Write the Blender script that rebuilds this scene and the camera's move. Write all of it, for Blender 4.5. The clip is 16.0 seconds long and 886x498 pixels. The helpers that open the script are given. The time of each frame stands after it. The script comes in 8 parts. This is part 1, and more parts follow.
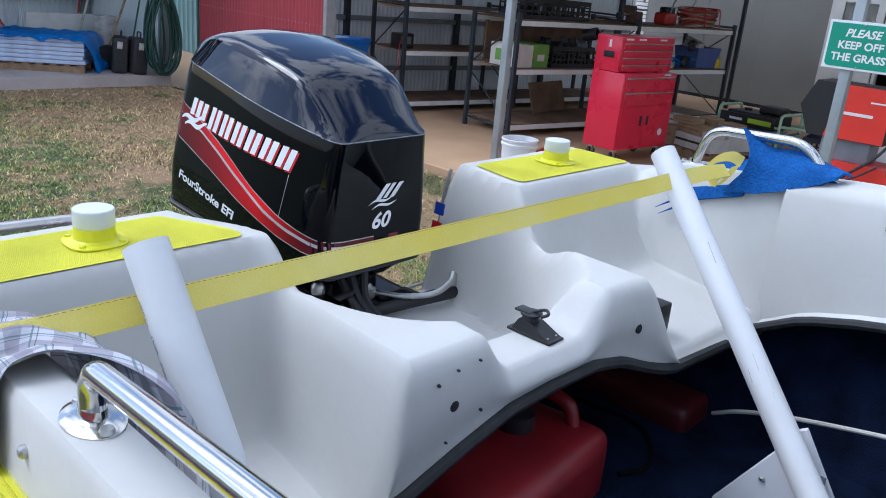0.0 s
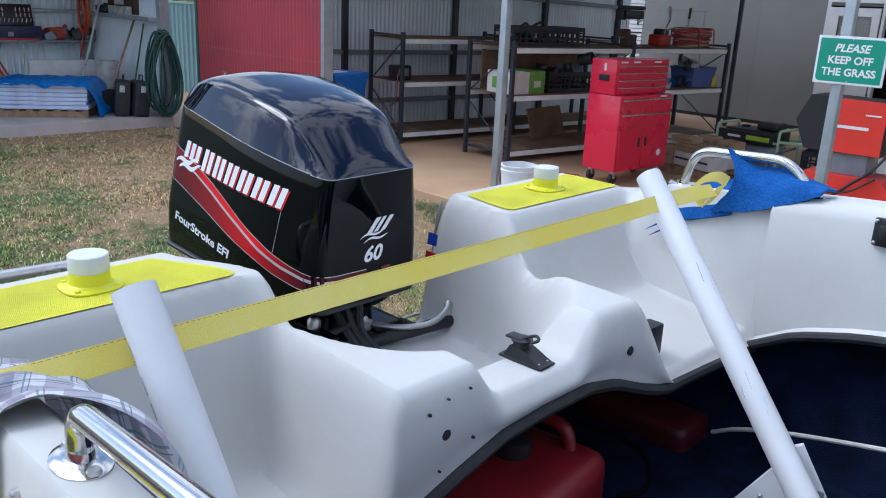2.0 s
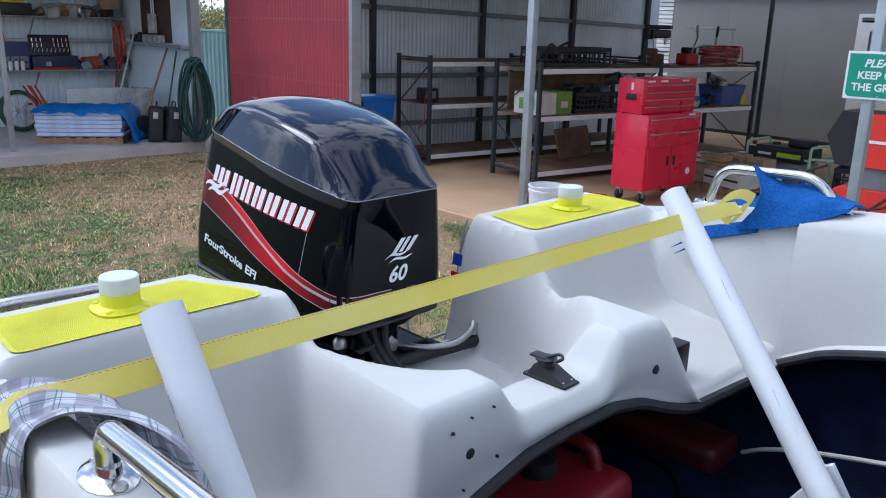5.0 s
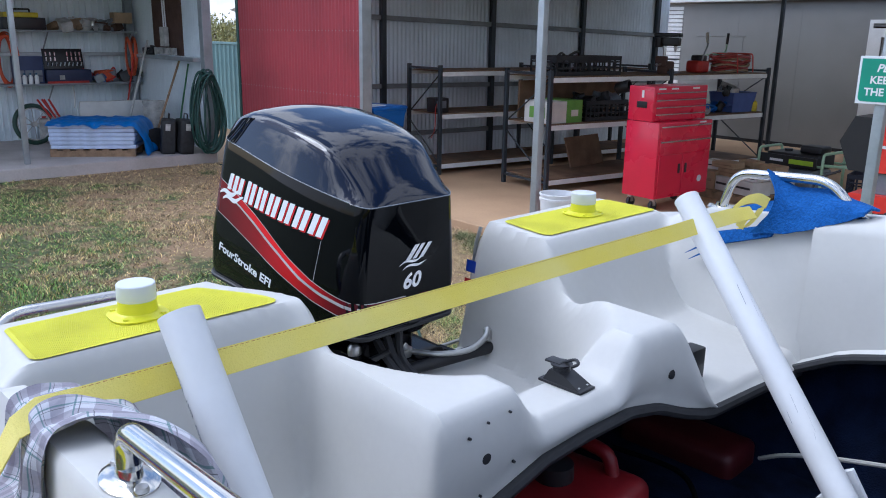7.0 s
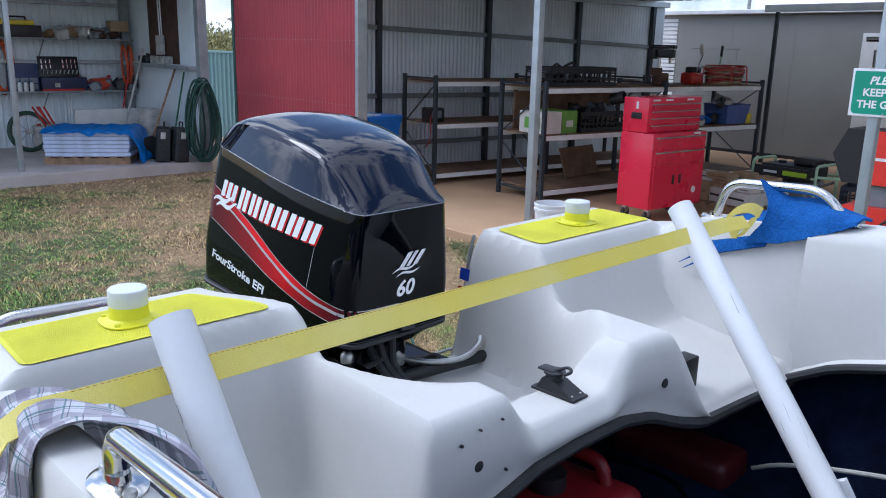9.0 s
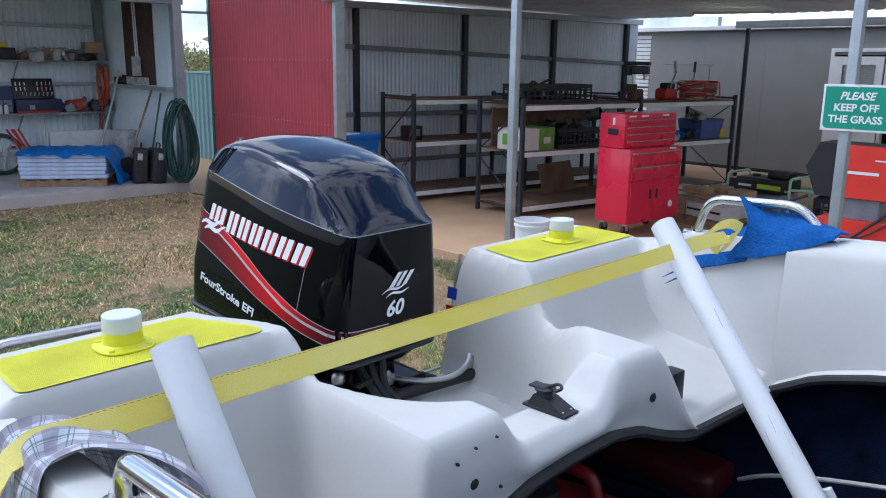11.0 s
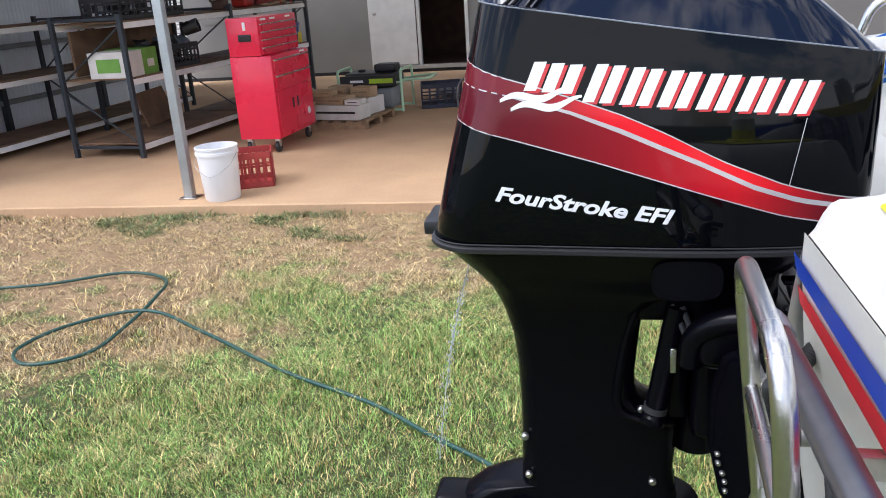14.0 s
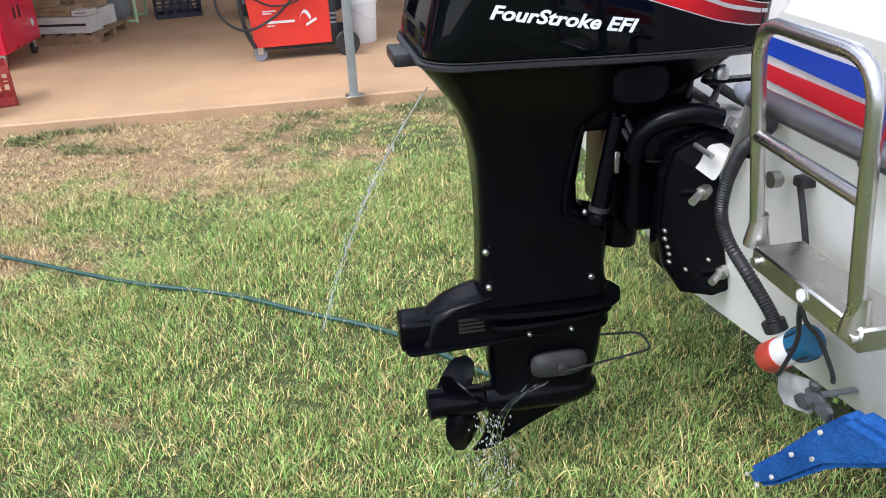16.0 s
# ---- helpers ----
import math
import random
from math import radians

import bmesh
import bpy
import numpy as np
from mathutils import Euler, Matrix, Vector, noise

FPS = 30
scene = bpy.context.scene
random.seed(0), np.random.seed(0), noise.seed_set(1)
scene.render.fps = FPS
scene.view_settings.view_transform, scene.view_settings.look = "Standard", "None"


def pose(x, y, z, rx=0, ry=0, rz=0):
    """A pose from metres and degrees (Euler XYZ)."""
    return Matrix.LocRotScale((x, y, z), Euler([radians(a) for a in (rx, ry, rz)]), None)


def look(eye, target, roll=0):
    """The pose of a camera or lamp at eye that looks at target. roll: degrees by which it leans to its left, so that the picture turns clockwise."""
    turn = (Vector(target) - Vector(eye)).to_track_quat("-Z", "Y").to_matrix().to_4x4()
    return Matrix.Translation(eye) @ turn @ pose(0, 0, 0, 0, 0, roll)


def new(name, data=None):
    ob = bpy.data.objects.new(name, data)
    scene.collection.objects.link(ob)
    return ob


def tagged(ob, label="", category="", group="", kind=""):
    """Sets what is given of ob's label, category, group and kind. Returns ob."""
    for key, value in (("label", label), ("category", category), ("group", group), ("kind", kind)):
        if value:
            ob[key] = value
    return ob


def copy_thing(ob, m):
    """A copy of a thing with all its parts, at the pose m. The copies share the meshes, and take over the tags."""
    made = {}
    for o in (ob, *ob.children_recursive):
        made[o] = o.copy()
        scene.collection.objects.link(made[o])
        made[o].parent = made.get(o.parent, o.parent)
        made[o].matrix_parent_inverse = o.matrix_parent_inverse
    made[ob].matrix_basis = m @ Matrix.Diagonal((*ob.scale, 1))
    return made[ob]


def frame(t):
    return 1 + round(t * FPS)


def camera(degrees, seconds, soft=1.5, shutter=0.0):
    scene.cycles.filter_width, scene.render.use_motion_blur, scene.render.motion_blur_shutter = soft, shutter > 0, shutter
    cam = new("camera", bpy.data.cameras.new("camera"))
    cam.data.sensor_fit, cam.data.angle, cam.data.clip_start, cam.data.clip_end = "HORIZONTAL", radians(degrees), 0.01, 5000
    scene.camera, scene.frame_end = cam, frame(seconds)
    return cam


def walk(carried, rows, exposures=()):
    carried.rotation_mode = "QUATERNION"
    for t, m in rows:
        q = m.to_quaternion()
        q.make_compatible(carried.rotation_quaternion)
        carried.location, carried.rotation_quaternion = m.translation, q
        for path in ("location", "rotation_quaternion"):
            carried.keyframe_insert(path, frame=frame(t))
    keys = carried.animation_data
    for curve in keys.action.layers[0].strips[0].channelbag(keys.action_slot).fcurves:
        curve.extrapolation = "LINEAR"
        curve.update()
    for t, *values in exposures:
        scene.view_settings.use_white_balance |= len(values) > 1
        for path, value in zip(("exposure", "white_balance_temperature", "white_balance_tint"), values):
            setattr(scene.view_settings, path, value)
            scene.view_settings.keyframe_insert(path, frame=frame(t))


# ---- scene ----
cam = camera(57.6, 16.0, soft=1.0)
PATH = [
    (0, (1.468, -1.231, 1.877), (0.123, 0.099, 1.23), 5.1),
    (0.5, (1.475, -1.221, 1.881), (0.113, 0.1, 1.249), 3.8),
    (1, (1.494, -1.228, 1.893), (0.123, 0.094, 1.281), 3.2),
    (1.5, (1.509, -1.229, 1.896), (0.136, 0.098, 1.301), 3.0),
    (2, (1.515, -1.221, 1.895), (0.138, 0.107, 1.312), 2.6),
    (2.5, (1.522, -1.21, 1.9), (0.143, 0.119, 1.326), 2.2),
    (3, (1.537, -1.202, 1.905), (0.15, 0.123, 1.34), 1.7),
    (3.5, (1.546, -1.2, 1.91), (0.149, 0.118, 1.353), 1.4),
    (4, (1.538, -1.216, 1.901), (0.127, 0.09, 1.351), 1.4),
    (4.5, (1.535, -1.219, 1.899), (0.11, 0.074, 1.354), 1.4),
    (5, (1.535, -1.221, 1.896), (0.096, 0.062, 1.361), 1.5),
    (7.5, (1.533, -1.23, 1.887), (0.07, 0.036, 1.379), 0.9),
    (8, (1.538, -1.23, 1.886), (0.074, 0.037, 1.384), 1.0),
    (8.5, (1.535, -1.229, 1.883), (0.073, 0.044, 1.389), 1.2),
    (9, (1.535, -1.227, 1.881), (0.077, 0.053, 1.394), 1.3),
    (11.3, (1.536, -1.281, 1.896), (0.118, 0.062, 1.462), 0.3),
    (11.5, (1.457, -1.318, 1.88), (0.058, 0.045, 1.451), -0.2),
    (11.9, (1.173, -1.443, 1.855), (-0.157, -0.014, 1.419), -0.2),
    (12, (1.119, -1.472, 1.843), (-0.195, -0.028, 1.411), -0.9),
    (12.5, (0.704, -1.509, 1.758), (-0.461, 0.05, 1.297), -2.0),
    (13, (0.275, -1.507, 1.719), (-0.662, 0.183, 1.204), -3.1),
    (13.5, (-0.121, -1.592, 1.7), (-0.772, 0.208, 1.122), -3.8),
    (14, (-0.453, -1.584, 1.651), (-0.813, 0.276, 1.012), -3.8),
    (14.5, (-0.732, -1.592, 1.633), (-0.834, 0.276, 0.925), -3.8),
    (15, (-0.927, -1.712, 1.584), (-0.832, 0.128, 0.807), -3.5),
    (15.5, (-0.977, -1.753, 1.549), (-0.756, 0.052, 0.718), -3.1),
    (16, (-0.982, -1.772, 1.537), (-0.685, 0.013, 0.686), -2.6),
]
walk(cam, [(t, look(eye, target, roll)) for t, eye, target, roll in PATH],
     exposures=[(0, 0.16, 5400, 12), (9.2, 0.15, 5400, 14), (11.5, 0.10, 5400, 12), (12.5, 0.05, 5380, 12), (13.0, 0.15, 5420, 13), (13.5, 0.32, 5520, 13), (14.0, 0.68, 6000, 15), (16, 0.76, 6080, 15)])

# ---- light ----
world = bpy.data.worlds.new("sky")
scene.world = world
world.use_nodes = True
wn, wl = world.node_tree.nodes, world.node_tree.links
SUN_EL, SUN_AZ = 50.0, 234.0       # degrees; azimuth from +y towards +x
sky = wn.new("ShaderNodeTexSky")
sky.sky_type, sky.sun_disc = "NISHITA", False
sky.sun_elevation, sky.sun_rotation = radians(SUN_EL), radians(SUN_AZ)
coord = wn.new("ShaderNodeTexCoord")
cl = wn.new("ShaderNodeTexNoise")
cl.inputs["Scale"].default_value, cl.inputs["Detail"].default_value, cl.inputs["Roughness"].default_value = 3.6, 8, 0.60
ramp = wn.new("ShaderNodeValToRGB")
ramp.color_ramp.elements[0].position, ramp.color_ramp.elements[1].position = 0.455, 0.545
cmix = wn.new("ShaderNodeMixRGB")
glow, up, gain, tint = wn.new("ShaderNodeVectorMath"), wn.new("ShaderNodeMath"), wn.new("ShaderNodeMath"), wn.new("ShaderNodeCombineXYZ")
glow.operation, up.operation, gain.operation = "DOT_PRODUCT", "POWER", "MULTIPLY_ADD"
sd = Vector((math.sin(radians(SUN_AZ)) * math.cos(radians(SUN_EL)), math.cos(radians(SUN_AZ)) * math.cos(radians(SUN_EL)), math.sin(radians(SUN_EL))))
glow.inputs[1].default_value = sd
up.use_clamp, up.inputs[1].default_value = True, 9.0
gain.inputs[1].default_value, gain.inputs[2].default_value = 34.0, 7.8
wl.new(coord.outputs["Generated"], glow.inputs[0])
wl.new(glow.outputs["Value"], up.inputs[0])
wl.new(up.outputs[0], gain.inputs[0])
for k in range(3):
    wl.new(gain.outputs[0], tint.inputs[k])
wl.new(tint.outputs[0], cmix.inputs[2])
wl.new(coord.outputs["Generated"], cl.inputs["Vector"])
wl.new(cl.outputs["Fac"], ramp.inputs["Fac"])
wl.new(ramp.outputs["Color"], cmix.inputs[0])
wl.new(sky.outputs["Color"], cmix.inputs[1])
wl.new(cmix.outputs["Color"], wn["Background"].inputs["Color"])
wn["Background"].inputs["Strength"].default_value = 0.15
sun_data = bpy.data.lights.new("sun", "SUN")
sun_data.energy, sun_data.angle, sun_data.color = 0.9, radians(22), (1.0, 0.95, 0.88)
sun = new("sun", sun_data)
sun.matrix_world = look(sd * 40, (0, 0, 0))

# ---- materials ----


def mat(name, base, rough=0.5, metal=0.0, vary=0.12, scale=6.0, bump=0.0, bump_scale=60.0, second=None, coat=0.0, island=0.0, spec=0.5):
    """A surface with stains at a large scale, grain at a small one, and a little relief."""
    m = bpy.data.materials.new(name)
    m.use_nodes = True
    n, l = m.node_tree.nodes, m.node_tree.links
    b = n["Principled BSDF"]
    b.inputs["Metallic"].default_value, b.inputs["Coat Weight"].default_value = metal, coat
    b.inputs["Specular IOR Level"].default_value = spec
    b.inputs["Coat Roughness"].default_value = 0.05
    tc = n.new("ShaderNodeTexCoord")
    big, small = n.new("ShaderNodeTexNoise"), n.new("ShaderNodeTexNoise")
    big.inputs["Scale"].default_value, big.inputs["Detail"].default_value = scale, 5
    small.inputs["Scale"].default_value, small.inputs["Detail"].default_value = bump_scale, 3
    for t in (big, small):
        l.new(tc.outputs["Object"], t.inputs["Vector"])
    mixa = n.new("ShaderNodeMixRGB")
    other = second or tuple(c * (1 - 2.2 * vary) for c in base)
    mixa.inputs[1].default_value, mixa.inputs[2].default_value = (*base, 1), (*other, 1)
    rampa = n.new("ShaderNodeValToRGB")
    rampa.color_ramp.elements[0].position, rampa.color_ramp.elements[1].position = 0.38, 0.68
    l.new(big.outputs["Fac"], rampa.inputs["Fac"])
    l.new(rampa.outputs["Color"], mixa.inputs[0])
    hsv = n.new("ShaderNodeHueSaturation")
    mr = n.new("ShaderNodeMapRange")
    mr.inputs["To Min"].default_value, mr.inputs["To Max"].default_value = 1 - vary, 1 + vary
    l.new(small.outputs["Fac"], mr.inputs["Value"])
    val = mr.outputs["Result"]
    if island:
        geo, mul, mr2 = n.new("ShaderNodeNewGeometry"), n.new("ShaderNodeMath"), n.new("ShaderNodeMapRange")
        mr2.inputs["To Min"].default_value, mr2.inputs["To Max"].default_value = 1 - island, 1 + island
        l.new(geo.outputs["Random Per Island"], mr2.inputs["Value"])
        mul.operation = "MULTIPLY"
        l.new(val, mul.inputs[0])
        l.new(mr2.outputs["Result"], mul.inputs[1])
        val = mul.outputs[0]
    l.new(val, hsv.inputs["Value"])
    l.new(mixa.outputs["Color"], hsv.inputs["Color"])
    l.new(hsv.outputs["Color"], b.inputs["Base Color"])
    rr = n.new("ShaderNodeMapRange")
    rr.inputs["To Min"].default_value, rr.inputs["To Max"].default_value = max(0.02, rough * 0.85), min(1, rough * 1.15)
    l.new(big.outputs["Fac"], rr.inputs["Value"])
    l.new(rr.outputs["Result"], b.inputs["Roughness"])
    if bump:
        bp = n.new("ShaderNodeBump")
        bp.inputs["Strength"].default_value, bp.inputs["Distance"].default_value = bump, 0.004
        l.new(small.outputs["Fac"], bp.inputs["Height"])
        l.new(bp.outputs["Normal"], b.inputs["Normal"])
    return m


GEL = mat("white gelcoat", (0.585, 0.575, 0.54), 0.50, vary=0.03, scale=3, second=(0.535, 0.525, 0.485), spec=0.4)
HULL = mat("hull gelcoat", (0.78, 0.77, 0.72), 0.35, vary=0.04, scale=2.5, second=(0.68, 0.66, 0.60))
YEL = mat("yellow non-slip", (0.66, 0.63, 0.016), 0.6, vary=0.08, scale=8, bump=0.2, bump_scale=300)
YELP = mat("yellow plastic", (0.72, 0.70, 0.01), 0.4, vary=0.04)
PVC = mat("white pvc", (0.72, 0.725, 0.72), 0.42, vary=0.03, scale=5, second=(0.66, 0.66, 0.64))
PVCG = mat("pale grey plastic", (0.66, 0.69, 0.74), 0.45, vary=0.03)
STRAP = mat("yellow webbing", (0.72, 0.59, 0.08), 0.75, vary=0.1, scale=5, second=(0.74, 0.64, 0.18), bump=0.5, bump_scale=500)
STITCH = mat("red stitching", (0.35, 0.08, 0.04), 0.8)
STEEL = mat("polished stainless", (0.62, 0.61, 0.58), 0.14, 1.0, vary=0.04, scale=12)
STEELB = mat("brushed stainless", (0.60, 0.585, 0.56), 0.28, 1.0, vary=0.08, scale=10, bump=0.1, bump_scale=200)
BOLT = mat("zinc bolt", (0.55, 0.54, 0.52), 0.35, 1.0)
BLK = mat("black plastic", (0.015, 0.015, 0.017), 0.42, vary=0.1)
RUB = mat("black rubber", (0.022, 0.022, 0.024), 0.6, vary=0.15, scale=20)
COWL = mat("black cowl paint", (0.0015, 0.002, 0.003), 0.035, vary=0.05, spec=0.20)
COWLB = mat("dark navy cowl top", (0.002, 0.004, 0.014), 0.03, vary=0.05)
VENT = mat("dark vent opening", (0.002, 0.002, 0.003), 0.9, vary=0.05, spec=0.05)
LEG = mat("satin black motor paint", (0.002, 0.002, 0.004), 0.24, vary=0.1, scale=9, spec=0.13)
DECW = mat("white decal", (0.82, 0.82, 0.82), 0.3, vary=0.02)
DECR = mat("red decal", (0.62, 0.01, 0.015), 0.2, vary=0.05, scale=3, second=(0.45, 0.01, 0.015), coat=0.4)
DECM = mat("maroon decal", (0.16, 0.008, 0.016), 0.2, vary=0.1, scale=4, coat=0.4)
DECS = mat("silver decal line", (0.60, 0.58, 0.58), 0.3, 0.3)
BLUE = mat("blue stripe", (0.02, 0.06, 0.42), 0.35, vary=0.04)
RED = mat("red stripe", (0.60, 0.02, 0.03), 0.35, vary=0.04)
CARP = mat("blue marine carpet", (0.022, 0.105, 0.34), 0.95, vary=0.55, scale=14, second=(0.014, 0.07, 0.24), bump=1.0, bump_scale=150, spec=0.1)
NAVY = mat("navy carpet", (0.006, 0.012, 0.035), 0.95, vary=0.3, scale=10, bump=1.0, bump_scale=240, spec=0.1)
TANK = mat("red fuel tank", (0.20, 0.006, 0.010), 0.45, vary=0.12)
ROPE = mat("white rope", (0.6, 0.58, 0.52), 0.85, bump=0.6, bump_scale=200)
ALU = mat("dull aluminium", (0.5, 0.5, 0.48), 0.45, 0.9, vary=0.08)
CONC = mat("dusty concrete slab", (0.53, 0.345, 0.195), 0.85, vary=0.12, scale=0.9, second=(0.42, 0.27, 0.155), bump=0.4, bump_scale=40)
CONC2 = mat("grey concrete slab", (0.58, 0.53, 0.49), 0.88, vary=0.15, scale=1.5, second=(0.42, 0.38, 0.34), bump=0.5, bump_scale=40)
GALV = mat("galvanised steel post", (0.42, 0.45, 0.46), 0.45, 0.55, vary=0.08, scale=7)
GREYP = mat("grey painted frame", (0.26, 0.28, 0.29), 0.55, vary=0.1)
CORR = mat("grey corrugated sheet", (0.74, 0.80, 0.86), 0.5, 0.2, vary=0.08, scale=1.2)
CORRL = mat("pale corrugated sheet", (0.76, 0.82, 0.85), 0.5, 0.1, vary=0.07, scale=1.2)
CORRR = mat("dark red corrugated sheet", (0.40, 0.048, 0.062), 0.45, vary=0.12, scale=1.0, second=(0.31, 0.040, 0.050))
CORRG = mat("green corrugated fence", (0.16, 0.28, 0.28), 0.5, vary=0.08, scale=1.0)
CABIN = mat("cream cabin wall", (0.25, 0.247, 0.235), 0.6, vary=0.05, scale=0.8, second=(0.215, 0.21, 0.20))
WHT = mat("white paint", (0.72, 0.72, 0.70), 0.5, vary=0.05)
SHELFB = mat("dark blue-grey shelf steel", (0.035, 0.045, 0.055), 0.45, vary=0.12)
SHELFW = mat("pale shelf beam", (0.84, 0.85, 0.84), 0.5, vary=0.05)
BOARD = mat("brown shelf board", (0.21, 0.125, 0.07), 0.7, vary=0.18, scale=4, bump=0.2)
TRED = mat("red tool cabinet paint", (0.74, 0.012, 0.055), 0.28, vary=0.05, scale=2, coat=0.3)
WRED = mat("orange-red welder panel", (0.72, 0.04, 0.025), 0.35, vary=0.04)
CHROME = mat("bright trim", (0.75, 0.75, 0.75), 0.2, 1.0)
BINB = mat("blue bin plastic", (0.015, 0.14, 0.5), 0.45, vary=0.05)
DARK = mat("dark interior", (0.02, 0.02, 0.022), 0.8)
BUCK = mat("white bucket plastic", (0.80, 0.80, 0.80), 0.4, vary=0.03)
CRATE = mat("red crate plastic", (0.42, 0.05, 0.045), 0.55, vary=0.08)
BCRATE = mat("black crate plastic", (0.018, 0.019, 0.022), 0.5, vary=0.1)
WOOD = mat("weathered timber", (0.33, 0.21, 0.12), 0.75, vary=0.2, scale=9, bump=0.4)
REDWOOD = mat("red-brown timber", (0.17, 0.05, 0.03), 0.55, vary=0.15, scale=6)
CARD = mat("brown cardboard", (0.42, 0.29, 0.17), 0.8, vary=0.1)
CARDW = mat("white carton", (0.66, 0.64, 0.60), 0.7, vary=0.06)
CARDG = mat("green carton", (0.16, 0.36, 0.06), 0.6, vary=0.08)
LIME = mat("pale green frame paint", (0.42, 0.62, 0.42), 0.4, vary=0.05)
LIMEY = mat("lime plastic", (0.40, 0.62, 0.03), 0.4)
HOSE = mat("green hose", (0.020, 0.075, 0.060), 0.4, vary=0.12, scale=20)
HOSEB = mat("black corrugated hose", (0.02, 0.02, 0.022), 0.4)
TARP = mat("blue tarpaulin", (0.015, 0.20, 0.62), 0.4, vary=0.12, scale=8, bump=0.5, bump_scale=30)
WRAP = mat("clear-wrapped blue bags", (0.60, 0.68, 0.86), 0.22, vary=0.1, scale=7, bump=0.5, bump_scale=25)
ORG = mat("orange cord", (0.62, 0.09, 0.025), 0.5)
SIGNG = mat("green sign face", (0.02, 0.30, 0.19), 0.35, vary=0.04)
SIGNW = mat("white sign sheet", (0.80, 0.80, 0.80), 0.35, vary=0.02)
PUMPW = mat("white pump plastic", (0.78, 0.78, 0.78), 0.35)
PUMPR = mat("red pump cap", (0.55, 0.07, 0.045), 0.45)
PUMPB = mat("blue pump grille", (0.01, 0.10, 0.20), 0.45)
SHEETW = mat("white laminated board", (0.68, 0.67, 0.63), 0.5, vary=0.06)
DIRTYW = mat("dirty white plastic", (0.55, 0.53, 0.49), 0.6, vary=0.2, scale=9)
BROWNB = mat("dark brown board", (0.09, 0.045, 0.03), 0.7, vary=0.15)
YELB = mat("yellow toolbox plastic", (0.65, 0.52, 0.02), 0.45)
BLUEP = mat("dull blue plastic", (0.09, 0.14, 0.36), 0.5, vary=0.08)
REDP = mat("red plastic", (0.5, 0.03, 0.02), 0.45)
GREYM = mat("grey machine paint", (0.22, 0.24, 0.27), 0.45)
LEAF = mat("eucalypt leaves", (0.30, 0.31, 0.13), 0.6, vary=0.15, second=(0.38, 0.35, 0.15), island=0.45)
BARK = mat("grey bark", (0.2, 0.16, 0.12), 0.9, vary=0.2, bump=0.8, bump_scale=30)
TILE = mat("far building paint", (0.6, 0.62, 0.6), 0.7)


def plain(name, base, rough, trans=0.0, emit=0.0, ior=1.45):
    m = bpy.data.materials.new(name)
    m.use_nodes = True
    b = m.node_tree.nodes["Principled BSDF"]
    b.inputs["Base Color"].default_value, b.inputs["Roughness"].default_value = (*base, 1), rough
    b.inputs["Transmission Weight"].default_value, b.inputs["IOR"].default_value = trans, ior
    if emit:
        b.inputs["Emission Color"].default_value, b.inputs["Emission Strength"].default_value = (*base, 1), emit
    return m


GLASS = plain("window glass", (0.9, 0.93, 0.92), 0.03, 1.0)
SPRAY = plain("broken water", (0.85, 0.89, 0.92), 0.25, 0.45, ior=1.33)
WATER = plain("running water", (0.97, 0.98, 1.0), 0.02, 1.0, ior=1.33)
TUBE = plain("fluorescent tube", (0.95, 1.0, 0.72), 0.5, emit=6.0)


def graded(name, stops):
    """A decal whose colour changes along the motor, by place."""
    m = mat(name, stops[0][1], 0.12, vary=0.05, scale=4, spec=0.3)
    n, l = m.node_tree.nodes, m.node_tree.links
    tc, sep, mr, rp = n.new("ShaderNodeTexCoord"), n.new("ShaderNodeSeparateXYZ"), n.new("ShaderNodeMapRange"), n.new("ShaderNodeValToRGB")
    l.new(tc.outputs["Object"], sep.inputs[0])
    l.new(sep.outputs[0], mr.inputs["Value"])
    mr.inputs["From Min"].default_value, mr.inputs["From Max"].default_value = -0.72, 0.0
    el = rp.color_ramp.elements
    for k, (p, c) in enumerate(stops):
        e = el[k] if k < 2 else el.new(p)
        e.position, e.color = p, (*c, 1)
    l.new(mr.outputs["Result"], rp.inputs["Fac"])
    l.new(rp.outputs["Color"], n["Principled BSDF"].inputs["Base Color"])
    return m


DECG = graded("red and maroon graded decal", ((0.05, (0.10, 0.006, 0.012)), (0.98, (0.09, 0.006, 0.012)), (0.24, (0.20, 0.008, 0.014)), (0.42, (0.72, 0.012, 0.020)), (0.72, (0.80, 0.012, 0.018)), (0.90, (0.26, 0.008, 0.014))))
DECL = graded("maroon graded decal", ((0.05, (0.08, 0.006, 0.012)), (0.98, (0.07, 0.006, 0.012)), (0.24, (0.13, 0.007, 0.013)), (0.46, (0.26, 0.008, 0.015)), (0.70, (0.55, 0.010, 0.016)), (0.90, (0.15, 0.008, 0.014))))


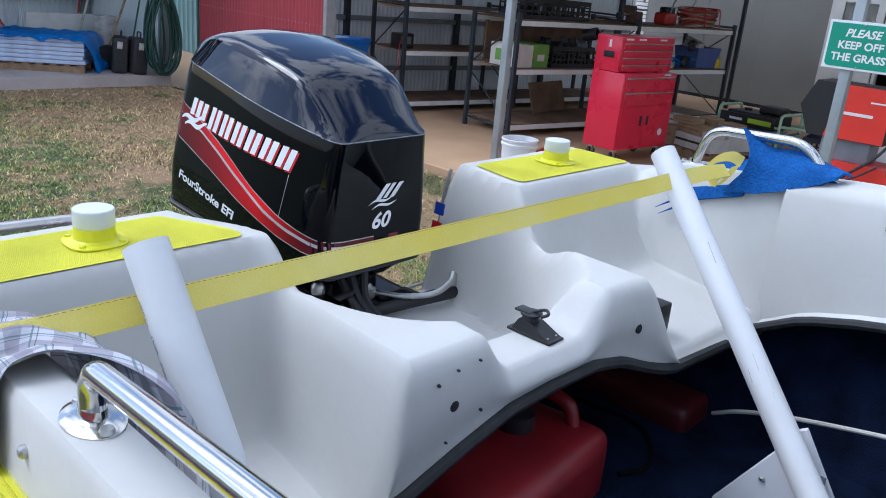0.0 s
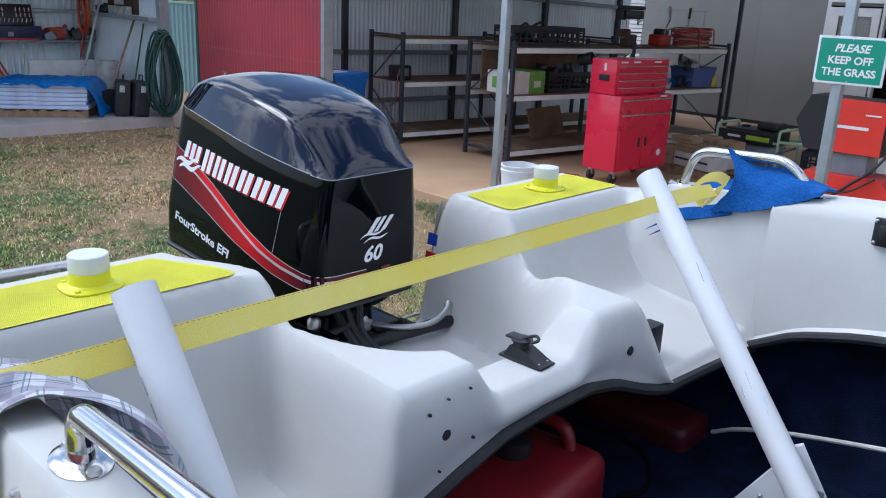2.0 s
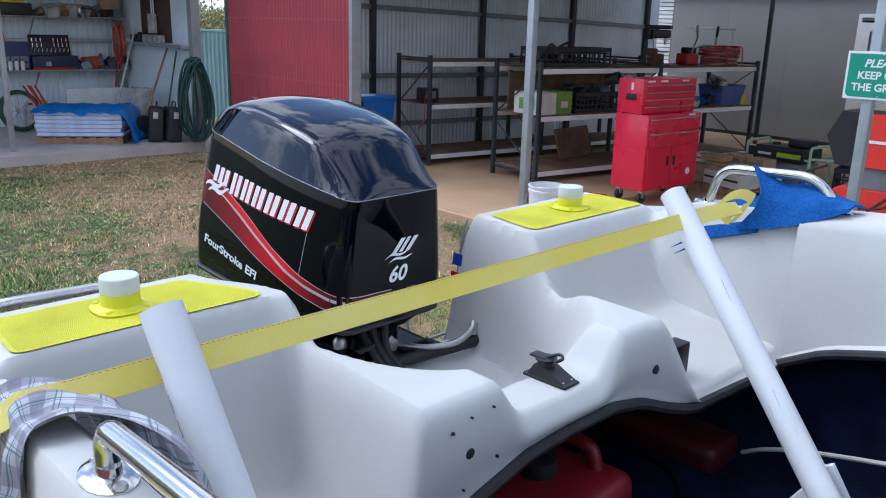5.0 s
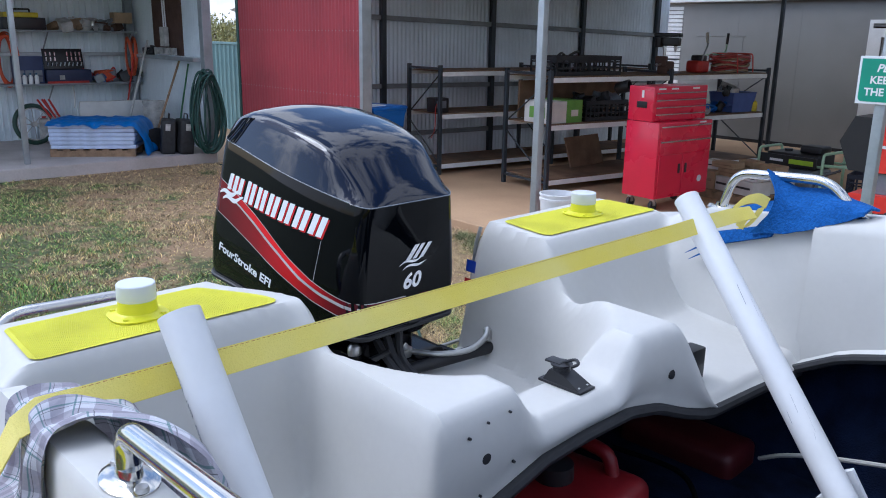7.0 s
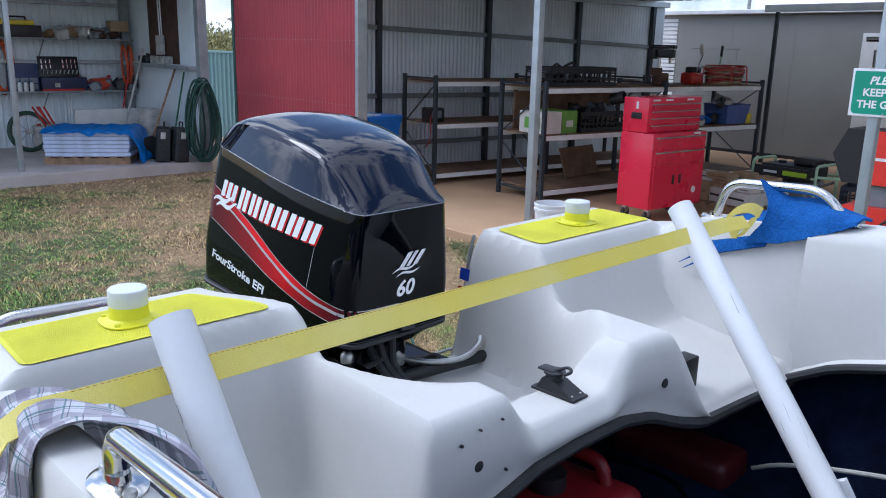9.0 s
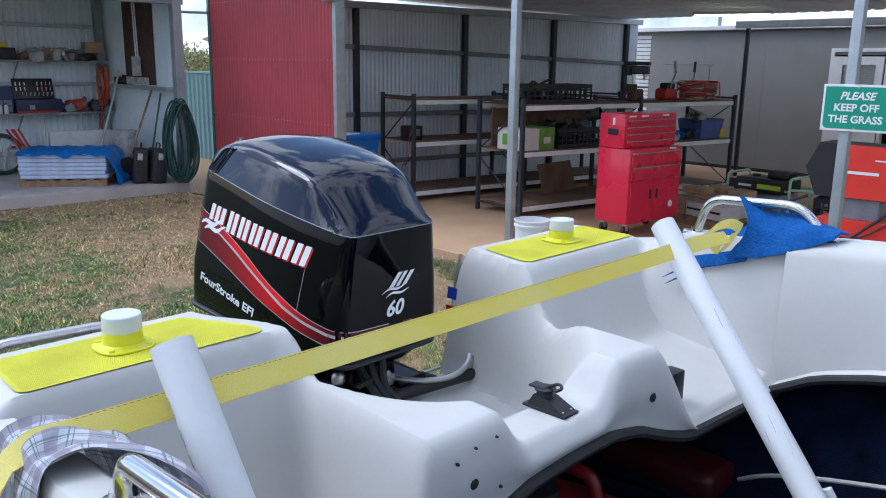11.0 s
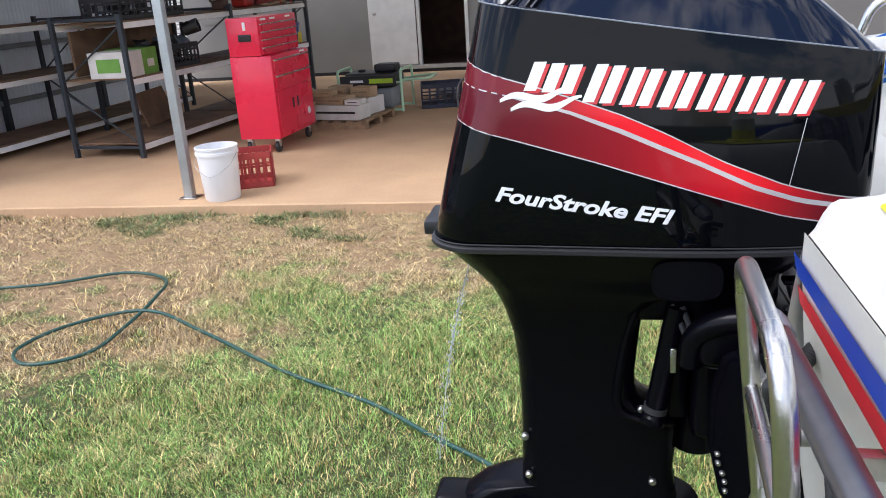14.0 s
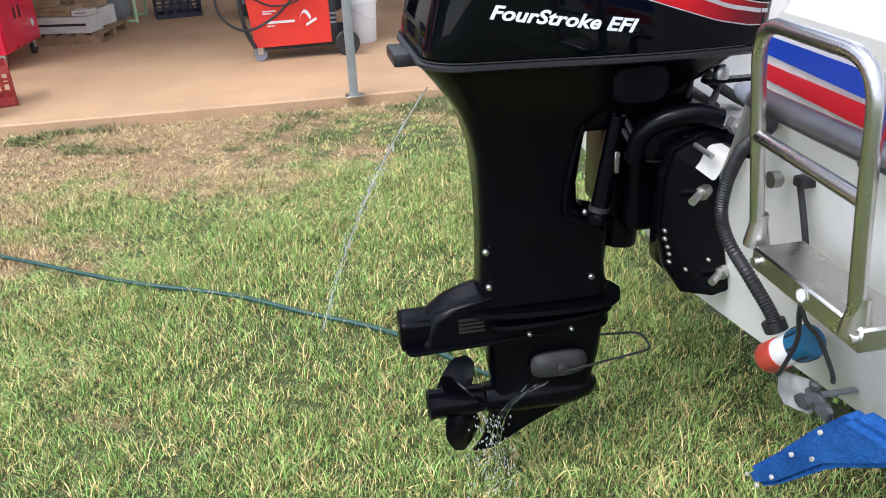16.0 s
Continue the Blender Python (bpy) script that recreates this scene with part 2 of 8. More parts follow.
def grass_like(name, green, dry, island):
    """Turf colour: green towards the boat, straw-brown in the dry patches, by place on the lawn."""
    m = bpy.data.materials.new(name)
    m.use_nodes = True
    n, l = m.node_tree.nodes, m.node_tree.links
    b = n["Principled BSDF"]
    b.inputs["Roughness"].default_value, b.inputs["Specular IOR Level"].default_value = 0.65, 0.25
    tc, sep = n.new("ShaderNodeTexCoord"), n.new("ShaderNodeSeparateXYZ")
    l.new(tc.outputs["Object"], sep.inputs[0])
    n1, n2 = n.new("ShaderNodeTexNoise"), n.new("ShaderNodeTexNoise")
    n1.inputs["Scale"].default_value, n1.inputs["Detail"].default_value = 0.85, 6
    n2.inputs["Scale"].default_value, n2.inputs["Detail"].default_value = 5.5, 5
    l.new(tc.outputs["Object"], n1.inputs["Vector"])
    l.new(tc.outputs["Object"], n2.inputs["Vector"])

    def math_node(op, a, c):
        k = n.new("ShaderNodeMath")
        k.operation = op
        for i, v in enumerate((a, c)):
            if isinstance(v, (int, float)):
                k.inputs[i].default_value = v
            else:
                l.new(v, k.inputs[i])
        return k.outputs[0]

    # dryness grows away from the boat towards the sheds
    a = math_node("MULTIPLY", sep.outputs[1], 0.36)
    c = math_node("MINIMUM", math_node("MULTIPLY", sep.outputs[0], -0.24), 0.86)
    g = math_node("ADD", math_node("ADD", a, c), -0.98)
    g = math_node("ADD", g, math_node("MULTIPLY", math_node("SUBTRACT", n1.outputs[0], 0.5), 2.8))
    g = math_node("ADD", g, math_node("MULTIPLY", math_node("SUBTRACT", n2.outputs[0], 0.5), 2.4))
    rp = n.new("ShaderNodeValToRGB")
    rp.color_ramp.elements[0].position, rp.color_ramp.elements[1].position = 0.15, 0.75
    rp.color_ramp.elements[0].color, rp.color_ramp.elements[1].color = (*green, 1), (*dry, 1)
    l.new(g, rp.inputs["Fac"])
    hsv, geo, mr = n.new("ShaderNodeHueSaturation"), n.new("ShaderNodeNewGeometry"), n.new("ShaderNodeMapRange")
    n3 = n.new("ShaderNodeTexNoise")
    n3.inputs["Scale"].default_value, n3.inputs["Detail"].default_value = 45, 4
    l.new(tc.outputs["Object"], n3.inputs["Vector"])
    mr.inputs["To Min"].default_value, mr.inputs["To Max"].default_value = 1 - island, 1 + island
    l.new(geo.outputs["Random Per Island"] if island > 0.35 else n3.outputs[0], mr.inputs["Value"])
    straw, gt, wn_ = n.new("ShaderNodeMixRGB"), n.new("ShaderNodeMath"), n.new("ShaderNodeTexWhiteNoise")
    wn_.noise_dimensions = "1D"
    l.new(geo.outputs["Random Per Island"], wn_.inputs["W"])
    gt.operation, gt.inputs[1].default_value = "GREATER_THAN", 0.68 if island > 0.6 else 2.0
    l.new(wn_.outputs["Value"], gt.inputs[0])
    l.new(gt.outputs[0], straw.inputs[0])
    l.new(rp.outputs["Color"], straw.inputs[1])
    straw.inputs[2].default_value = (0.70, 0.55, 0.26, 1)
    l.new(straw.outputs["Color"], hsv.inputs["Color"])
    l.new(mr.outputs["Result"], hsv.inputs["Value"])
    l.new(hsv.outputs["Color"], b.inputs["Base Color"])
    bp = n.new("ShaderNodeBump")
    bp.inputs["Strength"].default_value, bp.inputs["Distance"].default_value = 0.8, 0.02
    l.new(n3.outputs[0], bp.inputs["Height"])
    l.new(bp.outputs["Normal"], b.inputs["Normal"])
    return m


# the ground's green end is darkened to paint in shade between the blades
GROUND = grass_like("turf ground with painted blade shade", (0.040, 0.048, 0.018), (0.170, 0.112, 0.062), 0.75)
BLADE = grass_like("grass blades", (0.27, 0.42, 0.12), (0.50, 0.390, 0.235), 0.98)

TUFT = mat("dark green tufts", (0.11, 0.16, 0.05), 0.6, vary=0.15, second=(0.19, 0.20, 0.08), island=0.6)

# ---- mesh helpers ----


def box(x0, y0, z0, x1, y1, z1, bev=0.0, seg=2, bm=None, m=None):
    own = bmesh.new()
    bmesh.ops.create_cube(own, size=1)
    for v in own.verts:
        v.co = Vector(((x0 + x1) / 2 + v.co.x * (x1 - x0), (y0 + y1) / 2 + v.co.y * (y1 - y0), (z0 + z1) / 2 + v.co.z * (z1 - z0)))
    if bev:
        bmesh.ops.bevel(own, geom=own.edges[:], offset=bev, segments=seg, profile=0.6, affect="EDGES")
    if m is not None:
        own.transform(m)
    return join(bm, own)


def join(bm, own):
    if bm is None:
        return own
    me = bpy.data.meshes.new("tmp")
    own.to_mesh(me)
    own.free()
    bm.from_mesh(me)
    bpy.data.meshes.remove(me)
    return bm


def surf(rows, close_u=False, close_v=False, caps=False, bm=None):
    """A sheet through rows of points."""
    own = bmesh.new()
    vs = [[own.verts.new(p) for p in r] for r in rows]
    nr, nc = len(rows), len(rows[0])
    for i in range(nr if close_v else nr - 1):
        for j in range(nc if close_u else nc - 1):
            q = [vs[i][j], vs[i][(j + 1) % nc], vs[(i + 1) % nr][(j + 1) % nc], vs[(i + 1) % nr][j]]
            try:
                own.faces.new(q)
            except ValueError:
                pass
    if caps:
        own.faces.new(vs[0][::-1])
        own.faces.new(vs[-1])
    bmesh.ops.recalc_face_normals(own, faces=own.faces[:])
    return join(bm, own)


def lathe(profile, n=24, bm=None, m=None):
    """Turned about z; profile of (radius, height)."""
    rows = [[(max(r, 1e-5) * math.cos(2 * math.pi * k / n), max(r, 1e-5) * math.sin(2 * math.pi * k / n), z) for k in range(n)] for r, z in profile]
    own = surf(rows, close_u=True, caps=True)
    if m is not None:
        own.transform(m)
    return join(bm, own)


def smooth_path(pts, per=6):
    """A curve through the points."""
    p = [Vector(q) for q in pts]
    p = [2 * p[0] - p[1]] + p + [2 * p[-1] - p[-2]]
    out = []
    for i in range(1, len(p) - 2):
        for k in range(per):
            t = k / per
            a, b, c, d = p[i - 1], p[i], p[i + 1], p[i + 2]
            out.append(0.5 * (2 * b + (c - a) * t + (2 * a - 5 * b + 4 * c - d) * t * t + (3 * b - a - 3 * c + d) * t ** 3))
    out.append(p[-2])
    return out


def tube(pts, r, n=10, bm=None, rib=0.0):
    """A round bar along the points."""
    pts = [Vector(p) for p in pts]
    rows, up = [], Vector((0, 0, 1))
    for i, p in enumerate(pts):
        d = (pts[min(i + 1, len(pts) - 1)] - pts[max(i - 1, 0)]).normalized()
        if abs(d.dot(up)) > 0.95:
            up = Vector((1, 0, 0)) if abs(d.x) < 0.9 else Vector((0, 1, 0))
        a = (up - d * up.dot(d)).normalized()
        b = d.cross(a)
        up = a
        rad = (r[i] if isinstance(r, (list, tuple)) else r) + (rib if i % 2 else 0)
        rows.append([p + rad * (math.cos(2 * math.pi * k / n) * a + math.sin(2 * math.pi * k / n) * b) for k in range(n)])
    return surf(rows, close_u=True, caps=True, bm=bm)


def corner_path(pts, r, seg=6):
    """Straight runs with rounded bends."""
    p = [Vector(q) for q in pts]
    out = [p[0]]
    for a, b, c in zip(p, p[1:], p[2:]):
        u, v = (a - b).normalized(), (c - b).normalized()
        d = min(r, (a - b).length * 0.49, (c - b).length * 0.49)
        s, e = b + u * d, b + v * d
        for k in range(seg + 1):
            t = k / seg
            out.append((1 - t) ** 2 * s + 2 * t * (1 - t) * b + t * t * e)
    return out + [p[-1]]


def ribbon(pts, widths, side, bm=None, thick=0.002):
    """A thin strap along the points; side gives the way across it."""
    rows = []
    for p, w, s in zip(pts, widths, side):
        p, s = Vector(p), Vector(s).normalized()
        i = len(rows)
        d = (Vector(pts[min(i + 1, len(pts) - 1)]) - Vector(pts[max(i - 1, 0)])).normalized()
        nrm = d.cross(s).normalized() * thick
        rows.append([p - s * w / 2, p + s * w / 2, p + s * w / 2 + nrm, p - s * w / 2 + nrm])
    return surf(rows, close_u=True, caps=True, bm=bm)


def mesh_of(name, bm, material, smooth=True):
    me = bpy.data.meshes.new(name)
    bm.to_mesh(me)
    bm.free()
    me.materials.append(material)
    if smooth:
        me.shade_smooth()
        me.set_sharp_from_angle(angle=radians(38))
    return me


def part(name, bm, material, parent=None, label="", smooth=True):
    ob = new(name, mesh_of(name, bm, material, smooth))
    ob.parent = parent
    if label:
        ob["label"] = label
    return ob


def thing(name, label, category, m=None, group="", kind=""):
    ob = new(name)
    if m is not None:
        ob.matrix_world = m
    return tagged(ob, label, category, group, kind)


def solo(name, bm, material, label, category, m=None, group="", kind="", smooth=True):
    ob = part(name, bm, material, None, "", smooth)
    if m is not None:
        ob.matrix_world = m
    return tagged(ob, label, category, group, kind)


def lettering(text, size, shear=0.0):
    """A flat mesh of the text, centred, as (points, faces)."""
    cu = bpy.data.curves.new("text", "FONT")
    cu.body, cu.size, cu.align_x, cu.align_y, cu.shear, cu.resolution_u, cu.offset = text, size, "CENTER", "CENTER", shear, 3, 0.0
    cu.offset = size * 0.03
    ob = bpy.data.objects.new("text", cu)
    scene.collection.objects.link(ob)
    dg = bpy.context.evaluated_depsgraph_get()
    me = bpy.data.meshes.new_from_object(ob.evaluated_get(dg))
    pts, fcs = [v.co.copy() for v in me.vertices], [tuple(p.vertices) for p in me.polygons]
    bpy.data.objects.remove(ob)
    bpy.data.meshes.remove(me)
    return pts, fcs


def text_bm(text, size, place, shear=0.0):
    pts, fcs = lettering(text, size, shear)
    bm = bmesh.new()
    vs = [bm.verts.new(place(p.x, p.y)) for p in pts]
    for fc in fcs:
        try:
            bm.faces.new([vs[i] for i in fc])
        except ValueError:
            pass
    bmesh.ops.recalc_face_normals(bm, faces=bm.faces[:])
    return bm


def sst(a, b, x):
    t = min(1.0, max(0.0, (x - a) / (b - a)))
    return t * t * (3 - 2 * t)


def lerp(a, b, t):
    return a + (b - a) * t


def table_at(rows, x):
    """Straight lines through (x, value) rows."""
    if x <= rows[0][0]:
        return rows[0][1]
    for (a, va), (b, vb) in zip(rows, rows[1:]):
        if x <= b:
            return lerp(va, vb, (x - a) / (b - a))
    return rows[-1][1]

# ---- ground and buildings ----
GZ = -0.06


def corrugated(width, height, pitch=0.076, depth=0.009, rib=False, seg=6):
    """A profiled sheet in the xz plane, facing -y, from the origin."""
    n = max(2, int(width / pitch * seg))
    rows = []
    for z in (0, height):
        row = []
        for i in range(n + 1):
            x = width * i / n
            ph = (x / pitch) % 1.0
            if rib:
                y = -depth * (sst(0.0, 0.12, ph) - sst(0.28, 0.40, ph))
            else:
                y = -depth * 0.5 * (1 + math.sin(2 * math.pi * ph))
            row.append((x, y, z))
        rows.append(row)
    back = [[(p[0], p[1] + 0.004, p[2]) for p in r] for r in rows]
    return surf([rows[0], rows[1], back[1], back[0]], close_v=True)


def lipped(x0, y0, z0, x1, y1, z1, b=0.004):
    return box(x0, y0, z0, x1, y1, z1, b, 1)


# one sheet of ground to the horizon, finer by the boat
gx = [-400, -120, -40, -20] + [-14 + 0.35 * i for i in range(60)] + [8, 14, 30, 120, 400]
gy = [-400, -120, -30, -10] + [-4 + 0.3 * i for i in range(30)] + [5.5, 8, 14, 30, 120, 400]
rows = [[(x, y, GZ - 0.022 + (0.010 * noise.noise((x * 0.9, y * 0.9, 0)) if -14 < x < 7 and -4 < y < 4.3 else -0.02)) for x in gx] for y in gy]
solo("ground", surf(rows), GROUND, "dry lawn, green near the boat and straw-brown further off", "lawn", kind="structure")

# main shed
slab = solo("floor", box(-8.9, 4.36, -0.25, 9.0, 13.45, 0.0, 0.012, 1), CONC, "dusty orange-brown concrete floor of the open shed", "floor", kind="structure")
solo("floor_left", box(-13.6, -3.0, -0.25, -10.25, 4.3, 0.08, 0.012, 1), CONC2, "stained grey concrete floor of the side shed", "floor", kind="structure")

wall_m = pose(-8.75, 5.0, 0.0, 0, 0, 84.2)       # along the depth of the shed
wall = solo("wall_west", corrugated(7.75, 2.78, 0.076, 0.017), CORR, "grey corrugated steel shed wall", "wall", wall_m, kind="structure")
for i, d in enumerate((0.35, 1.27, 3.36, 5.40, 7.36)):
    c = solo("wall_column", lipped(d - 0.040, -0.105, 0, d + 0.040, -0.019, 2.78), SHELFB, "dark grey steel wall column", "column", wall_m, "shed wall columns", "structure")
for z, fall in ((0.35, 0.0), (1.10, 0.04), (2.14, 0.22)):
    gb = lipped(0.1, -0.080, z, 7.7, -0.019, z + 0.070)
    for v in gb.verts:
        v.co.z -= fall * v.co.x / 7.7
    solo("wall_girt", gb, GREYP, "dark grey horizontal steel wall rail", "rail", wall_m, "shed wall rails", "structure")
solo("wall_bracket", lipped(0.4, -0.32, 1.72, 0.85, -0.29, 1.76), GREYP, "grey steel bracket arm on the shed wall", "bracket", wall_m, kind="structure")
solo("trim", lipped(0, -0.13, 2.70, 7.75, -0.012, 2.80), GALV, "pale steel eaves beam above the wall", "beam", wall_m, kind="structure")

# red sheet wall beside the left shed
red_m = pose(-9.95, 4.62, -0.02, 0, 0, 0)
redw = thing("wall_red", "dark red ribbed steel wall with rows of screws", "wall", red_m, kind="structure")
sheet_w = 0.79
for i in range(4):
    s = corrugated(sheet_w - 0.004, 3.3, 0.079, 0.018, seg=8)
    s.transform(Matrix.Translation((i * sheet_w, -0.001 * (i % 2), 0)))
    part("sheet", s, CORRR, redw)
sc = bmesh.new()
for z in (0.06, 1.16, 1.95, 2.75):
    for i in range(40):
        lathe([(0.006, 0), (0.006, 0.004), (0.003, 0.006)], 6, sc, Matrix.Translation((0.02 + i * 0.079, -0.019, z)) @ Matrix.Rotation(radians(90), 4, "X"))
part("screws", sc, BOLT, redw)
part("corner_post", lipped(-0.06, -0.03, -0.05, 0.0, 0.06, 3.3), mat("green post paint", (0.05, 0.12, 0.10), 0.5), redw, "green painted corner post")
part("end_channel", lipped(3.16, -0.04, 0.0, 3.23, 0.10, 3.3), GALV, redw, "galvanised end channel")

# carport roof
rf = corrugated(12.6, 6.95, 0.19, 0.03, True, 8)
rf.transform(pose(-8.8, 5.3, 2.92, 0, 0, 0) @ Matrix.Rotation(radians(-91.0), 4, "X"))
solo("ceiling", rf, CORR, "underside of the corrugated carport roof", "roof", kind="structure")
solo("roof_beam_front", lipped(-6.9, 4.5, 2.62, 8, 4.6, 2.82), GALV, "steel roof beam along the open front", "beam", kind="structure")
solo("roof_beam_rear", lipped(-5.75, 12.4, 2.58, 8, 12.465, 2.70), GREYP, "dark steel beam at the rear of the roof", "beam", kind="structure")
solo("roof_column", lipped(-5.585, 12.47, 0, -5.525, 12.53, 2.62), SHELFB, "slim dark steel column by the cabin", "column", kind="structure")
for i, (x, y, s) in enumerate(((-3.81, 4.6, 0.075), (-0.60, 4.33, 0.065))):
    p = thing("shed_post", "galvanised square steel post bolted to the slab edge", "post", pose(x, y, 0), "shed posts", "structure")
    part("post", box(-s / 2, -s / 2, 0, s / 2, s / 2, 2.72, 0.006), GALV, p)
    part("foot_plate", box(-s * 1.0, -s * 0.9, 0.002, s * 1.1, s * 0.9, 0.012, 0.002, 1), STEELB, p)
tb = thing("fluorescent_light", "lit fluorescent batten under the roof", "light", pose(-5.2, 11.2, 2.72, 0, 0, 20))
part("body", box(-0.6, -0.05, 0.02, 0.6, 0.05, 0.07, 0.01), WHT, tb)
part("tube", box(-0.58, -0.018, -0.012, 0.58, 0.018, 0.018, 0.008), TUBE, tb)

# cabin at the back
cab_m = pose(-8.65, 13.42, 0, 0, 0, 0)
cw = bmesh.new()
DOOR0, DOOR1, OPEN1 = 4.25, 5.09, 5.98
for a in ((0, 0.06, DOOR0, 2.62), (OPEN1, 0.06, 17, 2.62), (DOOR0, 2.15, OPEN1, 2.62)):
    box(a[0], 0, a[1], a[2], 0.08, a[3], bm=cw)
box(0, 0.08, 0.06, 0.08, 5.5, 2.62, bm=cw)
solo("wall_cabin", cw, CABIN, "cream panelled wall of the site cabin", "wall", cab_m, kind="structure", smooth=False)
for i in range(1, 13):
    x = 1.22 * i + 0.55
    if not (DOOR0 - 0.2 < x < OPEN1 + 0.1):
        solo("trim", box(x - 0.004, -0.003, 0.08, x + 0.004, 0.001, 2.6), CABIN, "thin panel joint cover on the cabin wall", "joint", cab_m, "cabin panel joints", "structure")
for z in (0.75, 1.35, 1.95):
    st = bmesh.new()
    for i in range(10):
        lathe([(0.010, 0), (0.010, 0.003)], 8, st, Matrix.Translation((0.4 + 0.38 * i, -0.001, z + 0.15)) @ Matrix.Rotation(radians(90), 4, "X"))
    solo("trim", st, GREYP, "row of dark panel fixings", "fixing", cab_m, "cabin panel fixings", "structure")
solo("trim", box(-0.05, -0.12, 2.60, 17, 5.5, 2.68, 0.01, 1), WHT, "pale edge of the cabin roof", "roof edge", cab_m, kind="structure")
# solid near-black strip: the shade of the gap is put into its colour
solo("trim", box(0, -0.02, 0.0, 17, 0.06, 0.06), DARK, "dark strip under the cabin wall, painting the shade of a gap", "plinth", cab_m, kind="structure")
lou = bmesh.new()
for i in range(28):
    box(-0.02, -0.015, 0.3 + 0.08 * i, 0.55, 0.0, 0.365 + 0.08 * i, 0.006, 1, lou)
solo("wall_louvre", lou, WHT, "white ribbed corner panel of the cabin", "wall panel", cab_m, kind="structure")
hat = thing("window_1", "closed pale shutter hatch in the cabin wall", "window", cab_m, kind="structure")
part("shutter", box(0.95, -0.008, 1.05, 1.9, -0.001, 1.95, 0.003, 1), CABIN, hat)
part("window_frame", box(0.90, -0.012, 1.955, 1.95, -0.001, 1.985, 0.003, 1), CABIN, hat)
inner = bmesh.new()
for a in ((DOOR1 - 1.6, 2.2, 0.1, OPEN1 + 1.5, 2.3, 2.5), (DOOR1 - 1.6, 0.1, 0.1, DOOR1 - 1.5, 2.2, 2.5), (OPEN1 + 1.5, 0.1, 0.1, OPEN1 + 1.6, 2.3, 2.5), (DOOR1 - 1.6, 0.09, 0.08, OPEN1 + 1.6, 2.3, 0.1), (DOOR1 - 1.6, 0.09, 2.5, OPEN1 + 1.6, 2.3, 2.55)):
    box(*a, bm=inner)
solo("wall_inside", inner, BROWNB, "dim brown room inside the cabin", "wall", cab_m, kind="structure", smooth=False)
door = thing("door_1", "white cabin door with a small window, folded back against the wall", "door", cab_m, kind="structure")
db = bmesh.new()
for a in ((DOOR0, 0.15, DOOR0 + 0.16, 2.12), (DOOR1 - 0.14, 0.15, DOOR1 - 0.02, 2.12), (DOOR0 + 0.16, 0.15, DOOR1 - 0.14, 1.35), (DOOR0 + 0.16, 1.98, DOOR1 - 0.14, 2.12)):
    box(a[0], -0.05, a[1], a[2], -0.01, a[3], bm=db)
dl = part("leaf", db, WHT, door, smooth=False)
part("pane", box(DOOR0 + 0.16, -0.035, 1.35, DOOR1 - 0.14, -0.028, 1.98), GLASS, dl)
part("blind", box(DOOR0 + 0.17, -0.024, 1.42, DOOR1 - 0.15, -0.02, 1.98), WHT, dl)
part("knob", lathe([(0.0, 0), (0.03, 0.004), (0.015, 0.02), (0.026, 0.05), (0.0, 0.065)], 14, m=Matrix.Translation((DOOR0 + 0.06, -0.05, 1.08)) @ Matrix.Rotation(radians(90), 4, "X")), STEELB, dl)
fr = bmesh.new()
for a in ((DOOR0 - 0.06, 0.06, DOOR0 - 0.004, 2.2), (DOOR1, 0.06, DOOR1 + 0.05, 2.2), (OPEN1, 0.06, OPEN1 + 0.06, 2.2), (DOOR0 - 0.06, 2.2, OPEN1 + 0.06, 2.26)):
    box(a[0], -0.03, a[1], a[2], 0.09, a[3], bm=fr)
part("frame", fr, WHT, door, smooth=False)
part("sill", box(DOOR0 - 0.05, -0.05, 0.06, OPEN1 + 0.05, 0.09, 0.13, 0.005, 1), ALU, door)
solo("window_panel", box(6.35, -0.012, 0.95, 7.25, -0.001, 2.1, 0.003, 1), WHT, "pale notice board on the cabin wall", "notice board", cab_m)

# left shed
solo("wall_left_rear", corrugated(7.2, 2.9, 0.10, 0.028, True, 10), CORRL, "pale corrugated rear wall of the side shed", "wall", pose(-13.4, -2.9, 0.08, 0, 0, 90), kind="structure")
side = corrugated(2.95, 1.38, 0.076, 0.012)
solo("wall_left_side", side, CORRL, "pale corrugated half-height side wall", "wall", pose(-13.38, 4.3, 0.08, 0, 0, 0), kind="structure")
up = corrugated(0.62, 1.5, 0.076, 0.012)
solo("wall_left_upper", up, CORRL, "pale corrugated panel above the side wall", "wall", pose(-11.25, 4.3, 1.51, 0, 0, 0), kind="structure")
up2 = corrugated(0.95, 1.5, 0.076, 0.012)
solo("wall_left_corner", up2, CORRL, "pale corrugated panel at the rear corner", "wall", pose(-13.38, 4.3, 1.51, 0, 0, 0), kind="structure")
solo("wall_board", box(-12.43, 4.28, 1.51, -11.25, 4.31, 3.0, 0.004, 1), BROWNB, "dark brown board lining the side opening", "board", kind="structure")
solo("sill", lipped(-13.22, 4.10, 1.445, -10.505, 4.34, 1.505), GALV, "galvanised sill ledge of the side wall", "sill", kind="structure")
for x, y in ((-10.62, 1.66), (-13.3, 1.2)):
    solo("left_post", box(x - 0.035, y - 0.035, 0.08, x + 0.035, y + 0.035, 3.0, 0.005), GALV, "galvanised square post of the side shed", "post", group="side shed posts", kind="structure")
solo("left_corner_post", lipped(-10.50, 4.22, 0.08, -10.36, 4.36, 3.4), GALV, "galvanised corner post carrying a coiled hose", "post", kind="structure")
solo("left_rear_post", lipped(-13.36, 4.12, 0.08, -13.24, 4.26, 3.0), GREYP, "grey steel rear corner post", "post", kind="structure")
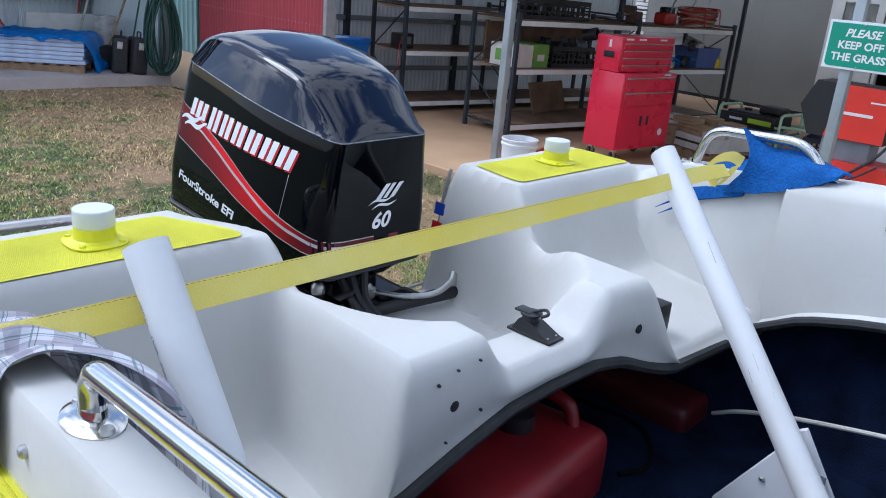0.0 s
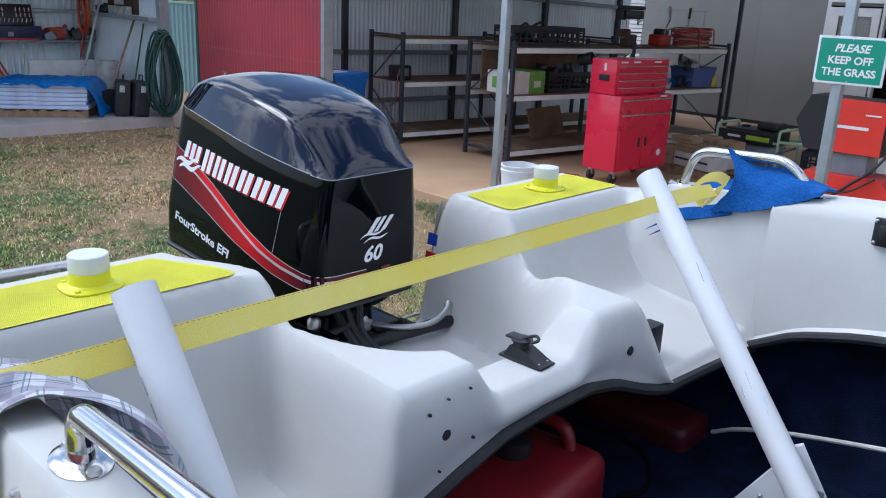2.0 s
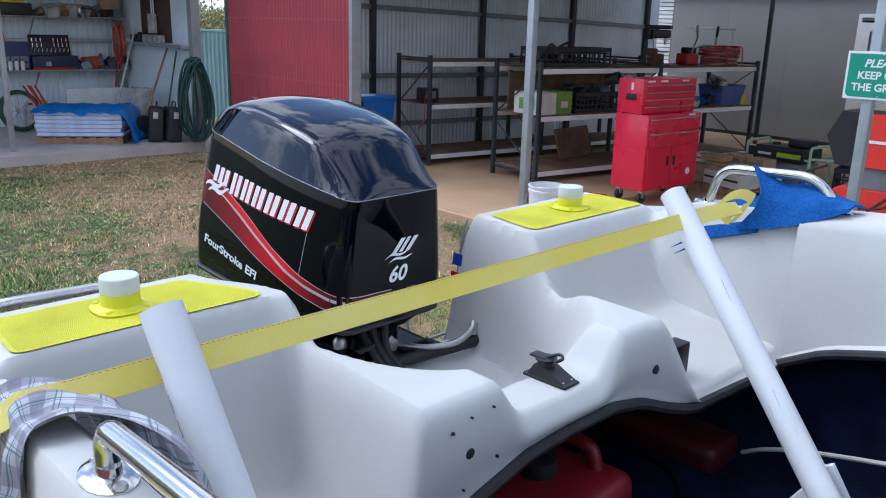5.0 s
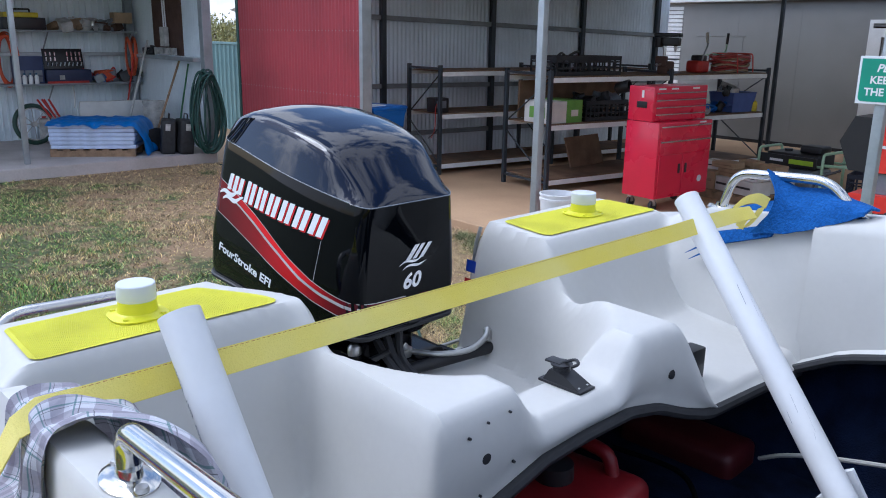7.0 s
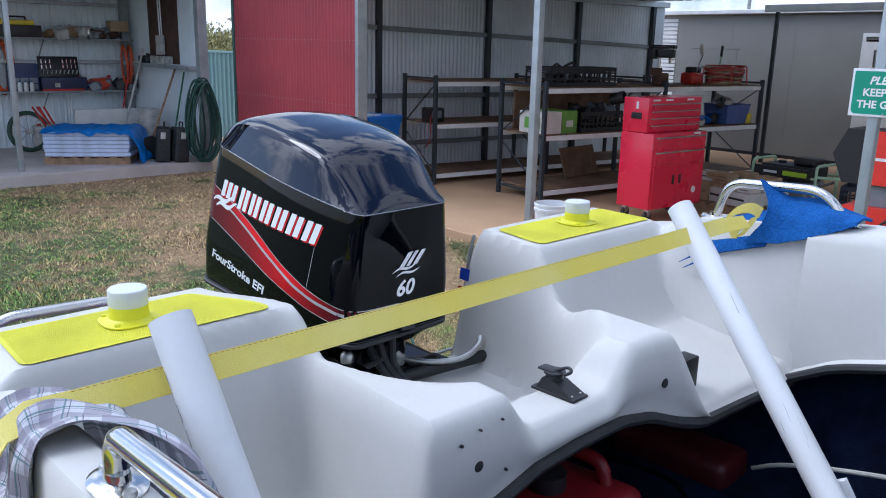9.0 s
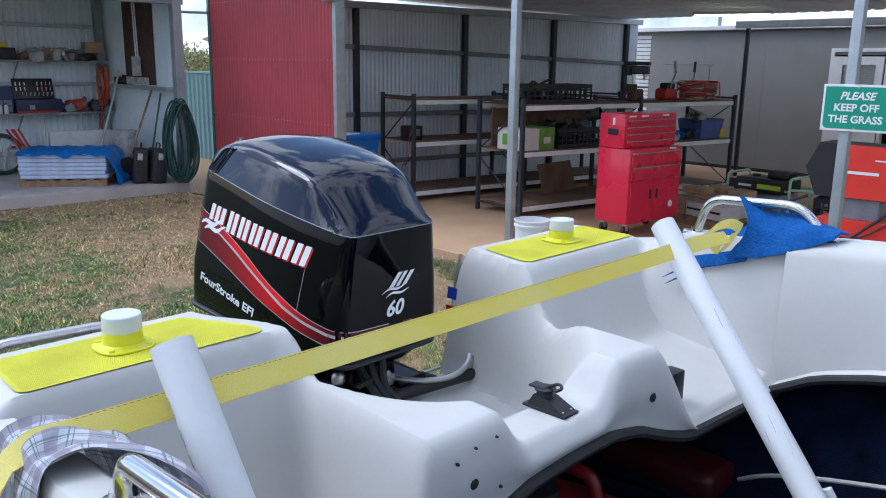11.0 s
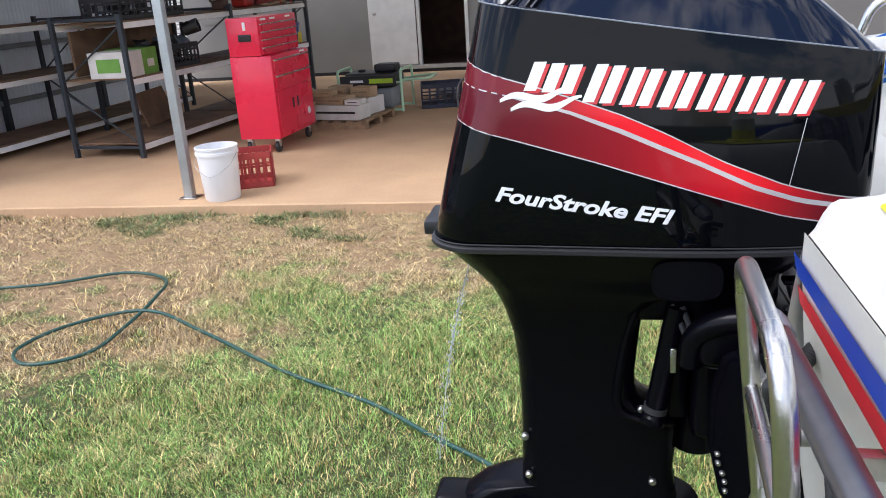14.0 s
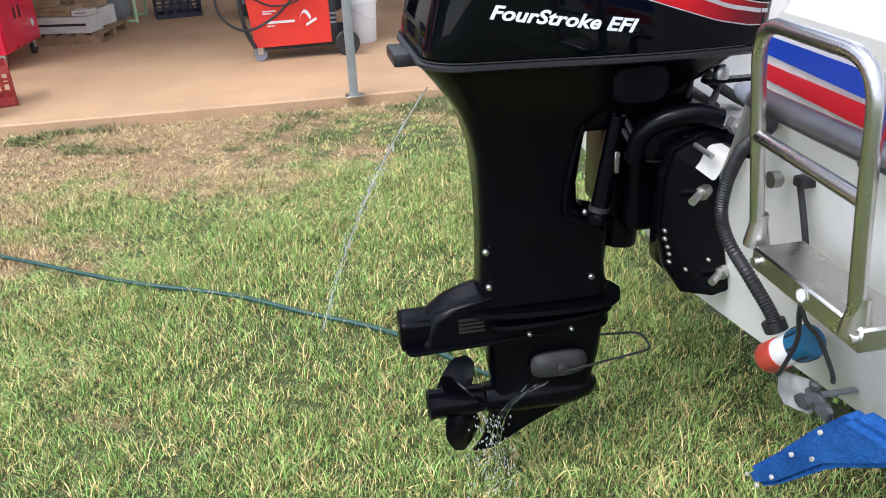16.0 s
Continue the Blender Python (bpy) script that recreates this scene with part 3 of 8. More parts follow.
for z in (1.46, 2.42):
    solo("left_rail", lipped(-13.34, -2.9, z, -13.28, 4.1, z + 0.06), GALV, "pale steel rail on the rear wall", "rail", group="rear wall rails", kind="structure")
lr = corrugated(7.6, 3.9, 0.19, 0.03, True, 6)
lr.transform(pose(-14.0, 4.5, 2.92, 0, 0, -90) @ Matrix.Rotation(radians(-88), 4, "X"))
solo("ceiling_left", lr, CORR, "underside of the side shed roof", "roof", kind="structure")
solo("left_roof_beam", lipped(-10.5, -3, 2.72, -10.38, 4.4, 2.92), GREYP, "grey steel eaves beam of the side shed", "beam", kind="structure")
solo("tie_bar", tube(corner_path([(-10.45, 4.4, 2.62), (-10.0, 4.6, 2.60), (-9.95, 4.6, 2.9)], 0.04), 0.02, 8), GALV, "thin galvanised pipe between shed and red wall", "pipe", kind="structure")

# fence, far trees and a far building in the gap
fence = thing("fence", "green profiled steel fence", "fence", pose(-18.7, 6.6, -0.1, 0, 0, 0), kind="structure")
for i in range(4):
    s = corrugated(2.34, 1.75, 0.195, 0.03, True, 8)
    s.transform(Matrix.Translation((2.4 * i, 0, 0)))
    part("sheet", s, CORRG, fence)
    part("post", box(2.4 * i - 0.045, -0.03, 0, 2.4 * i - 0.005, 0.03, 1.82), CORRG, fence)
part("top_rail", box(0, -0.035, 1.75, 9.6, 0.02, 1.80, 0.005, 1), CORRG, fence)

# ---- the boat ----
Y0 = -0.015
boat = thing("boat", "white fibreglass motor boat with red and blue stripes, on the lawn", "boat", pose(0, 0, 0))
TILT = 0.020   # the port side stands a little higher


def tilt(y):
    return TILT * y


GUN = ((-0.40, 1.24), (-0.12, 1.272), (0.06, 1.305), (0.28, 1.39), (0.75, 1.437), (1.4, 1.48), (3.0, 1.58), (4.6, 1.68))


def deck_z(x, y):
    """Height of the moulded aft deck."""
    Y = abs(y - Y0)
    wav = sst(0.105, 0.30 if y > Y0 else 0.245, x)
    floor_z = 1.095 - 0.13 * max(0, x - 0.3) if y > Y0 else 0.965 - 0.16 * max(0, x - 0.3)
    rec = lerp(1.353, floor_z, wav ** 0.8)
    ridge = 1.353 - 0.093 * sst(0.105, 0.215, x)
    z = lerp(ridge, rec, sst(0.385, 0.455, Y) ** 0.8 if y < Y0 else sst(0.318, 0.455, Y) ** 0.65)
    # motor well
    rr = ((Y / 0.375) ** 3.2 + (max(x + 0.2, 0) / 0.70) ** 3.2) ** (1 / 3.2)
    z = lerp(z, 0.985, 1 - sst(0.80, 1.04 + (0.24 if y < Y0 else 0.07) * (1 - sst(-0.14, 0.09, x)), rr))
    # dip in the middle of the front lip
    if x > 0.2:
        s_ = 0.018 if y > Y0 else 0.0
        z = min(z, 1.168 + 0.105 * sst(0.115 - s_, 0.225 - s_, Y) + 0.5 * sst(0.235 - s_, 0.30 - s_, Y))
    # side deck
    edge = lerp(0.955, 0.875 if y > 0 else 0.922, sst(0.06, 0.24, x))
    z = lerp(z, table_at(GUN, x), sst(edge - 0.045, edge + 0.03, Y))
    z -= 0.11 * sst(0.06, 0.30, x) * sst(0.988, 1.012, Y)
    z -= 0.12 * sst(1.155, 1.195, Y) ** 1.5
    # rounded aft edge of the pods
    z -= 0.05 * (1 - sst(-0.165, -0.125, x)) ** 2
    return z + tilt(y)


XF = 0.582


def front_x(Y, y=-1):
    if y > Y0:
        return XF + 0.045 * sst(0.26, 0.42, Y)
    return XF - 0.10 * sst(0.38, 0.62, Y)


def lip_z(Y, y=-1):
    if y > Y0:
        return table_at(((0.0, 1.098), (0.15, 1.10), (0.25, 1.078), (0.33, 1.047), (0.40, 1.032), (0.6, 1.024), (0.84, 1.012)), Y)
    return table_at(((0.0, 1.098), (0.12, 1.088), (0.25, 1.05), (0.38, 1.005), (0.50, 0.955), (0.62, 0.915), (0.80, 0.90)), Y)


ys = [-1.195 + 2.39 * i / 220 + Y0 for i in range(221)]
rows = []
NX = 84
for i in range(NX + 1):
    row = []
    for y in ys:
        Y = abs(y - Y0)
        xf = front_x(Y, y)
        x = lerp(-0.165, xf, i / NX)
        zz = deck_z(x, y)
        # rounded front edge
        zz -= 0.022 * sst(xf - 0.03, xf + 0.004, x) ** 2 if Y < 0.84 else 0
        row.append((x, y, zz))
    rows.append(row)
for k in range(1, 9):
    t = k / 8
    row = []
    for j, y in enumerate(ys):
        Y = abs(y - Y0)
        x, _, zt = rows[NX][j]
        low = lip_z(Y, y) + tilt(y) if Y < 0.84 else zt - 0.002
        zl = min(low, zt - 0.012) if Y < 0.84 else zt - 0.0005 * k
        row.append((x + (0.012 * math.sin(math.pi * min(1, t * 1.2)) if Y < 0.84 else 0) - 0.0, y, lerp(zt, zl, t)))
    rows.append(row)
part("aft_deck", surf(rows), GEL, boat, "white moulded aft deck with a motor well")

# gunwales and side liners towards the bow
def half_beam(x):
    return 1.18 * (1 - max(0.0, (x - 1.6) / 3.3) ** 2.2)


def trim_z(x):
    return table_at(((0.40, 0.86), (0.50, 0.90), (0.62, 1.01), (0.75, 1.085), (0.90, 1.13), (1.3, 1.20), (3.5, 1.35)), x)


for sgn, nm in ((-1, "starboard"), (1, "port")):
    rows = []
    for i in range(50):
        x = (0.472 if sgn < 0 else 0.615) + 4.0 * (i / 49) ** 1.4
        hb = half_beam(x)
        zg = table_at(GUN, x) + tilt(sgn)
        wall_in = hb - (0.31 if sgn > 0 else 0.262)
        row = [(x, sgn * (hb + 0.015), zg - 0.23), (x, sgn * hb, zg - 0.135), (x, sgn * (hb - 0.02), zg - 0.112), (x, sgn * (hb - 0.170), zg - 0.11), (x, sgn * (hb - 0.175), zg - 0.10), (x, sgn * (hb - 0.183), zg - 0.012), (x, sgn * (hb - 0.19), zg), (x, sgn * (wall_in + 0.02), zg - 0.002), (x, sgn * (wall_in + 0.004), zg - 0.014),
               (x, sgn * (wall_in - 0.008), zg - 0.04), (x, sgn * (wall_in - 0.015), lerp(zg, trim_z(x) + tilt(sgn), 0.5)), (x, sgn * (wall_in - 0.03), trim_z(x) + tilt(sgn) + 0.02), (x, sgn * (wall_in - 0.05), trim_z(x) + tilt(sgn))]
        rows.append([(a, bb + Y0, c) for a, bb, c in row])
    part("gunwale", surf(rows), GEL, boat, "white moulded gunwale and side liner")
    # black rubber edge
    pts = [(rows[i][-1][0], rows[i][-1][1], rows[i][-1][2]) for i in range(0, 50)]
    part("edge_trim", tube(pts, 0.013, 8), RUB, boat, "black rubber edge trim")
tp = [(front_x(abs(y), y + Y0) + 0.006, y + Y0, lip_z(abs(y), y + Y0) + tilt(y) - 0.004) for y in [-0.845 + 1.69 * i / 70 for i in range(71)]]
part("edge_trim", tube(tp, 0.014, 8), RUB, boat, "black rubber edge trim")

# hull: stations from transom to bow, keel to sheer
def station(x, transom=False):
    hb = half_beam(x)
    zg = table_at(GUN, x) - (0.105 if x < 0.1 else 0.22)
    rise = 0.55 * max(0.0, (x - 2.2) / 2.4) ** 2
    rk = 0.055 if transom else 0
    out = []
    for k in range(-12, 13):
        a = abs(k) / 12
        s = 1 if k > 0 else -1
        if a < 0.6:
            yy, z = hb * 0.76 * a / 0.6, 0.50 + rise + 0.16 * (a / 0.6) ** 1.1
        else:
            t = (a - 0.6) / 0.4
            yy, z = hb * lerp(0.76, 1.0, t ** 0.7), lerp(0.66 + rise, zg, t)
        xx = x
        if transom:
            xx = -0.16 + 0.14 * (1 - (z - 0.47) / 0.8)
        out.append((xx, s * yy + Y0, z + tilt(s * yy) * min(1, max(0, (z - 0.5) / 0.8))))
    return out


stations = [station(-0.16, True)] + [station(0.1 + 4.45 * (i / 24) ** 0.9) for i in range(25)]
part("hull", surf(stations), HULL, boat, "off-white fibreglass vee hull")
# transom plate with a notch for the motor
NV = 26


def tran_x(z):
    return -0.162 + 0.14 * (1 - (z - 0.47) / 0.8)


rows = []
yk = [1.19 * (i / 60 * 2 - 1) for i in range(61)]
for k in range(NV + 1):
    row = []
    for yv in yk:
        Y = abs(yv)
        low = 0.50 + 0.16 * (min(Y, 0.89) / 0.89) ** 1.1 if Y < 0.89 else 0.66 + (Y - 0.89) / 0.30 * 0.48
        top = deck_z(-0.16, yv + Y0) - tilt(yv) + 0.0
        top = lerp(0.985, top, sst(0.335, 0.40, Y))
        low = min(low, top - 0.004)
        z = lerp(low, top, k / NV) + tilt(yv)
        row.append((tran_x(z) - 0.004, yv + Y0, z))
    rows.append(row)
part("transom", surf(rows), HULL, boat, "off-white transom")


def on_transom(y, z, off=0.004):
    return (tran_x(z) - 0.006 - off, y, z)


for zc, hgt, mt, nm in ((1.243, 0.034, BLUE, "blue stripe"), (1.194, 0.030, RED, "red stripe")):
    for sgn in (-1, 1):
        rows = []
        for i in range(21):
            y = sgn * lerp(0.385 if sgn > 0 else 0.435, 0.98, i / 20)
            zz = zc + tilt(y) - 0.010 * (i / 20)
            wd = hgt * lerp(1.0, 1.5, i / 20)
            rows.append([on_transom(y, zz - wd / 2), on_transom(y, zz + wd / 2)])
        part("stripe", surf(rows), mt, boat, nm)
        if sgn < 0:
            rows = []
            for i in range(31):
                x = -0.12 + 2.6 * i / 30
                yy = sgn * (half_beam(x) + 0.012) + Y0
                zz = zc + 0.02 + (table_at(GUN, x) - table_at(GUN, -0.12)) * 0.8
                rows.append([(x, yy + 0.004, zz - hgt / 2 - 0.0), (x, yy - 0.002, zz + hgt / 2)])
            part("stripe", surf(rows), mt, boat, nm)

# non-slip pads with moulded ribs
def pad(sgn):
    x0, x1, ya, yb = -0.098, 0.104, 0.405 if sgn > 0 else 0.425, 0.905
    th = thing("deck_pad", "yellow ribbed non-slip pad stuck on the aft deck", "non-slip pad", None, "aft deck pads")

    def zt(x, y):
        return deck_z(x, sgn * y + Y0) + 0.003

    def inner(x):
        return ya + (0.025 if sgn > 0 else 0.095) * (1 - sst(-0.14, 0.09, x))

    rows = []
    for i in range(15):
        row = []
        for j in range(61):
            q = 0.5 - 0.5 * math.cos(math.pi * j / 60)
            c = min(1.0, min(q, 1 - q) * (yb - ya) / 0.022)
            inset = 0.022 * (1 - math.sqrt(max(0, 1 - (1 - c) ** 2)))
            xx = lerp(x0 + inset, x1 - inset, i / 14)
            y = lerp(inner(xx), yb, q)
            row.append((xx, sgn * y + Y0, zt(xx, y)))
        rows.append(row)
    part("sheet", surf(rows), YEL, th)
    rb = bmesh.new()
    vs, fs = [], []
    nrib = 50
    nseg = 120
    for i in range(nrib):
        x = lerp(x0 + 0.006, x1 - 0.006, i / (nrib - 1))
        for j in range(nseg):
            y = lerp(inner(x) + 0.010, yb - 0.008, (j + 0.5 * (i % 2)) / nseg)
            r = 0.0014
            z = zt(x, y)
            k = len(vs)
            yy = sgn * y + Y0
            vs += [(x - r, yy - r * 1.3, z), (x + r, yy - r * 1.3, z), (x + r, yy + r * 1.3, z), (x - r, yy + r * 1.3, z), (x, yy, z + 0.0011)]
            fs += [(k, k + 1, k + 4), (k + 1, k + 2, k + 4), (k + 2, k + 3, k + 4), (k + 3, k, k + 4)]
    me = bpy.data.meshes.new("studs")
    me.from_pydata(vs, [], fs)
    me.materials.append(YEL)
    o = new("studs", me)
    o.parent = th
    o["kind"] = "stuff"
    return th


pad(-1), pad(1)


def rod_socket(sgn):
    y = sgn * 0.68 + Y0 - 0.0
    th = thing("socket", "yellow flanged deck socket with a white screw cap", "deck socket", pose(-0.006, y, deck_z(0.0, y) + 0.004), "deck sockets")
    fl = lathe([(0.0, 0.0), (0.060, 0.0), (0.061, 0.003), (0.055, 0.005), (0.043, 0.0065), (0.0385, 0.010), (0.0365, 0.034), (0.0, 0.035)], 48)
    for v in fl.verts:
        rr = math.hypot(v.co.x, v.co.y)
        if rr > 0.05:
            k = 1 - 0.085 * (0.5 + 0.5 * math.cos(4 * math.atan2(v.co.y, v.co.x)))
            v.co.x, v.co.y = v.co.x * k, v.co.y * k
    part("flange", fl, YELP, th)
    for k in range(4):
        a = radians(45 + 90 * k)
        part("screw", lathe([(0.0, 0.003), (0.006, 0.003), (0.005, 0.0075), (0.0, 0.008)], 10, m=Matrix.Translation((0.052 * math.cos(a), 0.052 * math.sin(a), 0.001))), YELP, th)
    part("cap", lathe([(0.0, 0.033), (0.0368, 0.033), (0.0378, 0.035), (0.0372, 0.0645), (0.0355, 0.0665), (0.0, 0.067)], 40), PVCG, th, "white plastic cap")


rod_socket(-1), rod_socket(1)


def dot(name, p, r, axis="X", mt=BOLT, label="", parent=boat, depth=0.006):
    rot = Matrix.Rotation(radians({"X": 90, "Y": 0, "Z": 0}[axis]), 4, "Y") if axis == "X" else (Matrix.Rotation(radians(90), 4, "X") if axis == "Y" else Matrix.Identity(4))
    return part(name, lathe([(0, -depth), (r, -depth), (r, depth * 0.5), (r * 0.6, depth), (0, depth)], 12, m=Matrix.Translation(p) @ rot), mt, parent, label)


# fixings and drilled holes of the deck moulding
for y, z, r in ((-0.302, 1.146, 0.011), (0.275, 1.155, 0.012), (-0.23, 1.115, 0.0032), (-0.315, 1.075, 0.0025), (-0.345, 1.20, 0.0032), (-0.30, 1.217, 0.0025), (-0.245, 1.222, 0.0025)):
    dot("hole", (XF + (0.0115 if r < 0.01 else 0.0105) + (0.004 if y > 0 else 0), y, z), r, "X", DARK, "dark drilled hole", depth=0.003)
for p in ((-0.09, 0.405, 1.318), (0.171, 0.343, 1.118), (0.05, 0.355, 1.20)):
    dot("screw", p, 0.011, "Y", BOLT, "steel screw head")
dot("screw", (-0.106, -0.960, 1.298), 0.009, "Y", BOLT, "steel screw head", depth=0.004)
dot("screw", (0.02, -0.40, 1.26), 0.008, "Y", BOLT, "steel screw head")

# metal edging round the motor cut-out
rows = []
for i in range(41):
    yv = lerp(-0.30, 0.41, i / 40)
    rows.append((-0.170, yv + Y0, lerp(0.985, deck_z(-0.15, yv + Y0) - tilt(yv), sst(0.335, 0.40, abs(yv))) + tilt(yv) + 0.002))
part("well_edging", tube(rows, 0.006, 6), ALU, boat, "dull metal edging of the motor cut-out")
for z0, z1, mt_, nm in ((1.215, 1.25, BLUE, "blue stripe end"), (1.165, 1.195, RED, "red stripe end")):
    part("stripe", surf([[(x, 0.316 + 0.13 * (z0 - 1.135), z0), (x, 0.316 + 0.13 * (z1 - 1.135), z1)] for x in (-0.158, -0.118)]), mt_, boat, nm)

# ---- the outboard motor ----
motor = thing("outboard_motor", "black four-stroke outboard motor with red stripes, hung on the boat's transom", "outboard motor", pose(0, 0, 0))
# rings of the cowl: v, aft height, fore height, aft x, fore x, half width, aft corner, fore corner
RINGS = ((0.00, 1.188, 1.165, -0.738, -0.004, 0.222, 0.08, 0.040), (0.06, 1.213, 1.190, -0.737, -0.001, 0.230, 0.08, 0.038), (0.30, 1.315, 1.270, -0.712, 0.003, 0.235, 0.08, 0.036), (0.60, 1.442, 1.370, -0.680, 0.006, 0.226, 0.08, 0.034),
         (0.90, 1.572, 1.470, -0.650, 0.009, 0.213, 0.08, 0.032), (1.00, 1.606, 1.490, -0.642, 0.010, 0.208, 0.08, 0.030))
XA, XF_ = RINGS[-1][3], RINGS[-1][4]


def drawn_in(x, y):
    """The cowl narrows towards its front, which stands a little askew."""
    f = max(0.0, (x + 0.35) / 0.35) ** 2
    return x - 0.06 * y * sst(-0.35, 0.0, x), y * (1 - (0.34 if y > 0 else 0.22) * f)


def ring_at(v):
    for a, b in zip(RINGS, RINGS[1:]):
        if v <= b[0] or b is RINGS[-1]:
            t = (v - a[0]) / (b[0] - a[0])
            return [lerp(p, q, t) for p, q in zip(a, b)]


def outline(ring, n=14):
    """Closed outline of a ring, from mid starboard forwards and round."""
    _, za, zf, xa, xf, hw, ra, rf = ring
    pts = []
    for cx, cy, r, a0 in ((xf - rf, -hw + rf, rf, -90), (xf - rf, hw - rf, rf, 0), (xa + ra, hw - ra, ra, 90), (xa + ra, -hw + ra, ra, 180)):
        for k in range(n + 1):
            a = radians(a0 + 90 * k / n)
            pts.append((cx + r * math.cos(a), cy + r * math.sin(a)))
        if hw > 0.2 and a0 in (0, 180):
            # points along the bowed sides
            x0, x1 = (xf - rf, xa + ra) if a0 == 0 else (xa + ra, xf - rf)
            pts += [(lerp(x0, x1, k / 24), hw if a0 == 0 else -hw) for k in range(1, 24)]
    pull = drawn_in if hw > 0.2 else (lambda x, y: (x, y))
    return [(*pull(x, y), lerp(za, zf, (x - xa) / (xf - xa))) for x, y in pts]


def side(s, v, off=0.0012):
    """A place on the cowl's starboard skin: s runs forwards from x = -0.3, and round the front."""
    _, za, zf, xa, xf, hw, ra, rf = ring_at(v)
    a, b = xf - rf + 0.3, xa + ra + 0.3
    if s > a:
        t = (s - a) / rf
        if t < math.pi / 2:
            x, y, nx, ny = xf - rf + rf * math.sin(t), -hw + rf - rf * math.cos(t), math.sin(t), -math.cos(t)
        else:
            x, y, nx, ny = xf, -hw + rf + (t - math.pi / 2) * rf, 1, 0
    elif s < b:
        t = (b - s) / ra
        x, y, nx, ny = xa + ra - ra * math.sin(min(t, 1.57)), -hw + ra - ra * math.cos(min(t, 1.57)) + max(0, t - 1.57) * ra, -math.sin(min(t, 1.57)), -math.cos(min(t, 1.57))
    else:
        x, y, nx, ny = s - 0.3, -hw, 0, -1
    px_, py_ = drawn_in(x, y)
    return Vector((px_ + nx * off, py_ + ny * off, lerp(za, zf, (x - xa) / (xf - xa))))


def vz(s, z):
    """The ring number at which the skin at s has height z."""
    lo, hi = 0.0, 1.0
    for _ in range(24):
        mid = (lo + hi) / 2
        if side(s, mid).z < z:
            lo = mid
        else:
            hi = mid
    return lo


def skin(s, z, off=0.0012):
    return side(s, vz(s, z), off)


rows = [outline(ring_at(v)) for v in (0, 0.02, 0.06, 0.15, 0.3, 0.4, 0.5, 0.6, 0.7, 0.8, 0.9, 0.96, 1.0)]
low = [(x * 0.985 - 0.005, y * 0.95, z - 0.014) for x, y, z in rows[0]]
part("cowl", surf([low] + rows, close_u=True), COWL, motor, "glossy black cowl")
# the hood: flat slanted sides, a rounded crease, a crowned top that falls to the front edge
CREASE = ((-0.642, 1.606), (-0.63, 1.626), (-0.60, 1.648), (-0.56, 1.664), (-0.50, 1.674), (-0.43, 1.671), (-0.30, 1.652), (-0.22, 1.635), (-0.16, 1.617), (-0.125, 1.602), (0.010, 1.490))
CROWN = ((-0.642, 1.606), (-0.632, 1.634), (-0.61, 1.664), (-0.57, 1.685), (-0.50, 1.695), (-0.43, 1.692), (-0.30, 1.674), (-0.20, 1.654), (-0.145, 1.636), (-0.115, 1.618), (-0.01, 1.524), (0.004, 1.506), (0.010, 1.490))


def eased(table, x, d=0.016):
    d = min(d, abs(x - XA), abs(x - XF_))
    return sum(table_at(table, x + d * k / 2) for k in (-2, -1, 0, 1, 2)) / 5


def hood_row(x):
    _, za, zf, xa, xf, hw, ra, rf = RINGS[-1]
    w0 = hw
    if x < xa + ra:
        w0 = hw - ra + math.sqrt(max(0, ra * ra - (xa + ra - x) ** 2))
    if x > xf - rf:
        w0 = hw - rf + math.sqrt(max(0, rf * rf - (x - xf + rf) ** 2))
    zs = lerp(za, zf, (x - xa) / (xf - xa))
    w1 = min(0.164, w0 - lerp(0.030, 0.014, sst(-0.14, 0.0, x)))
    zc, zt = max(zs, eased(CREASE, x)), max(zs, eased(CROWN, x))
    half = [(w0, zs), (w0 - 0.002, zs + (zc - zs) * 0.05), (lerp(w0, w1, 0.35), lerp(zs, zc, 0.42)), (lerp(w0, w1, 0.7), lerp(zs, zc, 0.80)), (lerp(w0, w1, 0.88), lerp(zs, zc, 0.955))]
    half += [(w1 - 0.006, lerp(zc, zt, 0.10)), (w1 * 0.86, lerp(zc, zt, 0.34)), (w1 * 0.62, lerp(zc, zt, 0.66)), (w1 * 0.32, lerp(zc, zt, 0.91)), (0.0, zt)]
    full = half + [(-w, z) for w, z in half[-2::-1]]
    return [(*drawn_in(x, -w), z) for w, z in full]


hx = [lerp(XA, XF_, 0.5 - 0.5 * math.cos(math.pi * i / 44)) for i in range(45)]
part("cowl_top", surf([hood_row(x) for x in hx]), COWLB, motor, "glossy dark navy top of the cowl")
# grey thread on the hood seam, painting the bright line that reflects there
part("seam_glint", tube([(x, s_, z + 0.0015) for x, s_, z in outline(RINGS[-1], 14)], 0.0014, 5), GREYM, motor)
# raised frame along the edge of the top
def facet(x, t, sg, off=0.0015):
    """A place on the hood's slanted side, t from the seam to the crease."""
    row = hood_row(x)[:5]
    k = min(3, int(t * 4))
    p = Vector(row[k]).lerp(Vector(row[k + 1]), t * 4 - k)
    return Vector((p.x, (p.y - off) * (1 if sg < 0 else -1), p.z + off))


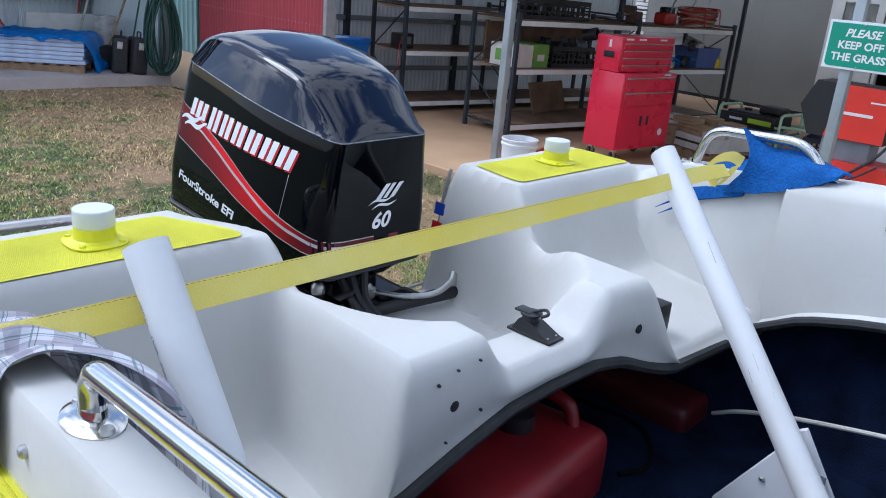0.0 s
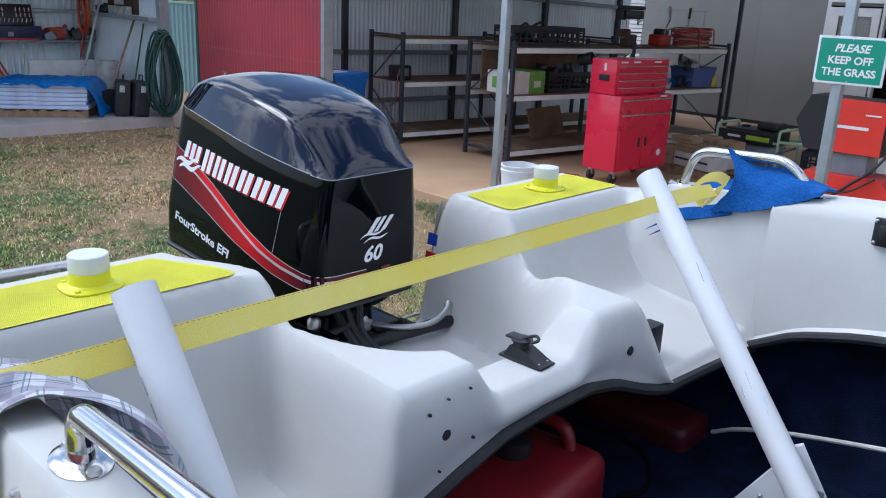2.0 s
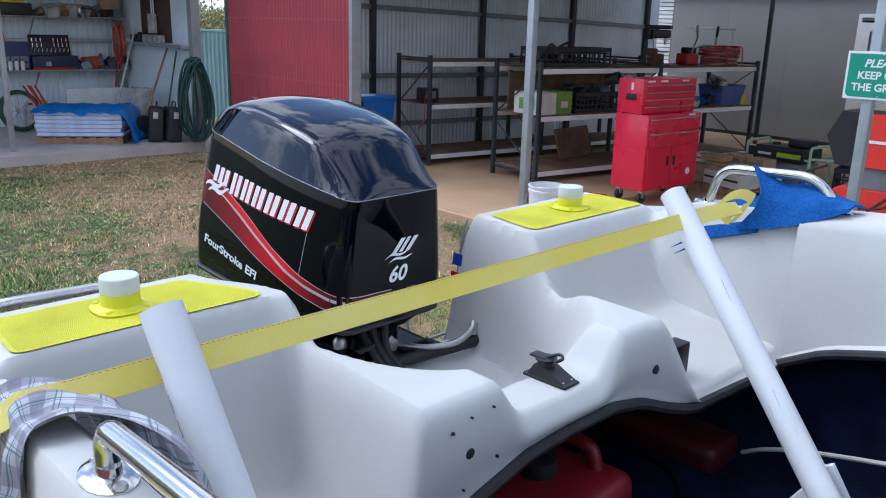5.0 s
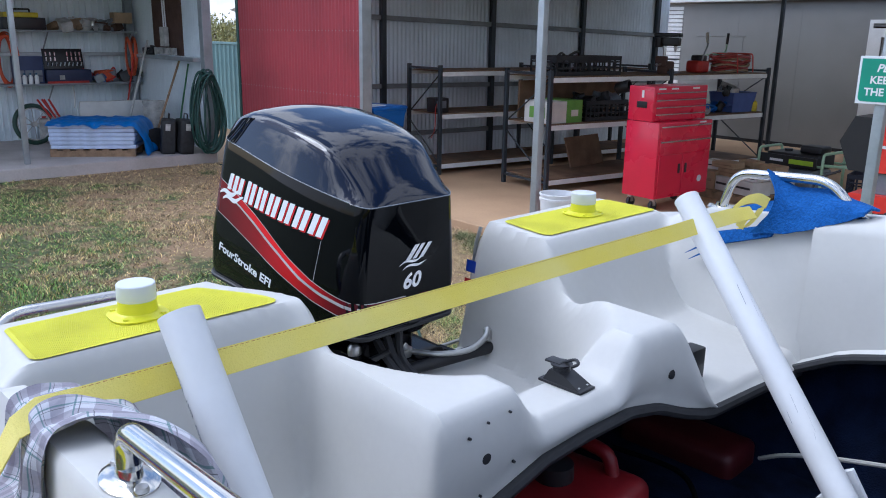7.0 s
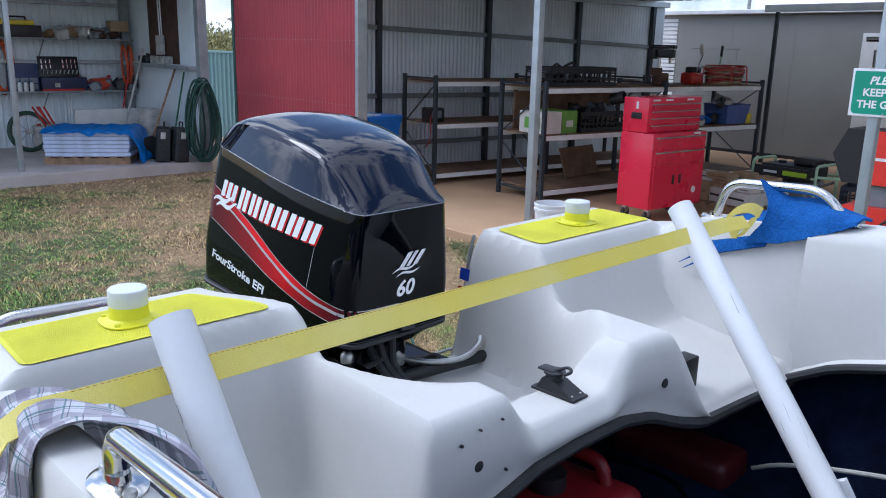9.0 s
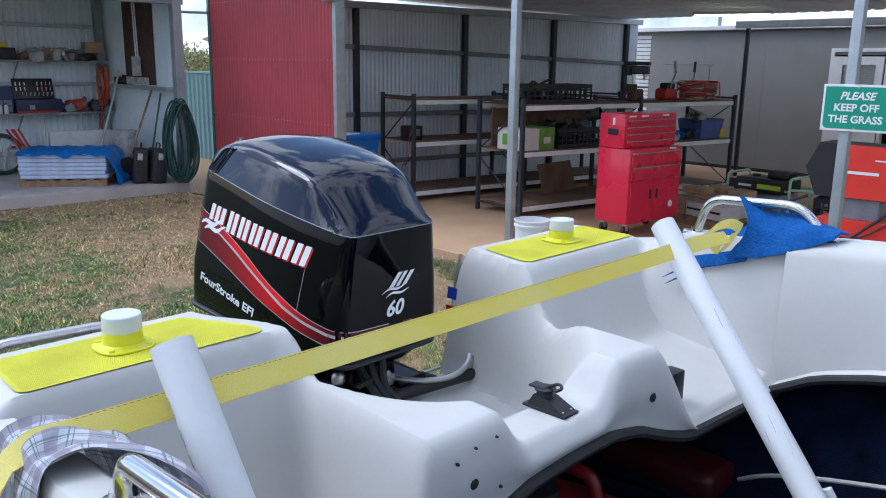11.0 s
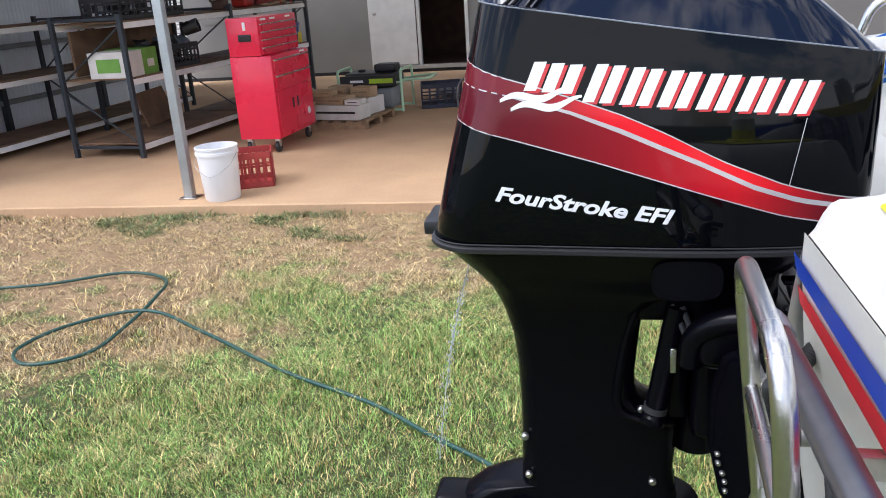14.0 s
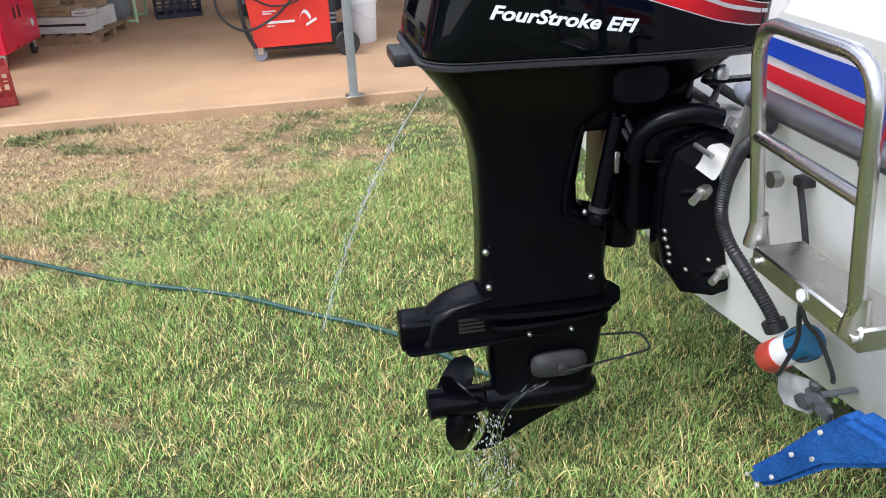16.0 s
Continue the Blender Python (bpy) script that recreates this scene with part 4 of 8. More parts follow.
for sg in (-1, 1):
    for k in range(2):
        x = -0.602 + 0.036 * k
        rows, rim = [], []
        for i in range(9):
            t = 0.16 + 0.72 * i / 8
            xm = x + 0.066 * i / 8
            rows.append([facet(xm, t, sg, 0.0008), facet(xm + 0.011, t, sg, 0.0008), facet(xm + 0.021, t, sg, 0.0008)])
        rim = [r[0] for r in rows] + [r[2] for r in rows[::-1]]
        v_ = part("vent", surf(rows), VENT, motor, "black air vent slot")
        part("rim", tube(rim + [rim[0]], 0.0017, 5), COWLB, v_)
        part("louvre", tube([r[1] for r in rows[1:-1]], 0.0030, 5), COWLB, v_)


def band(lo, hi, mt, nm, s0, s1, n=46, off=0.0005, parent=motor):
    rows = []
    for i in range(n + 1):
        s = lerp(s0, s1, i / n)
        a, b = table_at(lo, s), table_at(hi, s)
        if b - a < 0.0012:
            b = a + 0.0012
        rows.append([skin(s, lerp(a, b, k / 4), off) for k in range(5)])
    return part(nm, surf(rows), mt, parent)


# stripes: heights along the skin
UP = ((-0.50, 1.528), (-0.366, 1.506), (-0.25, 1.470), (-0.18, 1.446), (-0.10, 1.416), (-0.03, 1.384), (0.06, 1.334), (0.156, 1.290), (0.22, 1.270), (0.266, 1.260), (0.36, 1.252), (0.62, 1.246))
MID = ((-0.50, 1.492), (-0.375, 1.472), (-0.30, 1.458), (-0.245, 1.440), (-0.19, 1.425), (-0.10, 1.389), (0.025, 1.332), (0.11, 1.288), (0.18, 1.262), (0.255, 1.246), (0.36, 1.236), (0.62, 1.229))
LOW = ((-0.50, 1.428), (-0.38, 1.408), (-0.28, 1.380), (-0.14, 1.338), (-0.01, 1.295), (0.10, 1.256), (0.157, 1.236), (0.232, 1.219), (0.36, 1.210), (0.62, 1.206))
band(LOW, MID, DECL, "stripe_maroon", -0.48, 0.485, 60)
band(MID, UP, DECG, "stripe_red", -0.48, 0.485, 60)
band([(s, z - 0.0032 * sst(-0.3, -0.1, s) - 0.001) for s, z in MID], [(s, z + 0.0032 * sst(-0.3, -0.1, s) + 0.001) for s, z in MID], DECS, "stripe_line", -0.48, 0.485, off=0.0008)
band([(s, z - 0.0011) for s, z in UP], [(s, z + 0.0011) for s, z in UP], DECS, "stripe_line", -0.48, 0.485, off=0.0008)
band([(s, z - 0.0011) for s, z in LOW], [(s, z + 0.0011) for s, z in LOW], DECS, "stripe_line", -0.48, 0.485, off=0.0008)
for m_, nm, lo_, hi_ in ((DECR, "stripe_red", 1.209, 1.229), (DECM, "stripe_maroon", 1.230, 1.246)):
    band(((0.5, lo_), (0.8, lo_)), ((0.5, hi_), (0.8, hi_)), m_, nm, 0.555, 0.605, 12)
part("decal_line", surf([[skin(0.160 + 0.2 * (z - 1.287), z, 0.0012), skin(0.1613 + 0.2 * (z - 1.287), z, 0.0012)] for z in [1.290 + 0.012 * i for i in range(10)]]), DECS, motor)


def place_side(s0, z0, slope):
    return lambda x, y: skin(s0 + x * 1.03, z0 + y * 0.80 + slope * x, 0.0009)


# maker's mark as plain slanted bars, the first one taller, with a red drop edge
xs = -0.262


def slant(s0, w, z0, h, off, mt_, nm):
    """A slanted bar on the skin, from s0, its foot at z0."""
    rows = [[skin(s0 + u * w + 0.42 * t * h, z0 + t * h - 0.03 * u * w, off) for u in (0, 0.34, 0.67, 1)] for t in (0, 0.25, 0.5, 0.75, 1)]
    part(nm, surf(rows), mt_, motor)


for k, w in enumerate((0.096, 0.060, 0.060, 0.060, 0.060, 0.060, 0.060)):
    n_ = 3 if k == 0 else 2
    for i in range(n_):
        bw = w * 0.92 / n_
        sb = xs + i * bw
        foot = 1.440 - 0.105 * (sb + 0.166)
        h = 0.060 - 0.026 * (sb + 0.166)
        if k == 0:
            foot, h = 1.462 - 0.12 * (sb + 0.26), 0.046
        slant(sb + 0.005, bw * 0.70, foot - 0.004, h, 0.0008, DECR, "mark_edge")
        slant(sb, bw * 0.70, foot, h, 0.0012, DECW, "mark_block")
    xs += w
for j in range(2):
    rows = []
    for i in range(25):
        t = i / 24
        s = -0.302 + 0.018 * j + 0.118 * t
        z = 1.447 - 0.015 * j + 0.012 * t + 0.006 * math.sin(8 * t)
        wdt = 0.012 * math.sin(math.pi * min(1, 0.12 + 0.80 * t)) + 0.001
        rows.append([skin(s, z - wdt / 2, 0.0016), skin(s, z + wdt / 2, 0.0016)])
    part("mark_wave", surf(rows), DECW, motor)
part("lettering", text_bm("FourStroke EFI", 0.047, place_side(-0.170, 1.264, -0.165), 0.36), DECW, motor, "white lettering FourStroke EFI")


def front_at(y, z, off=0.0014):
    """A place on the cowl's flat front."""
    return Vector((lerp(-0.004, 0.010, (z - 1.165) / 0.325) - 0.06 * y + off + 0.0015 * sst(1.19, 1.22, z), y, z))


part("lettering", text_bm("60", 0.056, lambda x, y: front_at(-0.010 + x * 1.05, 1.286 + y), 0.25), DECW, motor, "white number 60")
for a, w in ((-0.030, 0.016), (-0.008, 0.013), (0.014, 0.015)):
    part("mark_block", surf([[front_at(a + u * w + 0.030 * t, 1.344 + 0.036 * t) for u in (0, 1)] for t in (0, 1)]), DECW, motor)
for j in range(2):
    part("mark_wave", surf([[front_at(-0.052 + 0.012 * j + 0.080 * i / 14, 1.331 - 0.012 * j + 0.012 * i / 14 + 0.004 * math.sin(i * 0.5) + k * 0.007 * math.sin(math.pi * (i + 0.5) / 15)) for k in (0, 1)] for i in range(15)]), DECW, motor)
part("latch", box(-0.010, -0.022, 1.175, 0.012, 0.022, 1.235, 0.004), BLK, motor, "black cowl latch")

# lower apron from the seam down into the leg
AP = ((1.186, -0.742, -0.012, 0.1999, 0.075), (1.172, -0.740, -0.02, 0.1999, 0.075), (1.150, -0.722, -0.04, 0.186, 0.08), (1.10, -0.685, -0.09, 0.154, 0.08), (1.06, -0.655, -0.17, 0.126, 0.07), (1.035, -0.642, -0.30, 0.113, 0.06), (1.00, -0.628, -0.350, 0.100, 0.05), (0.94, -0.612, -0.356, 0.085, 0.045),
      (0.85, -0.604, -0.364, 0.072, 0.04), (0.795, -0.603, -0.360, 0.068, 0.04), (0.772, -0.602, -0.335, 0.068, 0.04), (0.752, -0.602, -0.280, 0.068, 0.04), (0.72, -0.602, -0.272, 0.066, 0.04), (0.62, -0.604, -0.280, 0.062, 0.04), (0.575, -0.606, -0.275, 0.064, 0.04), (0.545, -0.61, -0.27, 0.066, 0.04))
rows = []
for z, xa, xf, hw, r in AP:
    rows.append([(x, y, z) for x, y, _ in outline((0, z, z, xa, xf, hw, r, r), 8)])
part("leg", surf(rows, close_u=True, caps=True), LEG, motor, "satin black midsection")
seam = [outline((0, 1.184, 1.164, -0.744, 0.0, 0.226, 0.08, 0.04), 10)]
part("slot_lip", tube(smooth_path([(-0.362, -0.088, 1.02), (-0.384, -0.082, 0.94), (-0.398, -0.076, 0.85), (-0.400, -0.073, 0.79), (-0.375, -0.073, 0.762), (-0.320, -0.074, 0.752), (-0.286, -0.066, 0.748)], 6), 0.009, 8), LEG, motor)
part("seam_rim", tube(seam[0] + [seam[0][0]], 0.007, 6), BLK, motor, "black rubber seam rim")
part("seam_line", tube([(x, y * 1.005, z + 0.010) for x, y, z in seam[0]], 0.0016, 5), RUB, motor)
part("tilt_grip", box(-0.785, -0.060, 1.158, -0.72, 0.07, 1.186, 0.006), BLK, motor, "black tilt grip at the rear")
rows = []
for k in range(20):
    a = 2 * math.pi * k / 20
    rows.append((0.062 * math.copysign(abs(math.cos(a)) ** 0.6, math.cos(a)), 0.036 * math.copysign(abs(math.sin(a)) ** 0.6, math.sin(a))))
part("cover", surf([[(-0.285 + 0.96 * a * 1.05, -0.192 + 0.10 * (1.115 - (1.115 + b * 1.1)) * -1.0 - 0.006, 1.115 + b * 1.1) for a, b in rows], [(-0.285 + a, -0.196 - 0.006, 1.115 + b) for a, b in rows]], close_u=True, caps=True), LEG, motor, "oval rubber side cover")

# splash skirts, gearcase, skeg and propeller
def plate(z, pts, th, rise=0.0):
    """A flat plate from half-outline (x, y)."""
    pts = [(p.x, p.y) for p in smooth_path([(x, y, 0) for x, y in pts], 4)]
    full = pts + [(x, -y) for x, y in pts[::-1]]
    rows = [[(x, y, z + rise * (x + 0.5)) for x, y in full], [(x * 1.0, y * 0.97, z + th + rise * (x + 0.5)) for x, y in full]]
    return surf(rows, close_u=True, caps=True)


part("splash_plate", plate(0.520, [(-0.22, 0.0), (-0.24, 0.05), (-0.30, 0.085), (-0.45, 0.092), (-0.58, 0.082), (-0.63, 0.06), (-0.64, 0.0)], 0.012, -0.03), LEG, motor)
rows = []
for z, xa, xf, hw, r in ((0.572, -0.608, -0.272, 0.064, 0.04), (0.562, -0.655, -0.272, 0.062, 0.04), (0.548, -0.70, -0.275, 0.058, 0.04), (0.515, -0.745, -0.272, 0.055, 0.04), (0.470, -0.755, -0.265, 0.052, 0.035), (0.442, -0.77, -0.262, 0.056, 0.035)):
    rows.append([(x, y, zz) for x, y, zz in outline((0, z, z, xa, xf, hw, r, r), 8)])
part("exhaust_housing", surf(rows, close_u=True, caps=True), LEG, motor)
part("trim_tab_housing", box(-0.812, -0.045, 0.432, -0.715, 0.045, 0.518, 0.016, 3), LEG, motor)
part("cavitation_plate", plate(0.440, [(-0.25, 0.0), (-0.27, 0.040), (-0.34, 0.055), (-0.55, 0.066), (-0.74, 0.074), (-0.795, 0.070), (-0.81, 0.0)], 0.010), LEG, motor)
part("cavitation_plate", plate(0.485, [(-0.245, 0.0), (-0.26, 0.045), (-0.33, 0.075), (-0.50, 0.085), (-0.58, 0.07), (-0.60, 0.0)], 0.010), LEG, motor)
gr = bmesh.new()
for k in range(4):
    box(-0.665, -0.060, 0.480 + 0.011 * k, -0.600, -0.052, 0.486 + 0.011 * k, bm=gr)
part("water_grille", gr, BLK, motor, "black water intake slots")
rows = []
for z, xa, xf, hw in ((0.44, -0.585, -0.272, 0.045), (0.35, -0.582, -0.275, 0.034), (0.30, -0.575, -0.285, 0.034), (0.255, -0.57, -0.30, 0.04)):
    rows.append([(x, y, zz) for x, y, zz in outline((0, z, z, xa, xf, hw, 0.025, 0.03), 6)])
part("gearcase_strut", surf(rows, close_u=True, caps=True), LEG, motor)
part("gearcase", lathe([(0.0, 0.0), (0.018, 0.006), (0.036, 0.03), (0.047, 0.07), (0.051, 0.14), (0.05, 0.24), (0.044, 0.30), (0.04, 0.32), (0.0, 0.322)], 24, m=Matrix.Translation((-0.272, 0, 0.235)) @ Matrix.Rotation(radians(-90), 4, "Y")), LEG, motor)
sk = [(-0.32, 0.205), (-0.57, 0.205), (-0.60, 0.10), (-0.625, 0.062), (-0.575, 0.062), (-0.45, 0.135)]
part("skeg", surf([[(x, 0.012 if z > 0.15 else 0.005, z) for x, z in sk], [(x, -0.012 if z > 0.15 else -0.005, z) for x, z in sk]], close_u=True, caps=True), LEG, motor)
prop = part("propeller", lathe([(0.0, 0.0), (0.038, 0.002), (0.042, 0.05), (0.040, 0.13), (0.043, 0.15), (0.036, 0.148), (0.0, 0.12)], 20, m=Matrix.Translation((-0.596, 0, 0.235)) @ Matrix.Rotation(radians(-90), 4, "Y")), LEG, motor)
for k in range(3):
    rows = []
    for i in range(9):
        r = 0.036 + 0.104 * i / 8
        t = i / 8
        half = 0.85 * math.sqrt(max(0.02, 1 - (1.9 * t - 0.9) ** 2 * 0.98)) if t > 0.47 else 0.62 + 0.5 * t
        row = []
        for j in range(9):
            a = (j / 8 - 0.5) * 2 * half * 0.62 + 0.35 * t
            row.append(Vector((-0.662 + 0.105 * a - 0.03 * t, r * math.cos(a), r * math.sin(a))))
        rows.append(row)
    bl = surf(rows)
    bmesh.ops.solidify(bl, geom=bl.faces[:], thickness=0.004)
    bl.transform(Matrix.Translation((0, 0, 0.235)) @ Matrix.Rotation(radians(118 + 120 * k), 4, "X"))
    part("blade", bl, LEG, prop)
for p in ((-0.588, -0.066, 0.604), (-0.594, -0.066, 0.70), (-0.325, -0.066, 0.60)):
    dot("bolt", p, 0.008, "Y", BOLT, "steel bolt head", motor)
dot("bolt", (-0.352, -0.078, 0.782), 0.007, "Y", BOLT, "steel bolt head", motor)
for x in (-0.49, -0.38):
    dot("bolt", (x, -0.086, 0.468), 0.006, "Y", BOLT, "steel bolt head", motor)

# ---- boat fittings ----
DZ = lambda x, y: deck_z(x, y)


def cleat(p, turn, L=0.132):
    th = thing("cleat", "dark grey nylon mooring cleat screwed to the side deck", "cleat", pose(*p, 0, 0, turn))
    rows = []
    for i in range(13):
        t = i / 12 * 2 - 1
        w = 0.012 * (1 - 0.35 * abs(t) ** 3)
        h = 0.035 + 0.012 * t * t
        rows.append([(L / 2 * t, w * math.cos(a), h + 0.007 * math.sin(a)) for a in [2 * math.pi * k / 10 for k in range(10)]])
    part("horn", surf(rows, close_u=True, caps=True), mat("grey nylon", (0.07, 0.075, 0.085), 0.5), th)
    part("base", lathe([(0.0, 0), (0.034, 0), (0.032, 0.005), (0.019, 0.012), (0.016, 0.033), (0, 0.036)], 18), BLK, th)
    for k in (-1, 1):
        part("screw", lathe([(0, 0.040), (0.006, 0.040), (0.005, 0.0435), (0, 0.044)], 10, m=Matrix.Translation((0.020 * k, 0, 0))), BOLT, th)
    return th


cleat((-0.11, -1.005, DZ(-0.11, -1.005)), 12)

# side deck non-slip strip
rows = []
for i in range(24):
    x = 0.50 + 2.0 * i / 23
    zg = table_at(GUN, x) - TILT - 0.106
    rows.append([(x, -(half_beam(x) - 0.03) + Y0, zg), (x, -(half_beam(x) - 0.178) + Y0, zg)])
st = surf(rows)
bmesh.ops.solidify(st, geom=st.faces[:], thickness=0.003)
sd_ = thing("side_pad", "yellow ribbed non-slip strip on the side deck", "non-slip pad")
part("sheet", st, YEL, sd_)
vs, fs = [], []
for i in range(170):
    for j in range(14):
        x = 0.505 + 1.0 * i / 170
        y = -(half_beam(x) - lerp(0.035, 0.174, j / 13)) + Y0
        z = table_at(GUN, x) - TILT - 0.104
        k, r = len(vs), 0.0022
        vs += [(x - r, y - r, z), (x + r, y - r, z), (x + r, y + r, z), (x - r, y + r, z), (x, y, z + 0.002)]
        fs += [(k, k + 1, k + 4), (k + 1, k + 2, k + 4), (k + 2, k + 3, k + 4), (k + 3, k, k + 4)]
me = bpy.data.meshes.new("studs")
me.from_pydata(vs, [], fs)
me.materials.append(YEL)
o = new("studs", me)
o.parent = sd_
o["kind"] = "stuff"


def hand_rail(name, label, pts, r, feet, group=""):
    th = thing(name, label, "hand rail", None, group)
    part("tube", tube(corner_path(pts, 0.055, 8), r, 14), STEEL, th)
    for p in feet:
        fl = lathe([(0, 0), (0.036, 0), (0.036, 0.003), (0.030, 0.006), (r * 1.25, 0.008), (r * 1.15, 0.018), (0, 0.018)], 22)
        fl.transform(Matrix.Translation(p) @ Matrix.Diagonal((1.25, 0.85, 1, 1)))
        f_ = part("foot", fl, STEEL, th)
        for k in (-1, 1):
            part("screw", lathe([(0, 0.004), (0.0085, 0.004), (0.007, 0.009), (0, 0.0105)], 10, m=Matrix.Translation((p[0] + 0.036 * k, p[1], p[2]))), BOLT, f_)
    return th


GZS = table_at(GUN, 0.76) - TILT
hand_rail("hand_rail", "polished stainless hand rail on the gunwale", [(0.722, -0.972, GZS), (0.722, -0.972, GZS + 0.058), (1.36, -0.962, GZS + 0.112), (1.38, -0.966, GZS + 0.042)], 0.0135, [(0.722, -0.972, GZS - 0.002), (1.38, -0.962, GZS + 0.042)], "hand rails")
GZP = table_at(GUN, 0.5) + TILT
hand_rail("hand_rail", "polished stainless hand rail on the gunwale", [(0.295, 0.94, GZP - 0.03), (0.33, 0.935, GZP + 0.085), (0.615, 0.925, GZP + 0.10), (0.692, 0.920, GZP + 0.012)], 0.0135, [(0.295, 0.94, GZP - 0.028), (0.692, 0.920, GZP + 0.014)], "hand rails")
dot("rail_bolt", (0.64, -1.003 + Y0, 1.352), 0.008, "Y", BOLT, "steel bolt head")

# capped filler and latch on the well
fil = thing("vent_fitting", "black plastic rope fitting with a hinged cap on the well lip", "deck fitting", pose(0.500, 0.022, DZ(0.505, 0.022) - 0.001, 0, 0, 4) @ Matrix.Scale(0.92, 4))
part("base", box(-0.062, -0.030, 0, 0.062, 0.030, 0.008, 0.006), BLK, fil)
part("wedge", surf([[(-0.05, -0.026, 0.006), (-0.05, 0.026, 0.006), (0.058, 0.026, 0.006), (0.058, -0.026, 0.006)], [(-0.035, -0.022, 0.034), (-0.035, 0.022, 0.034), (0.004, 0.022, 0.032), (0.004, -0.022, 0.032)]], close_u=True, caps=True), BLK, fil)
part("neck", lathe([(0, 0.03), (0.022, 0.03), (0.020, 0.042), (0.026, 0.046), (0.026, 0.050), (0, 0.052)], 18, m=Matrix.Translation((-0.016, 0, 0))), BLK, fil)
part("loop", tube(smooth_path([(-0.016, 0.0, 0.05), (0.012, 0.012, 0.062), (0.030, 0.0, 0.060), (0.018, -0.012, 0.052)], 5), 0.004, 8), BLK, fil)
part("tongue", box(-0.055, -0.016, 0.047, -0.01, 0.016, 0.053, 0.003), BLK, fil)
for k in (-1, 1):
    part("screw", lathe([(0, 0.006), (0.005, 0.006), (0.004, 0.0095), (0, 0.010)], 8, m=Matrix.Translation((0.046, 0.016 * k, 0.002))), BOLT, fil)
solo("latch_block", box(0.510, 0.405, 1.075, 0.556, 0.482, 1.158, 0.006), BLK, "black plastic latch block on the well side", "latch")
lm = thing("clip_fitting", "small black catch on the port side liner", "catch", pose(0.905, 0.836, 1.415))
part("plate", box(-0.03, -0.006, -0.035, 0.03, 0.008, 0.035, 0.006), BLK, lm)
for x_, z_ in ((-0.023, 0.027), (-0.023, -0.027), (0.023, 0.027), (0.023, -0.027)):
    dot("screw", (x_, -0.007, z_), 0.005, "Y", BOLT, "steel screw", lm, 0.003)
part("knob", box(-0.014, -0.022, -0.02, 0.014, -0.004, 0.02, 0.006), BLK, lm)

# white pipes standing in the boat
def pipe(a, b, r, label, text=None):
    a, b = Vector(a), Vector(b)
    th = thing("pipe", label, "plastic pipe", None, "white pipes")
    d = (b - a).normalized()
    q = d.to_track_quat("Z", "Y").to_matrix().to_4x4()
    L = (b - a).length
    part("shell", lathe([(r, 0), (r, L), (r - 0.0035, L), (r - 0.0035, L - 0.25), (0, L - 0.25)], 36, m=Matrix.Translation(a) @ q), PVC, th)
    return th, Matrix.Translation(a) @ q, L


ps, pm, pl_ = pipe((0.83, -0.772, 0.99), (0.478, -0.806, 1.503), 0.0310, "white PVC pipe leaning by the starboard recess")
eye_dir = (Vector((0.722, -1.51, 1.76)) - Vector((0.5, -0.80, 1.47))).normalized()
loc_dir = (pm.to_3x3().inverted() @ eye_dir)
A0 = math.atan2(loc_dir.y, loc_dir.x) - 0.62


def on_pipe(x, y):
    a = A0 - y / 0.0313
    return pm @ Vector((0.0314 * math.cos(a), 0.0314 * math.sin(a), pl_ - 0.125 - x))


part("lettering", text_bm("<RC1>   17:03   0708", 0.0125, on_pipe), GREYM, ps, "grey printed batch marks")
dot("hole", (0.655, -0.766, 1.165), 0.006, "Y", TRED, "red-rimmed drilled hole", ps)
pp, pm2, pl2 = pipe((1.111, 0.367, 0.777), (0.384, 0.604, 1.487), 0.0325, "scuffed white PVC pipe leaning across the cockpit")
ed2 = pm2.to_3x3().inverted() @ (Vector((1.5, -1.2, 1.88)) - Vector((0.7, 0.5, 1.2)))
A2 = math.atan2(ed2.y, ed2.x)
random.seed(5)
for i in range(7):
    a = A2 + random.uniform(-0.7, 0.9)
    h = random.uniform(0.30, 0.85)
    ln = random.uniform(0.02, 0.07)
    w = random.uniform(0.0004, 0.0013)
    rr_ = 0.0328
    sc = bmesh.new()
    vsx = [sc.verts.new(pm2 @ Vector((rr_ * math.cos(a + s_), rr_ * math.sin(a + s_), h + k_))) for s_, k_ in ((0, 0), (w / rr_, 0.004), (w / rr_ + 0.1, ln), (0.1, ln - 0.004))]
    sc.faces.new(vsx)
    part("scuff", sc, GREYM, pp, "dark scuff mark")
dot("screw", (0.885, 0.425, 0.985), 0.010, "Y", BOLT, "steel screw", pp)
br = thing("bracket", "white board with screws standing at the pipe foot", "board")
bd = surf([[(0.901, 0.42, 0.94), (0.783, 0.42, 0.747), (0.80, 0.42, 0.735), (1.01, 0.42, 0.735), (0.985, 0.42, 0.88)], [(0.897, 0.434, 0.94), (0.779, 0.434, 0.747), (0.80, 0.434, 0.735), (1.01, 0.434, 0.735), (0.985, 0.434, 0.88)]], close_u=True, caps=True)
part("plate", bd, SIGNW, br)
sd2 = surf([[(0.909, 0.472, 0.974), (0.934, 0.472, 0.991), (1.030, 0.472, 0.85), (1.030, 0.472, 0.735), (0.88, 0.472, 0.735)], [(0.907, 0.484, 0.976), (0.932, 0.484, 0.993), (1.028, 0.484, 0.852), (1.028, 0.484, 0.735), (0.88, 0.484, 0.735)]], close_u=True, caps=True)
part("plate", sd2, SIGNW, br)
part("catch", box(0.985, 0.466, 0.85, 1.000, 0.471, 0.905, 0.002), GREYM, br)
